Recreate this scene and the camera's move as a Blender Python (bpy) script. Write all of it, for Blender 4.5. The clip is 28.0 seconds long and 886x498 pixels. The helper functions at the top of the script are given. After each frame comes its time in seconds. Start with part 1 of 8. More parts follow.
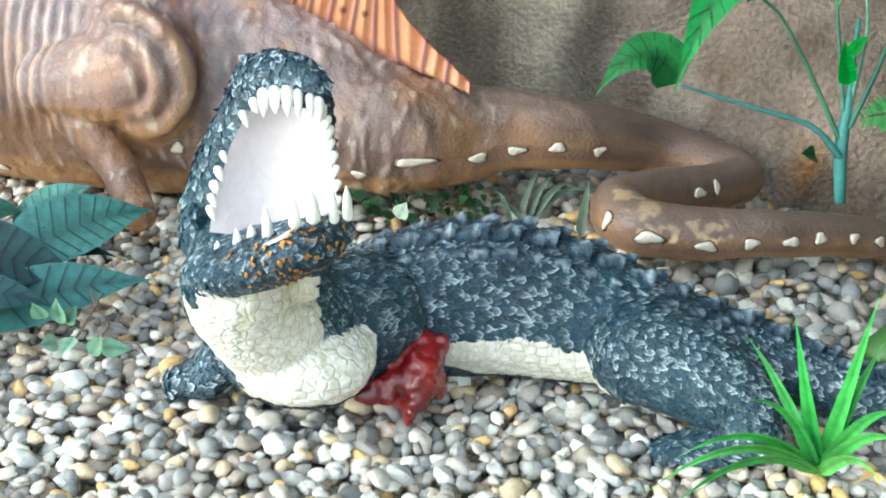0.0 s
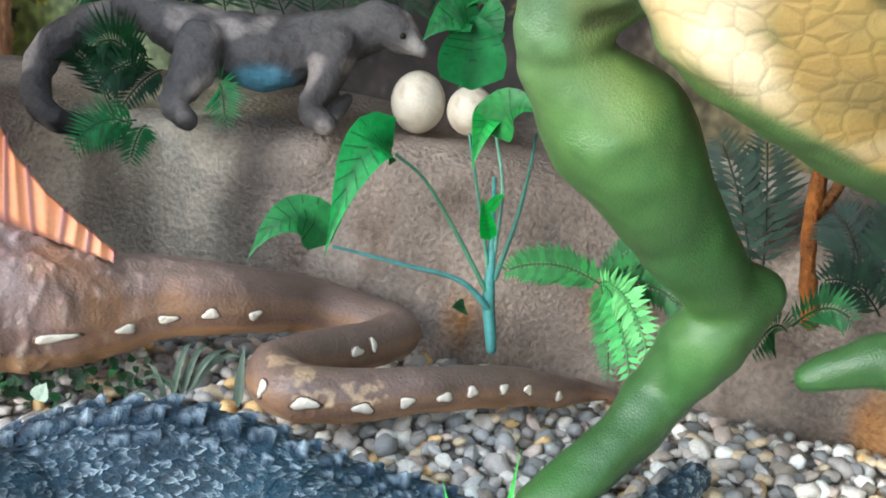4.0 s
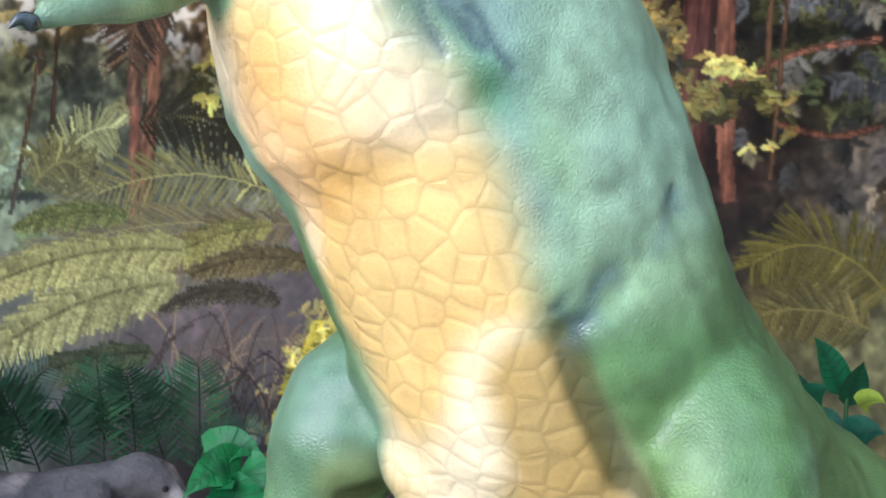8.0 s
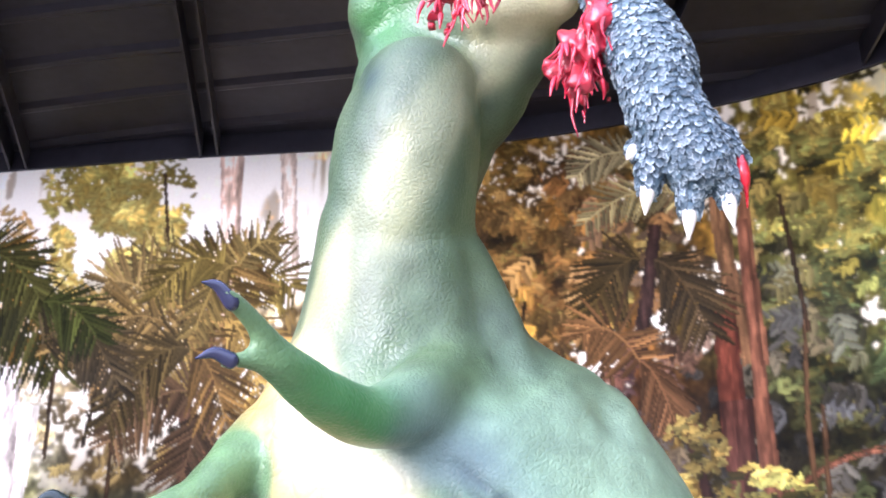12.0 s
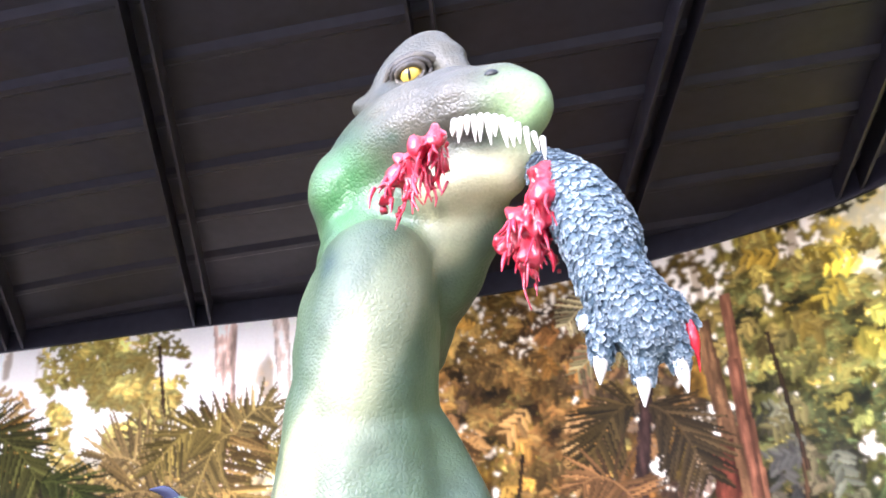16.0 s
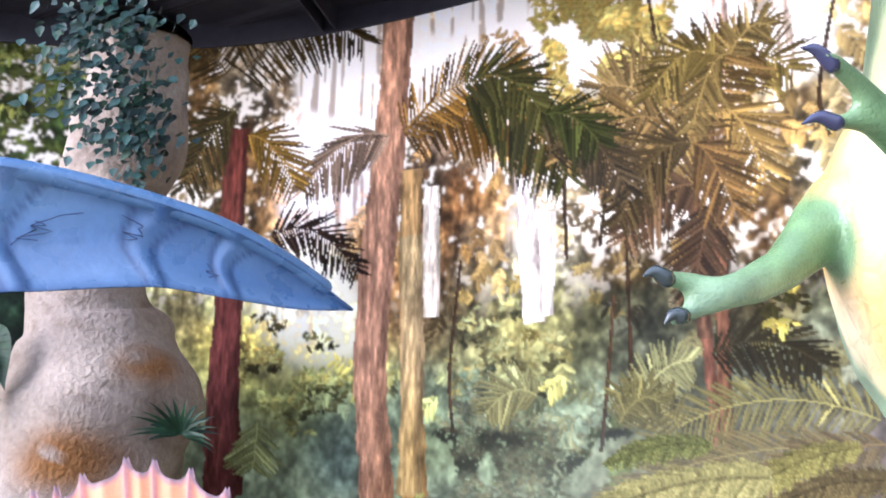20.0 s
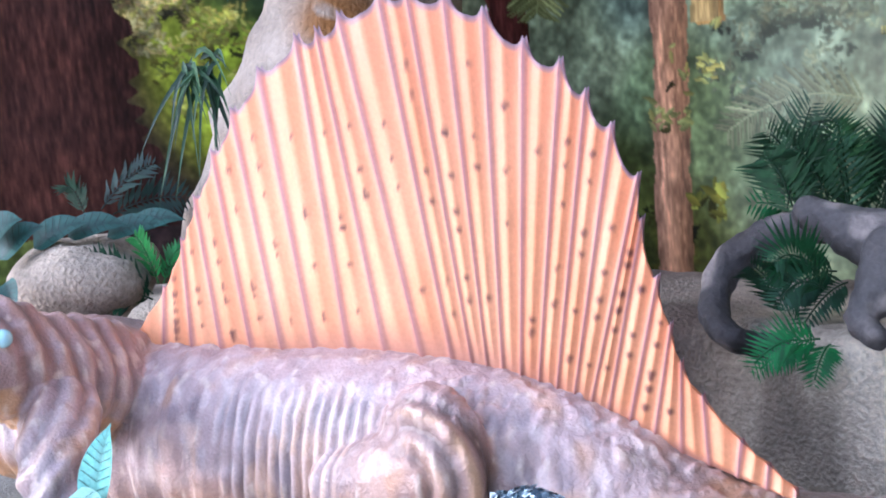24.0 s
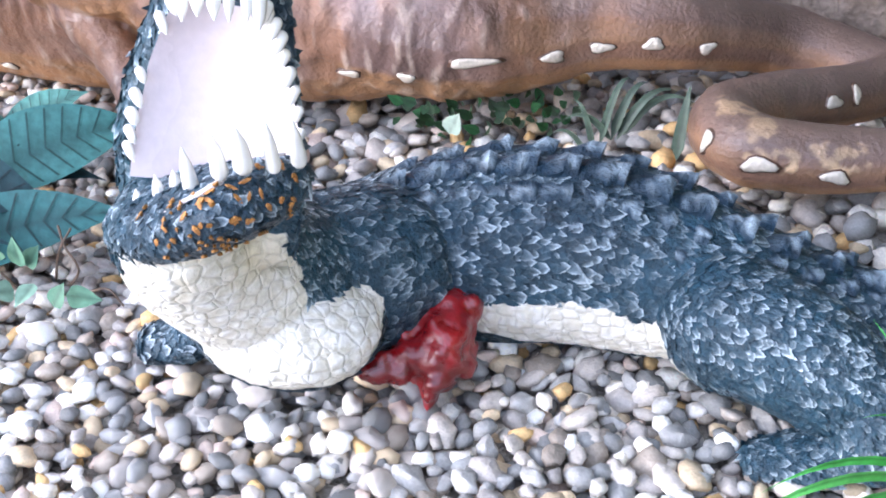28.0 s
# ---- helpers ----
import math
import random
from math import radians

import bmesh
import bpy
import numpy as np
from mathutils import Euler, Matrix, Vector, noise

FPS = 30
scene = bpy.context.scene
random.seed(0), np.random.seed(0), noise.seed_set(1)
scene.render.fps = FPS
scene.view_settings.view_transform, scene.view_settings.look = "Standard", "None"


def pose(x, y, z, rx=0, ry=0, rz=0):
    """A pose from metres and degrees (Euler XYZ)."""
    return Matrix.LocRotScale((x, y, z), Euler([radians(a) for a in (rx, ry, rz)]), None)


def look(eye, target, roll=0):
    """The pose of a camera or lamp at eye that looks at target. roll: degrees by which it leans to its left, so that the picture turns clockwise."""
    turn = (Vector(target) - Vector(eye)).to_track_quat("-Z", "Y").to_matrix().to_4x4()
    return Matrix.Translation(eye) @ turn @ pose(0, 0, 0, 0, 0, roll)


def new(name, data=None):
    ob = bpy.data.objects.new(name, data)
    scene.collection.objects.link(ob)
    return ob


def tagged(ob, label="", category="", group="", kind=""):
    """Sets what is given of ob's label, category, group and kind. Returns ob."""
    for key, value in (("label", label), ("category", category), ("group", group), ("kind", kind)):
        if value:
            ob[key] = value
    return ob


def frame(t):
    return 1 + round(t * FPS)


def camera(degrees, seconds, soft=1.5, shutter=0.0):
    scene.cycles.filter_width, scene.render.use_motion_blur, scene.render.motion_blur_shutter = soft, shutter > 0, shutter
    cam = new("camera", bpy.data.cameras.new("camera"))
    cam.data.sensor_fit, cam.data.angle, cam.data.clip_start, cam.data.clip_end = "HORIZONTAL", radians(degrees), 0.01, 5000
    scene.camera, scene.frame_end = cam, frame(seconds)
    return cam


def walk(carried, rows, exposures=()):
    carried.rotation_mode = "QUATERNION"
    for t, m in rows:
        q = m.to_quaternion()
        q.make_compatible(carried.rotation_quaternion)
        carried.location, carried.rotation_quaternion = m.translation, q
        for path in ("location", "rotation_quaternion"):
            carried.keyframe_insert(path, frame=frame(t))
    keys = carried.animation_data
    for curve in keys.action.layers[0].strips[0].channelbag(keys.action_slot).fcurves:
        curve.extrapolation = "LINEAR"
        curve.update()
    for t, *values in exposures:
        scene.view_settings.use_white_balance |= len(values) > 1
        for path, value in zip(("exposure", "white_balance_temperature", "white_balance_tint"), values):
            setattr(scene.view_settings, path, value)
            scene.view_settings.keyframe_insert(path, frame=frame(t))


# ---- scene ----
cam = camera(42.69, 28.0, soft=1.9)
PATH = [
    (0, look((-0.160, 0.398, 1.292), (-1.151, 1.894, 0.409), 1.68)),
    (0.5, look((-0.164, 0.406, 1.280), (-1.141, 1.924, 0.418), 1.79)),
    (1, look((-0.155, 0.408, 1.289), (-1.108, 1.952, 0.448), 1.86)),
    (1.5, look((-0.158, 0.409, 1.285), (-1.132, 1.928, 0.420), 1.23)),
    (2, look((-0.154, 0.411, 1.291), (-1.125, 1.939, 0.442), 1.44)),
    (2.5, look((-0.155, 0.424, 1.297), (-1.082, 2.003, 0.491), 2.04)),
    (3, look((-0.141, 0.446, 1.320), (-0.952, 2.122, 0.591), 3.25)),
    (3.5, look((-0.129, 0.476, 1.324), (-0.778, 2.245, 0.653), 4.41)),
    (5.5, look((-0.100, 0.491, 1.350), (-0.573, 2.389, 0.932), 5.53)),
    (6, look((-0.095, 0.521, 1.364), (-0.463, 2.464, 1.064), 6.35)),
    (6.5, look((-0.091, 0.531, 1.377), (-0.404, 2.493, 1.144), 5.63)),
    (7, look((-0.086, 0.527, 1.394), (-0.363, 2.503, 1.263), 4.99)),
    (7.5, look((-0.083, 0.528, 1.410), (-0.380, 2.506, 1.393), 3.95)),
    (8, look((-0.078, 0.527, 1.424), (-0.367, 2.503, 1.521), 3.70)),
    (8.5, look((-0.077, 0.515, 1.439), (-0.351, 2.484, 1.656), 3.11)),
    (9, look((-0.080, 0.508, 1.452), (-0.409, 2.455, 1.769), 3.55)),
    (9.5, look((-0.078, 0.490, 1.467), (-0.441, 2.410, 1.892), 3.19)),
    (10, look((-0.081, 0.491, 1.485), (-0.494, 2.379, 2.000), 2.08)),
    (10.5, look((-0.078, 0.489, 1.493), (-0.503, 2.357, 2.065), 1.48)),
    (11, look((-0.072, 0.486, 1.508), (-0.486, 2.329, 2.163), 1.65)),
    (11.5, look((-0.066, 0.485, 1.518), (-0.481, 2.313, 2.216), 1.71)),
    (12, look((-0.055, 0.482, 1.527), (-0.426, 2.298, 2.280), 0.54)),
    (12.5, look((-0.044, 0.477, 1.539), (-0.446, 2.256, 2.361), 0.09)),
    (13, look((-0.038, 0.471, 1.546), (-0.481, 2.195, 2.459), -0.18)),
    (13.5, look((-0.034, 0.467, 1.553), (-0.465, 2.161, 2.524), -0.42)),
    (15.5, look((0.011, 0.454, 1.554), (-0.353, 2.157, 2.539), -2.49)),
    (16, look((0.019, 0.455, 1.556), (-0.345, 2.162, 2.534), -2.68)),
    (16.5, look((0.028, 0.457, 1.554), (-0.253, 2.180, 2.528), -2.36)),
    (17, look((0.034, 0.458, 1.549), (-0.266, 2.187, 2.508), -2.45)),
    (17.5, look((0.027, 0.455, 1.548), (-0.329, 2.180, 2.495), -3.08)),
    (18, look((0.006, 0.453, 1.532), (-0.549, 2.155, 2.423), -1.44)),
    (18.5, look((-0.044, 0.407, 1.511), (-0.797, 2.088, 2.290), 0.58)),
    (19, look((-0.091, 0.405, 1.517), (-1.016, 2.049, 2.182), 0.85)),
    (19.5, look((-0.126, 0.393, 1.500), (-1.183, 1.995, 2.062), 1.53)),
    (20, look((-0.162, 0.405, 1.488), (-1.290, 2.005, 1.898), 1.12)),
    (20.5, look((-0.199, 0.420, 1.483), (-1.402, 1.985, 1.807), 0.69)),
    (22.5, look((-0.224, 0.556, 1.435), (-1.780, 1.806, 1.563), -1.75)),
    (23, look((-0.217, 0.590, 1.384), (-1.773, 1.847, 1.389), -3.35)),
    (23.5, look((-0.226, 0.638, 1.355), (-1.787, 1.879, 1.202), -4.25)),
    (24, look((-0.230, 0.666, 1.326), (-1.785, 1.891, 1.038), -4.24)),
    (24.5, look((-0.243, 0.691, 1.309), (-1.766, 1.922, 0.900), -4.50)),
    (25, look((-0.262, 0.731, 1.316), (-1.755, 1.938, 0.756), -3.25)),
    (25.5, look((-0.287, 0.747, 1.299), (-1.725, 1.953, 0.609), -3.20)),
    (26, look((-0.291, 0.756, 1.263), (-1.688, 1.942, 0.462), -3.37)),
    (26.5, look((-0.307, 0.784, 1.221), (-1.648, 1.962, 0.319), -3.36)),
    (27, look((-0.299, 0.812, 1.198), (-1.554, 2.018, 0.214), -2.84)),
    (27.5, look((-0.290, 0.833, 1.179), (-1.469, 2.077, 0.148), -2.24)),
    (28, look((-0.282, 0.842, 1.167), (-1.409, 2.101, 0.097), -1.55)),
]
EXPOSURES = [(0.0, 0.95, 5700, -3), (3.5, 1.05, 5600, 4), (6.0, 1.0, 5400, 10), (8.0, 0.9, 5100, 13), (11.0, 1.25, 5200, 22), (13.0, 1.7, 5350, 26), (15.5, 1.85, 5350, 24), (17.0, 1.95, 5300, 24), (18.0, 2.15, 5300, 24), (19.0, 1.8, 5300, 22), (20.5, 1.6, 5300, 22), (23.0, 1.35, 5100, 18), (24.5, 1.32, 4950, 18), (26.5, 1.2, 5200, 18), (28.0, 1.1, 5350, 19)]
walk(cam, PATH, EXPOSURES)

# ---- light: open front, bright soft sky ----
world = bpy.data.worlds.new("sky")
scene.world = world
world.use_nodes = True
wn = world.node_tree
wn.nodes.clear()
sky = wn.nodes.new("ShaderNodeTexSky")
sky.sky_type = "NISHITA"
sky.sun_disc = False
sky.sun_elevation = radians(17)
sky.sun_rotation = radians(212)
sky.dust_density = 3.0
sky_mix = wn.nodes.new("ShaderNodeMix")
sky_mix.data_type = "RGBA"
sky_mix.inputs[0].default_value = 0.55
sky_mix.inputs[7].default_value = (7.6, 7.8, 8.2, 1)
bg = wn.nodes.new("ShaderNodeBackground")
bg.inputs[1].default_value = 0.19
wout = wn.nodes.new("ShaderNodeOutputWorld")
wn.links.new(sky.outputs[0], sky_mix.inputs[6])
wn.links.new(sky_mix.outputs[2], bg.inputs[0])
wn.links.new(bg.outputs[0], wout.inputs[0])
sun = new("sun", bpy.data.lights.new("sun", "SUN"))
sun.data.energy = 1.7
sun.data.angle = radians(40)
sun.data.color = (1.0, 0.985, 0.96)
sun.matrix_basis = look((-1.7, -2.7, 1.05), (0, 0, 0))

# ---- small tools ----
rng = np.random.RandomState(7)


def lin(text, k=1.0):
    """Linear colour from a six-digit hex text."""
    out = []
    for n in (0, 2, 4):
        v = int(text[n:n + 2], 16) / 255
        out.append(k * (v / 12.92 if v < 0.04 else ((v + 0.055) / 1.055) ** 2.4))
    return np.array(out)


def hashed(i):
    i = (i[..., 0] * 73856093) ^ (i[..., 1] * 19349663) ^ (i[..., 2] * 83492791)
    i = (i ^ (i >> 13)) * 1274126177
    return ((i ^ (i >> 16)) & 0xFFFF) / 65535.0


def vnoise(p):
    """Value noise, 0 to 1, for rows of points."""
    p = np.asarray(p, float)
    i = np.floor(p).astype(np.int64)
    f = p - i
    f = f * f * (3 - 2 * f)
    out = 0
    for a in (0, 1):
        for b in (0, 1):
            for c in (0, 1):
                w = (f[..., 0] if a else 1 - f[..., 0]) * (f[..., 1] if b else 1 - f[..., 1]) * (f[..., 2] if c else 1 - f[..., 2])
                out = out + w * hashed(i + np.array([a, b, c]))
    return out


def cells(p, jit=1.0, flat=False):
    """Distances to the nearest and second nearest random cell centre."""
    p = np.array(p, float)
    if flat:
        p[:, 1] = 0.5
    i = np.floor(p).astype(np.int64)
    one = np.full(len(p), 9.0)
    two = one.copy()
    for a in (-1, 0, 1):
        for b in ((0,) if flat else (-1, 0, 1)):
            for c in (-1, 0, 1):
                j = i + np.array([a, b, c])
                q = j + 0.5 + jit * (np.stack([hashed(j), hashed(j + 101), hashed(j + 977)], -1) - 0.5)
                if flat:
                    q[:, 1] = 0.5
                d = np.linalg.norm(q - p, axis=1)
                two = np.where(d < one, one, np.minimum(two, d))
                one = np.minimum(one, d)
    return one, two


def ease(a, b, x):
    t = np.clip((x - a) / (b - a), 0, 1)
    return t * t * (3 - 2 * t)


def mixed(a, b, w):
    w = np.asarray(w)[..., None]
    return a * (1 - w) + b * w


def curve(nodes, per=6):
    """A smooth run through rows of numbers."""
    p = np.array(nodes, float)
    q = np.vstack([2 * p[0] - p[1], p, 2 * p[-1] - p[-2]])
    out = []
    for k in range(1, len(q) - 2):
        for s in np.arange(per) / per:
            a, b, c, d = q[k - 1:k + 3]
            out.append(0.5 * (2 * b + (c - a) * s + (2 * a - 5 * b + 4 * c - d) * s * s + (3 * b - a - 3 * c + d) * s ** 3))
    out.append(q[-2])
    return np.array(out)


def tube(nodes, seg=12, per=5, up=(0, 0, 1), caps=True):
    """A round-ended limb through nodes of x, y, z, radius (and radius along up)."""
    nodes = [(*n, n[3]) if len(n) == 4 else n for n in nodes]
    p = curve(nodes, per)
    p[:, 3:] = np.maximum(p[:, 3:], 0.001)
    if caps:
        a, b = p[0], p[-1]
        da = (p[0, :3] - p[1, :3]) / (np.linalg.norm(p[0, :3] - p[1, :3]) + 1e-9)
        db = (p[-1, :3] - p[-2, :3]) / (np.linalg.norm(p[-1, :3] - p[-2, :3]) + 1e-9)
        add = lambda e, d, s: np.r_[e[:3] + d * min(e[3], e[4]) * s, e[3:] * max((1 - s * s) ** 0.5, 0.05)]
        p = np.vstack([[add(a, da, s) for s in (1, 0.8, 0.45)], p, [add(b, db, s) for s in (0.45, 0.8, 1)]])
    t = np.gradient(p[:, :3], axis=0)
    t /= np.linalg.norm(t, axis=1)[:, None] + 1e-9
    side = np.cross(t, np.array(up, float))
    side /= np.linalg.norm(side, axis=1)[:, None] + 1e-9
    top = np.cross(side, t)
    ang = np.arange(seg) * 2 * np.pi / seg
    v = p[:, None, :3] + np.cos(ang)[None, :, None] * side[:, None] * p[:, None, 3:4] + np.sin(ang)[None, :, None] * top[:, None] * p[:, None, 4:5]
    n = len(p)
    f = [(i * seg + j, i * seg + (j + 1) % seg, (i + 1) * seg + (j + 1) % seg, (i + 1) * seg + j) for i in range(n - 1) for j in range(seg)]
    f += [tuple(range(seg))[::-1], tuple((n - 1) * seg + j for j in range(seg))]
    return v.reshape(-1, 3), f


def ball(c, r, seg=14, rings=9):
    r = np.ones(3) * np.array(r)
    th = np.linspace(0, np.pi, rings + 1)
    ph = np.arange(seg) * 2 * np.pi / seg
    v = np.array([[np.sin(a) * np.cos(b), np.sin(a) * np.sin(b), np.cos(a)] for a in th for b in ph]) * r + np.array(c)
    f = [(i * seg + j, (i + 1) * seg + j, (i + 1) * seg + (j + 1) % seg, i * seg + (j + 1) % seg) for i in range(rings) for j in range(seg)]
    return v, f


def raw_mesh(name, v, f):
    me = bpy.data.meshes.new(name)
    me.from_pydata([tuple(map(float, q)) for q in v], [], [tuple(map(int, q)) for q in f])
    me.validate()
    me.update()
    return me


def sculpt(pieces, voxel, rounds):
    """Melts limbs into one skin: vertices, normals and faces."""
    v, f, n = [], [], 0
    for a, b in pieces:
        v.append(a)
        f += [tuple(k + n for k in q) for q in b]
        n += len(a)
    ob = new("clay", raw_mesh("clay", np.vstack(v), f))
    m = ob.modifiers.new("a", "REMESH")
    m.mode, m.voxel_size = "VOXEL", voxel
    m = ob.modifiers.new("b", "SMOOTH")
    m.factor, m.iterations = 0.5, rounds
    me = bpy.data.meshes.new_from_object(ob.evaluated_get(bpy.context.evaluated_depsgraph_get()))
    bpy.data.objects.remove(ob)
    co = np.empty(len(me.vertices) * 3)
    me.vertices.foreach_get("co", co)
    no = np.empty(len(me.vertices) * 3)
    me.vertex_normals.foreach_get("vector", no)
    faces = [tuple(p.vertices) for p in me.polygons]
    bpy.data.meshes.remove(me)
    return co.reshape(-1, 3), no.reshape(-1, 3), faces


class Cast:
    """Gathers the pieces of one mesh, each with its material and colours."""

    def __init__(self):
        self.v, self.f, self.c, self.m, self.s, self.n = [], [], [], [], [], 0

    def add(self, v, f, colour, slot=0, flat=False):
        v = np.asarray(v, float)
        self.v.append(v)
        self.c.append(np.ones((len(v), 3)) * colour)
        self.f += [tuple(k + self.n for k in q) for q in f]
        self.m += [slot] * len(f)
        self.s += [not flat] * len(f)
        self.n += len(v)

    def mesh(self, name, mats, smooth=True):
        v, c = np.vstack(self.v), np.vstack(self.c)
        me = bpy.data.meshes.new(name)
        me.from_pydata(v.tolist(), [], self.f)
        for m in mats:
            me.materials.append(m)
        me.polygons.foreach_set("material_index", self.m)
        me.polygons.foreach_set("use_smooth", [smooth and s for s in self.s])
        at = me.color_attributes.new("Col", "FLOAT_COLOR", "POINT")
        at.data.foreach_set("color", np.hstack([np.clip(c, 0, 1), np.ones((len(c), 1))]).ravel())
        me.update()
        return me


def thing(name, label, category, group="", kind="", at=(0, 0, 0)):
    ob = new(name)
    ob.location = at
    return tagged(ob, label, category, group, kind)


def part(name, me, parent, label=""):
    ob = new(name, me)
    ob.parent = parent
    ob.matrix_parent_inverse = Matrix.Translation(-Vector(parent.location)) if parent.parent is None else Matrix()
    return tagged(ob, label)


# ---- materials ----
def node_mat(name, rough=0.6, bump=0.3, cell=0.0, grain=60.0, spec=0.5, vary=0.35, coat=0.0, colour=None, noise_scale=6.0, metal=0.0, cellbump=0.6, island=0.0, seam=0.0):
    """Paint from the mesh's own colours or one colour, with stains, grain and relief."""
    m = bpy.data.materials.new(name)
    m.use_nodes = True
    t = m.node_tree
    b = t.nodes["Principled BSDF"]
    link = t.links.new
    if colour is None:
        src = t.nodes.new("ShaderNodeAttribute")
        src.attribute_name = "Col"
        src = src.outputs["Color"]
    else:
        src = t.nodes.new("ShaderNodeRGB")
        src.outputs[0].default_value = (*colour, 1)
        src = src.outputs[0]
    co = t.nodes.new("ShaderNodeTexCoord").outputs["Object"]
    big = t.nodes.new("ShaderNodeTexNoise")
    big.inputs["Scale"].default_value, big.inputs["Detail"].default_value = noise_scale, 5
    link(co, big.inputs["Vector"])
    fine = t.nodes.new("ShaderNodeTexNoise")
    fine.inputs["Scale"].default_value, fine.inputs["Detail"].default_value = grain, 4
    link(co, fine.inputs["Vector"])
    add = t.nodes.new("ShaderNodeMath")
    add.operation = "ADD"
    link(big.outputs[0], add.inputs[0])
    link(fine.outputs[0], add.inputs[1])
    ran = t.nodes.new("ShaderNodeMapRange")
    ran.inputs[1].default_value, ran.inputs[2].default_value = 0.6, 1.4
    ran.inputs[3].default_value, ran.inputs[4].default_value = 1 - vary, 1 + vary
    link(add.outputs[0], ran.inputs[0])
    val = ran.outputs[0]
    if island:
        geo = t.nodes.new("ShaderNodeNewGeometry")
        ir = t.nodes.new("ShaderNodeMapRange")
        ir.inputs[3].default_value, ir.inputs[4].default_value = 1 - island, 1 + island
        link(geo.outputs["Random Per Island"], ir.inputs[0])
        mu = t.nodes.new("ShaderNodeMath")
        mu.operation = "MULTIPLY"
        link(ir.outputs[0], mu.inputs[0])
        link(val, mu.inputs[1])
        val = mu.outputs[0]
    mul = t.nodes.new("ShaderNodeVectorMath")
    mul.operation = "SCALE"
    link(src, mul.inputs[0])
    link(val, mul.inputs["Scale"])
    link(mul.outputs[0], b.inputs["Base Color"])
    b.inputs["Roughness"].default_value = rough
    b.inputs["Specular IOR Level"].default_value = spec
    b.inputs["Metallic"].default_value = metal
    b.inputs["Coat Weight"].default_value = coat
    b.inputs["Coat Roughness"].default_value = 0.25
    rr = t.nodes.new("ShaderNodeMapRange")
    rr.inputs[1].default_value, rr.inputs[2].default_value = 0.3, 0.7
    rr.inputs[3].default_value, rr.inputs[4].default_value = max(rough - 0.12, 0.02), min(rough + 0.12, 1)
    link(big.outputs[0], rr.inputs[0])
    link(rr.outputs[0], b.inputs["Roughness"])
    height = fine.outputs[0]
    if cell:
        vo = t.nodes.new("ShaderNodeTexVoronoi")
        vo.feature = "DISTANCE_TO_EDGE"
        vo.inputs["Scale"].default_value = cell
        link(co, vo.inputs["Vector"])
        vr = t.nodes.new("ShaderNodeMapRange")
        vr.inputs[2].default_value = 0.25
        vr.inputs[4].default_value = cellbump
        link(vo.outputs["Distance"], vr.inputs[0])
        if seam:
            wob = t.nodes.new("ShaderNodeVectorMath")
            wob.operation = "MULTIPLY_ADD"
            wob.inputs[1].default_value = (0.03, 0.03, 0.03)
            link(big.outputs["Color"], wob.inputs[0])
            link(co, wob.inputs[2])
            link(wob.outputs[0], vo.inputs["Vector"])
            vr.inputs[2].default_value = 0.16
            vo.inputs["Randomness"].default_value = 0.62
            sr_ = t.nodes.new("ShaderNodeMapRange")
            sr_.inputs[2].default_value = 0.10
            sr_.inputs[3].default_value = 1 - seam
            link(vo.outputs["Distance"], sr_.inputs[0])
            sm = t.nodes.new("ShaderNodeVectorMath")
            sm.operation = "SCALE"
            link(mul.outputs[0], sm.inputs[0])
            link(sr_.outputs[0], sm.inputs["Scale"])
            link(sm.outputs[0], b.inputs["Base Color"])
        ad = t.nodes.new("ShaderNodeMath")
        ad.operation = "ADD"
        link(vr.outputs[0], ad.inputs[0])
        sc = t.nodes.new("ShaderNodeMath")
        sc.operation = "MULTIPLY"
        sc.inputs[1].default_value = 0.4
        link(fine.outputs[0], sc.inputs[0])
        link(sc.outputs[0], ad.inputs[1])
        height = ad.outputs[0]
    bu = t.nodes.new("ShaderNodeBump")
    bu.inputs["Strength"].default_value, bu.inputs["Distance"].default_value = min(bump, 1.0), 0.03 if rough > 0.8 else 0.01
    link(height, bu.inputs["Height"])
    link(bu.outputs[0], b.inputs["Normal"])
    return m


SKIN = node_mat("painted_reptile_skin", 0.42, 0.2, 150, 260, 0.45, 0.16, 0.1, cellbump=0.5)
BELLY = node_mat("plated_belly_paint", 0.36, 0.2, 26, 200, 0.5, 0.1, 0.2, cellbump=0.7, seam=0.14)
CROC = node_mat("painted_croc_skin", 0.48, 0.7, 0, 170, 0.4, 0.35, 0.1, noise_scale=24)
CREAM = node_mat("cream_belly_paint", 0.45, 0.4, 52, 140, 0.5, 0.12, 0.1, cellbump=0.7, seam=0.1)
HIDE = node_mat("brown_painted_hide", 0.42, 0.4, 0, 120, 0.5, 0.2, 0.15, noise_scale=18)
TOOTH = node_mat("white_enamel", 0.25, 0.1, 0, 80, 0.5, 0.08, 0.4)
BLOOD = node_mat("red_gloss_resin", 0.32, 0.5, 0, 60, 0.5, 0.3, 0.8, noise_scale=30)
STONE = node_mat("river_pebble", 0.68, 0.25, 0, 260, 0.35, 0.24, noise_scale=60, island=0.22)
ROCK = node_mat("sprayed_rock_render", 0.85, 0.6, 0, 75, 0.3, 0.45, noise_scale=9)
PRINT = node_mat("printed_wall_picture", 0.75, 0.02, 0, 85, 0.12, 0.25, noise_scale=16)
LEAF = node_mat("plastic_leaf", 0.58, 0.2, 0, 70, 0.35, 0.35, 0.0, noise_scale=22)
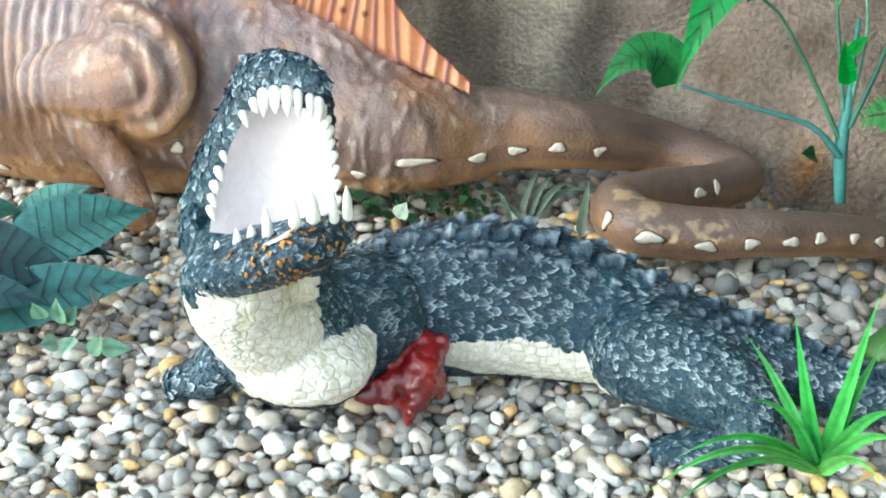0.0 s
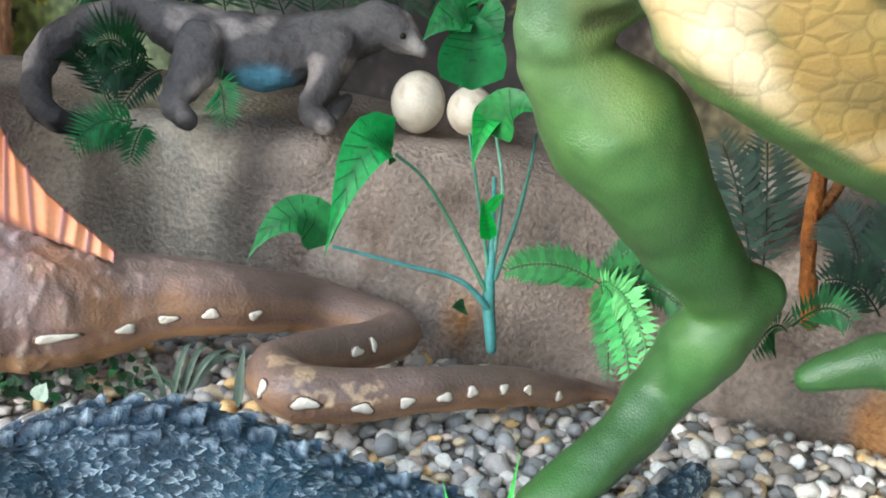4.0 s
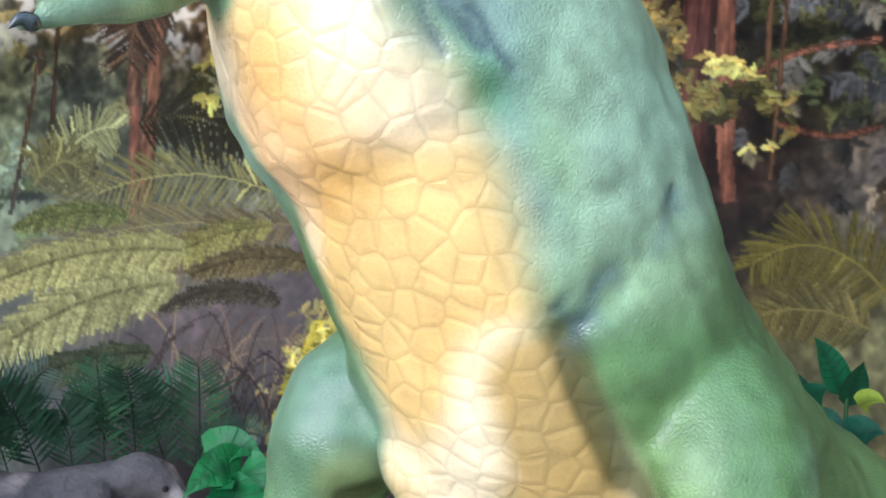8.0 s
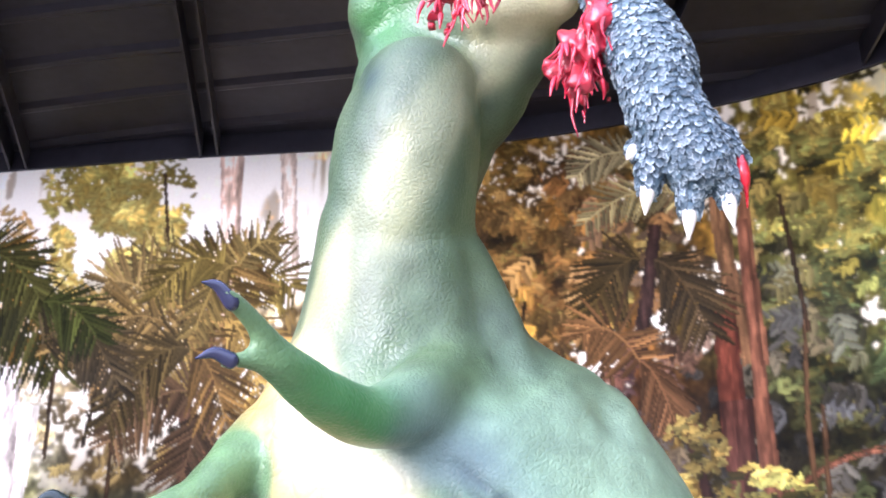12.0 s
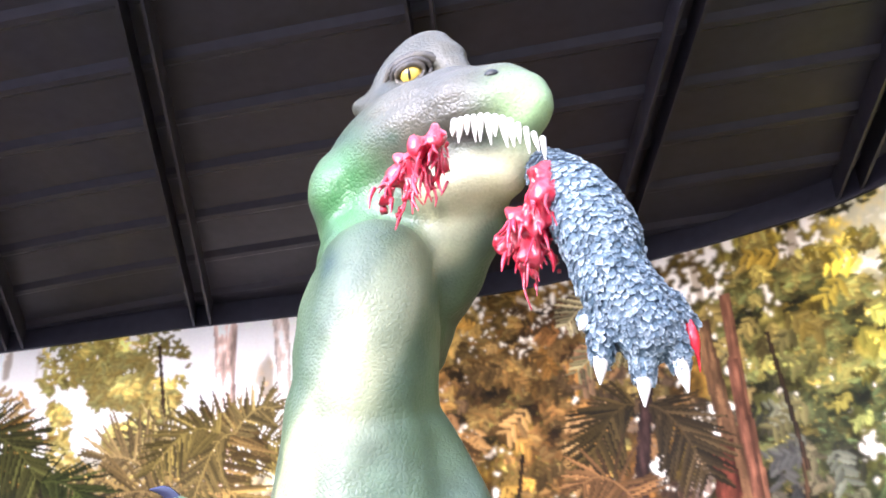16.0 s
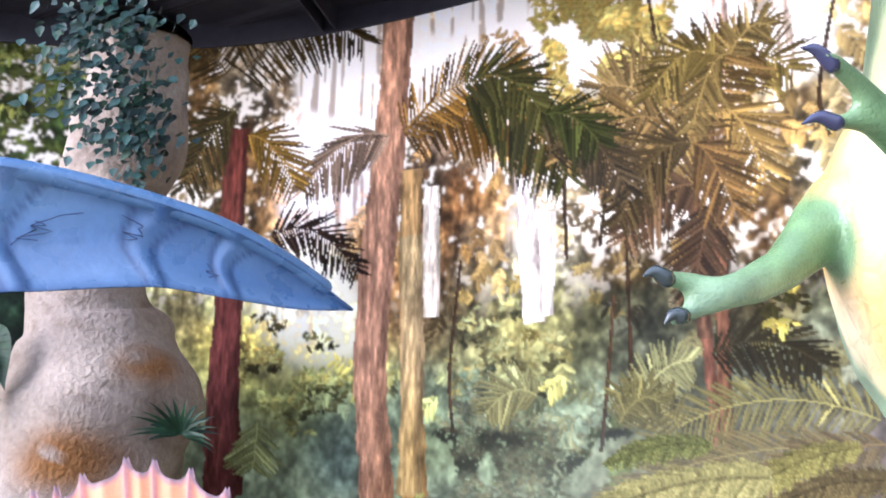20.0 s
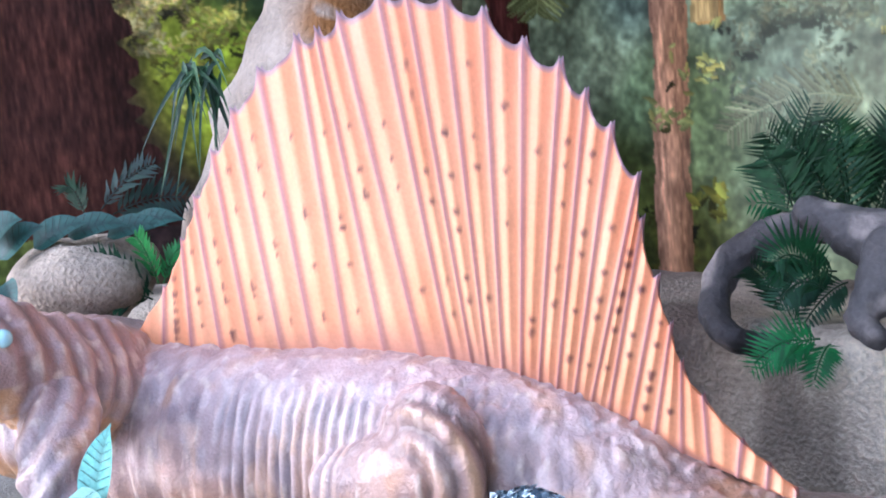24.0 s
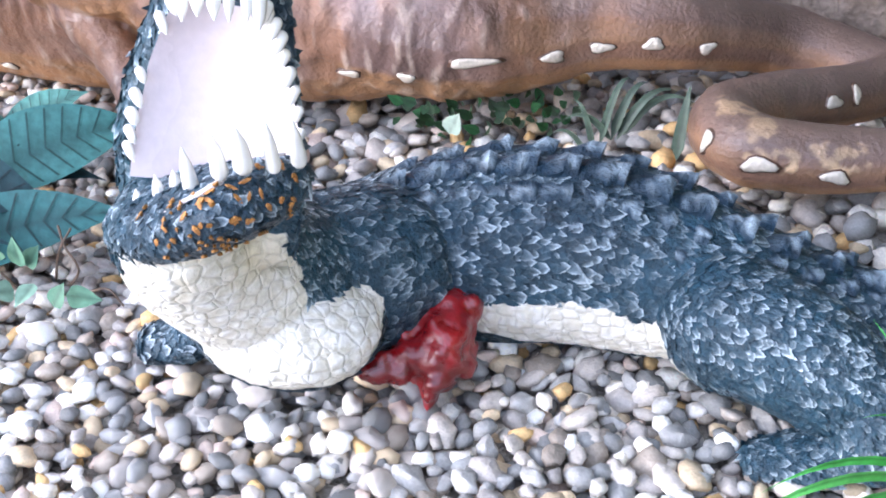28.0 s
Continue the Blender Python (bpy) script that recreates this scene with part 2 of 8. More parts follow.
BLUE = node_mat("blue_wing_paint", 0.3, 0.25, 0, 40, 0.5, 0.12, 0.3, noise_scale=12)
ROOF = node_mat("black_roof_sheet", 0.5, 0.05, 0, 30, 0.4, 0.3, colour=lin("2c2a33"))
# Gravel colour raised so the bed bounces light up to roof and print.
SOIL = node_mat("pale_gravel_bed", 0.9, 0.8, 0, 90, 0.3, 0.4, colour=lin("a09a90"))
EGG = node_mat("cream_egg_paint", 0.5, 0.2, 0, 120, 0.4, 0.12)

SAIL = node_mat("orange_sail_paint", 0.5, 0.12, 0, 90, 0.4, 0.12, 0.1, noise_scale=10)
PLASTER = node_mat("smooth_rock_render", 0.85, 0.45, 0, 55, 0.3, 0.25, noise_scale=8)
GRIT = node_mat("rough_grey_statue_paint", 0.75, 0.5, 0, 80, 0.3, 0.3, noise_scale=16)

# ---- back wall with printed jungle ----
WALL_PLAN = [(2.3, 0.0), (1.95, 1.4), (1.5, 2.5), (1.1, 3.02), (0.79, 3.27), (0.4, 3.5), (-0.4, 3.68), (-1.2, 3.64), (-2.2, 3.56), (-2.8, 3.48), (-3.5, 3.23), (-4.2, 2.6), (-4.7, 1.6), (-4.9, 0.2)]
ROOF_Z = 3.2


def roof_lift(x):
    """The roof rises a little towards positive x, so its edge fits the camera's view."""
    return 0.05 * np.clip((np.asarray(x) + 3.0) / 1.4, 0, 1)


GROUND = 0.17  # top of the pebble bed
wall_line = curve(WALL_PLAN, 12)
wall_run = np.r_[0, np.cumsum(np.linalg.norm(np.diff(wall_line, axis=0), axis=1))]
wall_in = np.stack([np.gradient(wall_line[:, 1]), -np.gradient(wall_line[:, 0])], 1)
wall_in /= np.linalg.norm(wall_in, axis=1)[:, None]
wall_in *= -np.sign((wall_in * (wall_line - np.array([0, 1.0]))).sum(1))[:, None]


def on_wall(u, z, off=0.0):
    u, z, off = np.broadcast_arrays(np.asarray(u, float), z, off)
    x = np.interp(u, wall_run, wall_line[:, 0]) + off * np.interp(u, wall_run, wall_in[:, 0])
    y = np.interp(u, wall_run, wall_line[:, 1]) + off * np.interp(u, wall_run, wall_in[:, 1])
    return np.stack([x, y, z], -1)


# colours of the print, as soft patches along the wall: place, reach, colour
PATCHES = []


def patch(u, z, reach, colour, k=1.0):
    PATCHES.append((u, z, reach, colour, k))


patch(*(6.280, 2.140, 0.266), "3a3f28", 0.5)
patch(*(6.180, 1.940, 0.26), "4a5030", 0.5)
patch(*(6.010, 1.750, 0.203), "3f3a2a", 0.5)
patch(*(6.230, 1.530, 0.19), "8a8560", 0.5)
patch(*(6.280, 1.310, 0.191), "6d6a4c", 0.5)
patch(*(5.890, 1.400, 0.2), "4a3a38", 0.5)
patch(*(5.790, 1.200, 0.199), "5c4a4c", 0.5)
patch(*(6.200, 1.190, 0.19), "5f5a5a", 0.5)
patch(*(5.570, 1.140, 0.163), "453c3c", 0.5)
patch(*(4.490, 2.190, 0.174), "3a2418", 0.5)
patch(*(4.320, 1.900, 0.169), "2e1a10", 0.5)
patch(*(4.120, 2.040, 0.168), "38311c", 0.5)
patch(*(4.170, 1.710, 0.151), "3a3024", 0.5)
patch(*(4.000, 1.780, 0.135), "6a6258", 0.5)
patch(*(4.100, 1.570, 0.105), "9a9040", 0.5)
patch(*(4.020, 1.460, 0.104), "76704a", 0.5)
patch(*(6.740, 3.050, 0.221), "fff5e6")
patch(*(6.370, 3.080, 0.155), "8a8238")
patch(*(6.100, 3.070, 0.113), "e8dcb8")
patch(*(6.650, 2.590, 0.172), "b8a880")
patch(*(6.410, 2.590, 0.186), "5a4a30")
patch(*(6.160, 2.550, 0.181), "6a5530")
patch(*(6.630, 2.300, 0.15), "d8c8b0")
patch(*(6.650, 2.050, 0.148), "a8a860")
patch(*(6.190, 2.280, 0.178), "5a5038")
patch(*(5.020, 2.980, 0.159), "6a4a1c", 0.55)
patch(*(4.900, 2.730, 0.154), "7a5a20", 0.55)
patch(*(4.640, 2.840, 0.153), "6a5520", 0.55)
patch(*(4.280, 2.960, 0.152), "7a7030", 0.55)
patch(*(4.210, 2.600, 0.162), "4a4a20", 0.55)
patch(*(4.280, 2.360, 0.159), "3a3a1c", 0.55)
patch(*(4.740, 2.470, 0.148), "5a3a24", 0.55)
patch(*(4.590, 2.160, 0.128), "6a6a30", 0.55)
patch(*(4.230, 2.110, 0.14), "34301c", 0.55)
patch(*(6.460, 3.060, 0.119), "9a9040")
patch(*(6.100, 3.130, 0.173), "fffdf2")
patch(*(5.970, 2.900, 0.13), "fff6dc")
patch(*(6.160, 2.770, 0.15), "d8c890")
patch(*(5.110, 3.100, 0.145), "8a7020")
patch(*(4.990, 2.930, 0.088), "d0b070")
patch(*(4.920, 2.660, 0.154), "7a6a20")
patch(*(4.590, 2.570, 0.149), "5a4a18")
patch(*(4.180, 3.050, 0.136), "8a7a28")
patch(*(3.930, 3.070, 0.134), "c0b850")
patch(*(3.900, 2.780, 0.145), "a0a048")
patch(*(4.090, 2.640, 0.145), "6a6a28")
patch(*(3.920, 2.500, 0.141), "5a7040")
patch(*(8.560, 3.070, 0.285), "3a4a20")
patch(*(7.870, 2.890, 0.224), "5a4a28")
patch(*(7.480, 2.740, 0.15), "f0d8e0")
patch(*(7.380, 3.000, 0.151), "ffffff")
patch(*(6.790, 3.010, 0.182), "fff0d8")
patch(*(6.570, 3.030, 0.159), "ffffff")
patch(*(6.850, 2.610, 0.158), "5a4020")
patch(*(6.910, 2.270, 0.175), "8a7050")
patch(*(6.570, 2.280, 0.112), "fff0d8")
patch(*(6.310, 2.840, 0.171), "a09048")
patch(*(6.100, 2.750, 0.111), "e8d8b0")
patch(*(6.200, 2.480, 0.164), "7a6440")
patch(*(6.300, 2.220, 0.163), "5a4430")
patch(*(6.020, 2.190, 0.159), "5a4a34")
patch(*(6.490, 2.030, 0.165), "a8a060")
patch(*(6.690, 1.970, 0.168), "b8b070")
patch(*(7.450, 2.000, 0.103), "fff4d0")
patch(*(7.490, 1.840, 0.164), "b0b060")
patch(*(6.790, 1.670, 0.188), "7f9a80")
patch(*(6.490, 1.710, 0.181), "8aa08a")
patch(*(6.210, 1.880, 0.141), "4a4a48")
patch(*(6.210, 1.670, 0.158), "8a9c78")
patch(*(5.950, 1.770, 0.172), "7a8a78")
patch(*(6.490, 1.530, 0.163), "a0b098")
patch(*(5.880, 1.540, 0.154), "98a098")
patch(*(9.550, 1.410, 0.294), "2a1c1c")
patch(*(9.080, 1.830, 0.179), "a0a030")
patch(*(9.230, 1.880, 0.135), "c8b878")
patch(*(8.840, 1.870, 0.177), "1a2a1a")
patch(*(9.020, 1.480, 0.2), "8a9a20")
patch(*(7.680, 1.560, 0.161), "8a9470")
patch(*(7.550, 1.850, 0.16), "a0a058")
patch(*(7.520, 2.050, 0.09), "f0f0e8")
patch(*(7.400, 1.700, 0.117), "5a6a60")
patch(*(6.830, 1.610, 0.181), "80907f")
patch(*(6.750, 1.420, 0.179), "76867c")
patch(*(6.670, 1.180, 0.16), "98a898")
patch(*(6.860, 1.010, 0.183), "8a9a88")
patch(*(6.840, 2.140, 0.166), "3a3420")
patch(*(6.540, 2.230, 0.089), "e8e0d8")
patch(*(6.630, 2.010, 0.16), "7a7848")
patch(*(9.800, 1.630, 0.159), "4a5a28")
patch(*(9.820, 1.130, 0.183), "6a7a30")
patch(*(6.970, 1.090, 0.18), "5a6a48")
patch(*(6.610, 1.000, 0.171), "7a8a70")
patch(*(7.230, 0.78, 0.151), "4a5020")
patch_at = np.array([p[:3] for p in PATCHES])
patch_lin = np.array([lin(p[3], p[4]) for p in PATCHES])


def print_colour(u, z):
    d = np.hypot(u[:, None] - patch_at[None, :, 0], z[:, None] - patch_at[None, :, 1])
    w = np.exp(-(d / (0.85 * patch_at[None, :, 2] + 0.02)) ** 2) + 1e-5 / (d + 0.05) ** 3
    return np.exp((np.log(patch_lin + 0.004)[None] * w[..., None]).sum(1) / w.sum(1)[:, None]) - 0.003


# the wall itself, 12 cm thick
us = np.linspace(0, wall_run[-1], 260)
zs = np.linspace(-0.1, ROOF_Z + 0.1, 60)
uu, zz = np.meshgrid(us, zs)
base = Cast()
n, k = len(us), len(zs)
base.add(on_wall(uu.ravel(), zz.ravel()), [(i * n + j, i * n + j + 1, (i + 1) * n + j + 1, (i + 1) * n + j) for i in range(k - 1) for j in range(n - 1)], print_colour(uu.ravel(), zz.ravel()))
strip = [on_wall(us, z, -0.12) for z in (-0.1, ROOF_Z + 0.1)]
base.add(np.vstack(strip), [(j, j + 1, n + j + 1, n + j) for j in range(n - 1)], lin("6a6660"))
wall_back = tagged(new("wall_back", base.mesh("wall_back", [PRINT])), "curved back wall printed with a rainforest photograph", "wall", kind="structure")

# the printed picture, painted dot by dot in wall coordinates, far things first
DOT = 0.0048
U0, U1, Z0, Z1 = 3.75, 9.95, 0.6, ROOF_Z + 0.04
dot_u, dot_z = np.arange(U0, U1, DOT), np.arange(Z0, Z1, DOT)
pu, pz = np.meshgrid(dot_u, dot_z)


def grain_at(ku, kz, o):
    return vnoise(np.stack([pu * ku, pz * kz, 0 * pu + o], -1))


def soften(c, sigma):
    """Blurs the picture by that many dots."""
    r = int(3 * sigma + 1)
    w = np.exp(-0.5 * (np.arange(-r, r + 1) / sigma) ** 2)
    w /= w.sum()
    for axis in (0, 1):
        p = np.pad(c, [(r, r) if k == axis else (0, 0) for k in range(3)], mode="edge")
        c = sum(w[k] * (p[k:k + c.shape[0]] if axis == 0 else p[:, k:k + c.shape[1]]) for k in range(2 * r + 1))
    return c


cu, cz = np.meshgrid(np.arange(U0, U1 + 0.06, 0.03), np.arange(Z0, Z1 + 0.06, 0.03))
coarse = print_colour(cu.ravel(), cz.ravel()).reshape(*cu.shape, 3)
fi, fj = (pz - Z0) / 0.03, (pu - U0) / 0.03
ii, jj = fi.astype(int), fj.astype(int)
fi, fj = (fi - ii)[..., None], (fj - jj)[..., None]
tone = (coarse[ii, jj] * (1 - fi) + coarse[ii + 1, jj] * fi) * (1 - fj) + (coarse[ii, jj + 1] * (1 - fi) + coarse[ii + 1, jj + 1] * fi) * fj
tone = tone * (1 - 0.55 * np.exp(-((pu - 4.2) / 0.5) ** 2 - ((pz - 2.15) / 0.45) ** 2))[..., None]
tone = mixed(tone, np.array([1.0, 0.96, 0.88]), 0.92 * np.exp(-((pu - 6.6) / 0.75) ** 2 - ((pz - 3.1) / 0.30) ** 2))
bright = tone.max(-1)
sky_part = ease(0.35, 0.62, bright)
clump = 0.45 * grain_at(9, 9, 1) + 0.3 * grain_at(21, 21, 2) + 0.25 * grain_at(47, 47, 3)
leafy = 0.4 * grain_at(38, 30, 4) + 0.35 * grain_at(75, 60, 5) + 0.25 * grain_at(130, 130, 6)
# foliage: lit clumps over dark gaps; pale sky shows through where the tone is light
sharp = 0.6 + 0.4 * ease(1.55, 2.1, pz)
canvas = tone * np.exp(sharp * (3.6 * (clump - 0.5) + 3.6 * (leafy - 0.5) - 0.35))[..., None]
canvas = mixed(canvas, canvas * np.array([1.18, 0.92, 0.62]), ease(0.45, 0.7, grain_at(6, 6, 8)) * ease(1.7, 2.2, pz))
hole = ease(0.56, 0.61, 0.35 * grain_at(9, 9, 11) + 0.35 * grain_at(34, 34, 12) + 0.3 * grain_at(80, 80, 13)) * ease(2.0, 2.4, pz) * (bright > 0.05)
canvas = mixed(canvas, np.array([0.95, 0.86, 0.7]), hole * 0.85)
veil = sky_part * (1 - ease(0.50, 0.60, 0.55 * clump + 0.45 * leafy) * 0.9)
canvas = mixed(canvas, mixed(tone, np.array([1.0, 0.97, 0.9]), np.full(pu.shape, 0.5)), veil)
twigs = ease(0.62, 0.70, grain_at(70, 7, 15)) * ease(0.45, 0.6, grain_at(5, 4, 16)) * ease(1.9, 2.2, pz)
canvas = mixed(canvas, canvas * 0.35 * np.array([1.1, 0.9, 0.7]), twigs * 0.8)
canvas = soften(canvas, 0.5)


def dots(u, z, colour):
    """Prints dots at wall places, the later over the earlier."""
    j, i = ((u - U0) / DOT + 0.5).astype(int), ((z - Z0) / DOT + 0.5).astype(int)
    ok = (i >= 0) & (j >= 0) & (i < canvas.shape[0]) & (j < canvas.shape[1])
    canvas[i[ok], j[ok]] = colour[ok]


def leaves(at, along, half, colour):
    """Prints pointed leaves: middle, half length and half width as vectors."""
    size = np.linalg.norm(along, axis=1)
    order = np.argsort(size)
    for pick in np.array_split(order, 5):
        if not len(pick):
            continue
        pick = rng.permutation(pick)
        na = int(2.6 * size[pick].max() / DOT) + 2
        nb = int(2.6 * np.linalg.norm(half[pick], axis=1).max() / DOT) + 2
        x, y = np.meshgrid(np.linspace(-1, 1, na), np.linspace(-1, 1, nb), indexing="ij")
        x, y = x.ravel(), (y * (1 - x ** 2)).ravel()
        p = at[pick, None] + along[pick, None] * x[None, :, None] + half[pick, None] * y[None, :, None]
        c = colour[pick, None] * (0.88 + 0.28 * y)[None, :, None]
        dots(p[..., 0].ravel(), p[..., 1].ravel(), c.reshape(-1, 3))


def print_strip(nodes, colour, layer, rough=0.12):
    """A printed trunk: round shading, furrowed bark and a ragged edge."""
    p = curve(nodes, 1 + int(1.6 * np.abs(np.diff(np.array(nodes)[:, :2], axis=0)).sum(1).max() / DOT))
    d = np.gradient(p[:, :2], axis=0)
    d /= np.linalg.norm(d, axis=1)[:, None] + 1e-9
    sd = np.stack([-d[:, 1], d[:, 0]], 1)
    q = np.linspace(-1, 1, max(int(3 * p[:, 2].max() / DOT), 3))
    edge = 1 + rough * 1.6 * (vnoise(np.stack([p[:, 0] * 0, p[:, 1] * 26, p[:, 2] * 0 + 3], 1)) - 0.5)
    at = p[:, None, :2] + sd[:, None] * (q[None, :, None] * (p[:, 2] * edge)[:, None, None])
    bark = vnoise(np.stack([at[..., 0] * 85, at[..., 1] * 14, at[..., 0] * 0 + 2], -1)) * 0.6 + vnoise(np.stack([at[..., 0] * 190, at[..., 1] * 40, at[..., 0] * 0 + 7], -1)) * 0.4
    shade = 0.55 + 0.6 * np.clip(1 - (q - 0.25) ** 2, 0, 1)
    c = colour * (shade[None, :] * np.exp(2.2 * (bark - 0.5)))[..., None]
    dots(at[..., 0].ravel(), at[..., 1].ravel(), c.reshape(-1, 3))


def frond(root, tip, droop, leaf, colour, pairs=22, hang=0.3):
    """A printed palm or fern frond: arched midrib with drooping leaflets, some catching the light."""
    root, tip = np.array(root, float), np.array(tip, float)
    s = np.linspace(0, 1, pairs)
    mid = root + (tip - root) * s[:, None]
    mid[:, 1] += droop * 4 * s * (1 - s)
    d = np.gradient(mid, axis=0)
    d /= np.linalg.norm(d, axis=1)[:, None] + 1e-9
    sd = np.stack([-d[:, 1], d[:, 0]], 1)
    at, way, col = [], [], []
    for side in (-1, 1):
        ln = leaf * (0.35 + 0.65 * np.sin(np.pi * (0.15 + 0.8 * s))) * rng.uniform(0.75, 1.15, pairs)
        w = sd * side * 0.85 + d * 0.55 + np.array([0, -hang]) + rng.uniform(-0.12, 0.12, (pairs, 2))
        w *= (ln / np.linalg.norm(w, axis=1))[:, None]
        at.append(mid + w * 0.5)
        way.append(w * 0.5)
        low_f = root[1] < 1.9
        glint = np.where(rng.rand(pairs) < (0.04 if low_f else 0.14), rng.uniform(1.5, 2.6, pairs), rng.uniform(0.55 if low_f else 0.3, 1.15, pairs))
        col.append(colour * glint[:, None])
    at, way, col = np.vstack(at), np.vstack(way), np.vstack(col)
    thin = np.stack([-way[:, 1], way[:, 0]], 1)
    thin *= (max(leaf * 0.017, 0.0024) / (np.linalg.norm(thin, axis=1) + 1e-9))[:, None]
    leaves(at, way, thin, col)
    m = np.linspace(0, 1, 160)
    rib = np.stack([np.interp(m, s, mid[:, 0]), np.interp(m, s, mid[:, 1])], 1)
    dots(rib[:, 0], rib[:, 1], np.ones((160, 1)) * colour * 1.5)


def palm(root, tip, droop, leaf, col, pairs, hang, k=1.0):
    frond(root, tip, droop, leaf, lin(col, k) * np.array([1.08, 0.98, 0.72]) * (0.36 if lin(col).max() > 0.35 else 0.7), int(pairs * 1.25), hang)


def crown(at, col, cnt, size):
    """Printed foliage: tufts of small leaves, lit on top and dark below, with gaps between."""
    k = int(cnt * 2.6)
    a, r = rng.uniform(0, 6.28, k), at[2] * 1.15 * rng.rand(k) ** 0.6
    o = np.stack([at[0] + r * np.cos(a), at[1] + r * np.sin(a)], 1)
    tuft = vnoise(np.stack([o[:, 0] * 13, o[:, 1] * 13, o[:, 0] * 0 + 4], 1))
    o, tuft = o[tuft > 0.36], tuft[tuft > 0.36]
    k = len(o)
    b = rng.uniform(0, 6.28, k)
    w = np.stack([np.cos(b), -0.35 + 0.7 * np.sin(b)], 1)
    w *= (size * rng.uniform(0.28, 0.62, k) / np.linalg.norm(w, axis=1))[:, None]
    h = np.stack([-w[:, 1], w[:, 0]], 1) * rng.uniform(0.22, 0.4, k)[:, None]
    over = vnoise(np.stack([o[:, 0] * 13, (o[:, 1] + 0.03) * 13, o[:, 0] * 0 + 4], 1))
    lit = np.clip(0.5 + 3.2 * (tuft - over), 0.06, 1.5) * rng.uniform(0.4, 1.4, k)
    if at[1] > 2.7 and at[0] > 5.9:
        lit = np.maximum(lit, 0.35) * 2.2
    cc = (lin(col) * 0.8 + lin(col).mean() * 0.2) * lit[:, None] * mixed(np.ones(3), np.array([1.1, 0.84, 0.6]), rng.rand(k))
    leaves(o, w, h, cc)


def spray(at, turn, count, size, colour):
    """A printed twig with pairs of pointed leaves."""
    k = np.arange(count)
    d = np.array([math.cos(turn), math.sin(turn)])
    root = np.array(at) + d * (k[:, None] // 2) * size * 0.42
    a = turn + np.where(k % 2 == 0, 0.95, -0.95) + rng.uniform(-0.3, 0.3, count)
    w = np.stack([np.cos(a), np.sin(a) - 0.25], 1) * size * 0.5 * rng.uniform(0.7, 1.1, (count, 1))
    h = np.stack([-w[:, 1], w[:, 0]], 1) * 0.24
    leaves(root + w, w, h, colour * rng.uniform(0.5, 1.5, (count, 1)))


def fern(root, tip, arch, leaf, colour, pairs=26, hang=0.55):
    """A printed fern frond: toothed side fronds in pairs, the near edge lit, the far one in shade."""
    root, tip = np.array(root, float), np.array(tip, float)
    s = np.linspace(0.02, 1, pairs)
    mid = root + (tip - root) * s[:, None]
    mid[:, 1] += arch * 4 * s * (1 - s)
    d = np.gradient(mid, axis=0)
    d /= np.linalg.norm(d, axis=1)[:, None] + 1e-9
    sd = np.stack([-d[:, 1], d[:, 0]], 1)
    for side in (-1, 1):
        for i in range(pairs):
            ln = leaf * (0.3 + 0.7 * math.sin(math.pi * (0.12 + 0.84 * s[i]))) * rng.uniform(0.8, 1.15)
            w = sd[i] * side * 0.8 + d[i] * 0.6 + np.array([0, -hang]) + rng.uniform(-0.1, 0.1, 2)
            w /= np.linalg.norm(w)
            v = np.array([-w[1], w[0]])
            k = max(int(ln / 0.0062), 3)
            q = np.linspace(0.05, 1, k)[:, None]
            lit = (1.0 if w[1] < -0.3 else 0.62) * rng.uniform(0.55, 1.25)
            for tooth_side in (-1, 1):
                b = w * 0.45 + v * tooth_side
                b = b / np.linalg.norm(b) * leaf * 0.075
                way = b * (1.1 - q * 0.85)
                leaves(mid[i] + w * (ln * q) + way, way, np.stack([-way[:, 1], way[:, 0]], 1) * 0.5, colour * lit * (1.12 if tooth_side > 0 else 0.74) * rng.uniform(0.75, 1.25, (k, 1)))
    m = np.linspace(0, 1, 140)
    dots(np.interp(m, s, mid[:, 0]), np.interp(m, s, mid[:, 1]), np.ones((140, 1)) * colour * 0.55)


def tone_at(u, z):
    return tone[min(max(int((z - Z0) / DOT), 0), tone.shape[0] - 1), min(max(int((u - U0) / DOT), 0), tone.shape[1] - 1)]


# far foliage
crown((6.340, 3.080, 0.213), "8a8028", 260, 0.03)
crown((6.400, 2.940, 0.153), "7a7020", 160, 0.03)
crown((6.350, 2.970, 0.194), "9a9038", 200, 0.03)
crown((6.470, 3.140, 0.14), "a8a040", 120, 0.03)
crown((4.140, 2.200, 0.14), "4a4c24", 120, 0.026)
crown((4.010, 2.050, 0.122), "3c4420", 100, 0.026)
crown((5.110, 3.100, 0.181), "a08020", 200, 0.032)
crown((5.160, 2.830, 0.158), "8a7020", 160, 0.03)
crown((4.920, 2.690, 0.188), "9a8c28", 220, 0.03)
crown((4.130, 3.050, 0.187), "8c8028", 200, 0.032)
crown((3.920, 3.090, 0.185), "b8b040", 220, 0.034)
crown((3.940, 2.760, 0.21), "8c9038", 260, 0.034)
crown((4.170, 2.630, 0.195), "b0a838", 130, 0.036)
crown((3.970, 2.500, 0.189), "6a8040", 220, 0.03)
crown((4.820, 2.790, 0.155), "6a6020", 160, 0.03)
crown((4.610, 2.100, 0.143), "b8b040", 90, 0.032)
crown((6.310, 2.820, 0.209), "9a8c38", 240, 0.03)
crown((6.320, 2.970, 0.154), "a8a048", 140, 0.03)
crown((6.750, 2.920, 0.12), "c8a860", 60, 0.026)
crown((8.650, 3.140, 0.288), "5a6828", 260, 0.036)
crown((7.490, 1.840, 0.164), "a0a850", 150, 0.028)
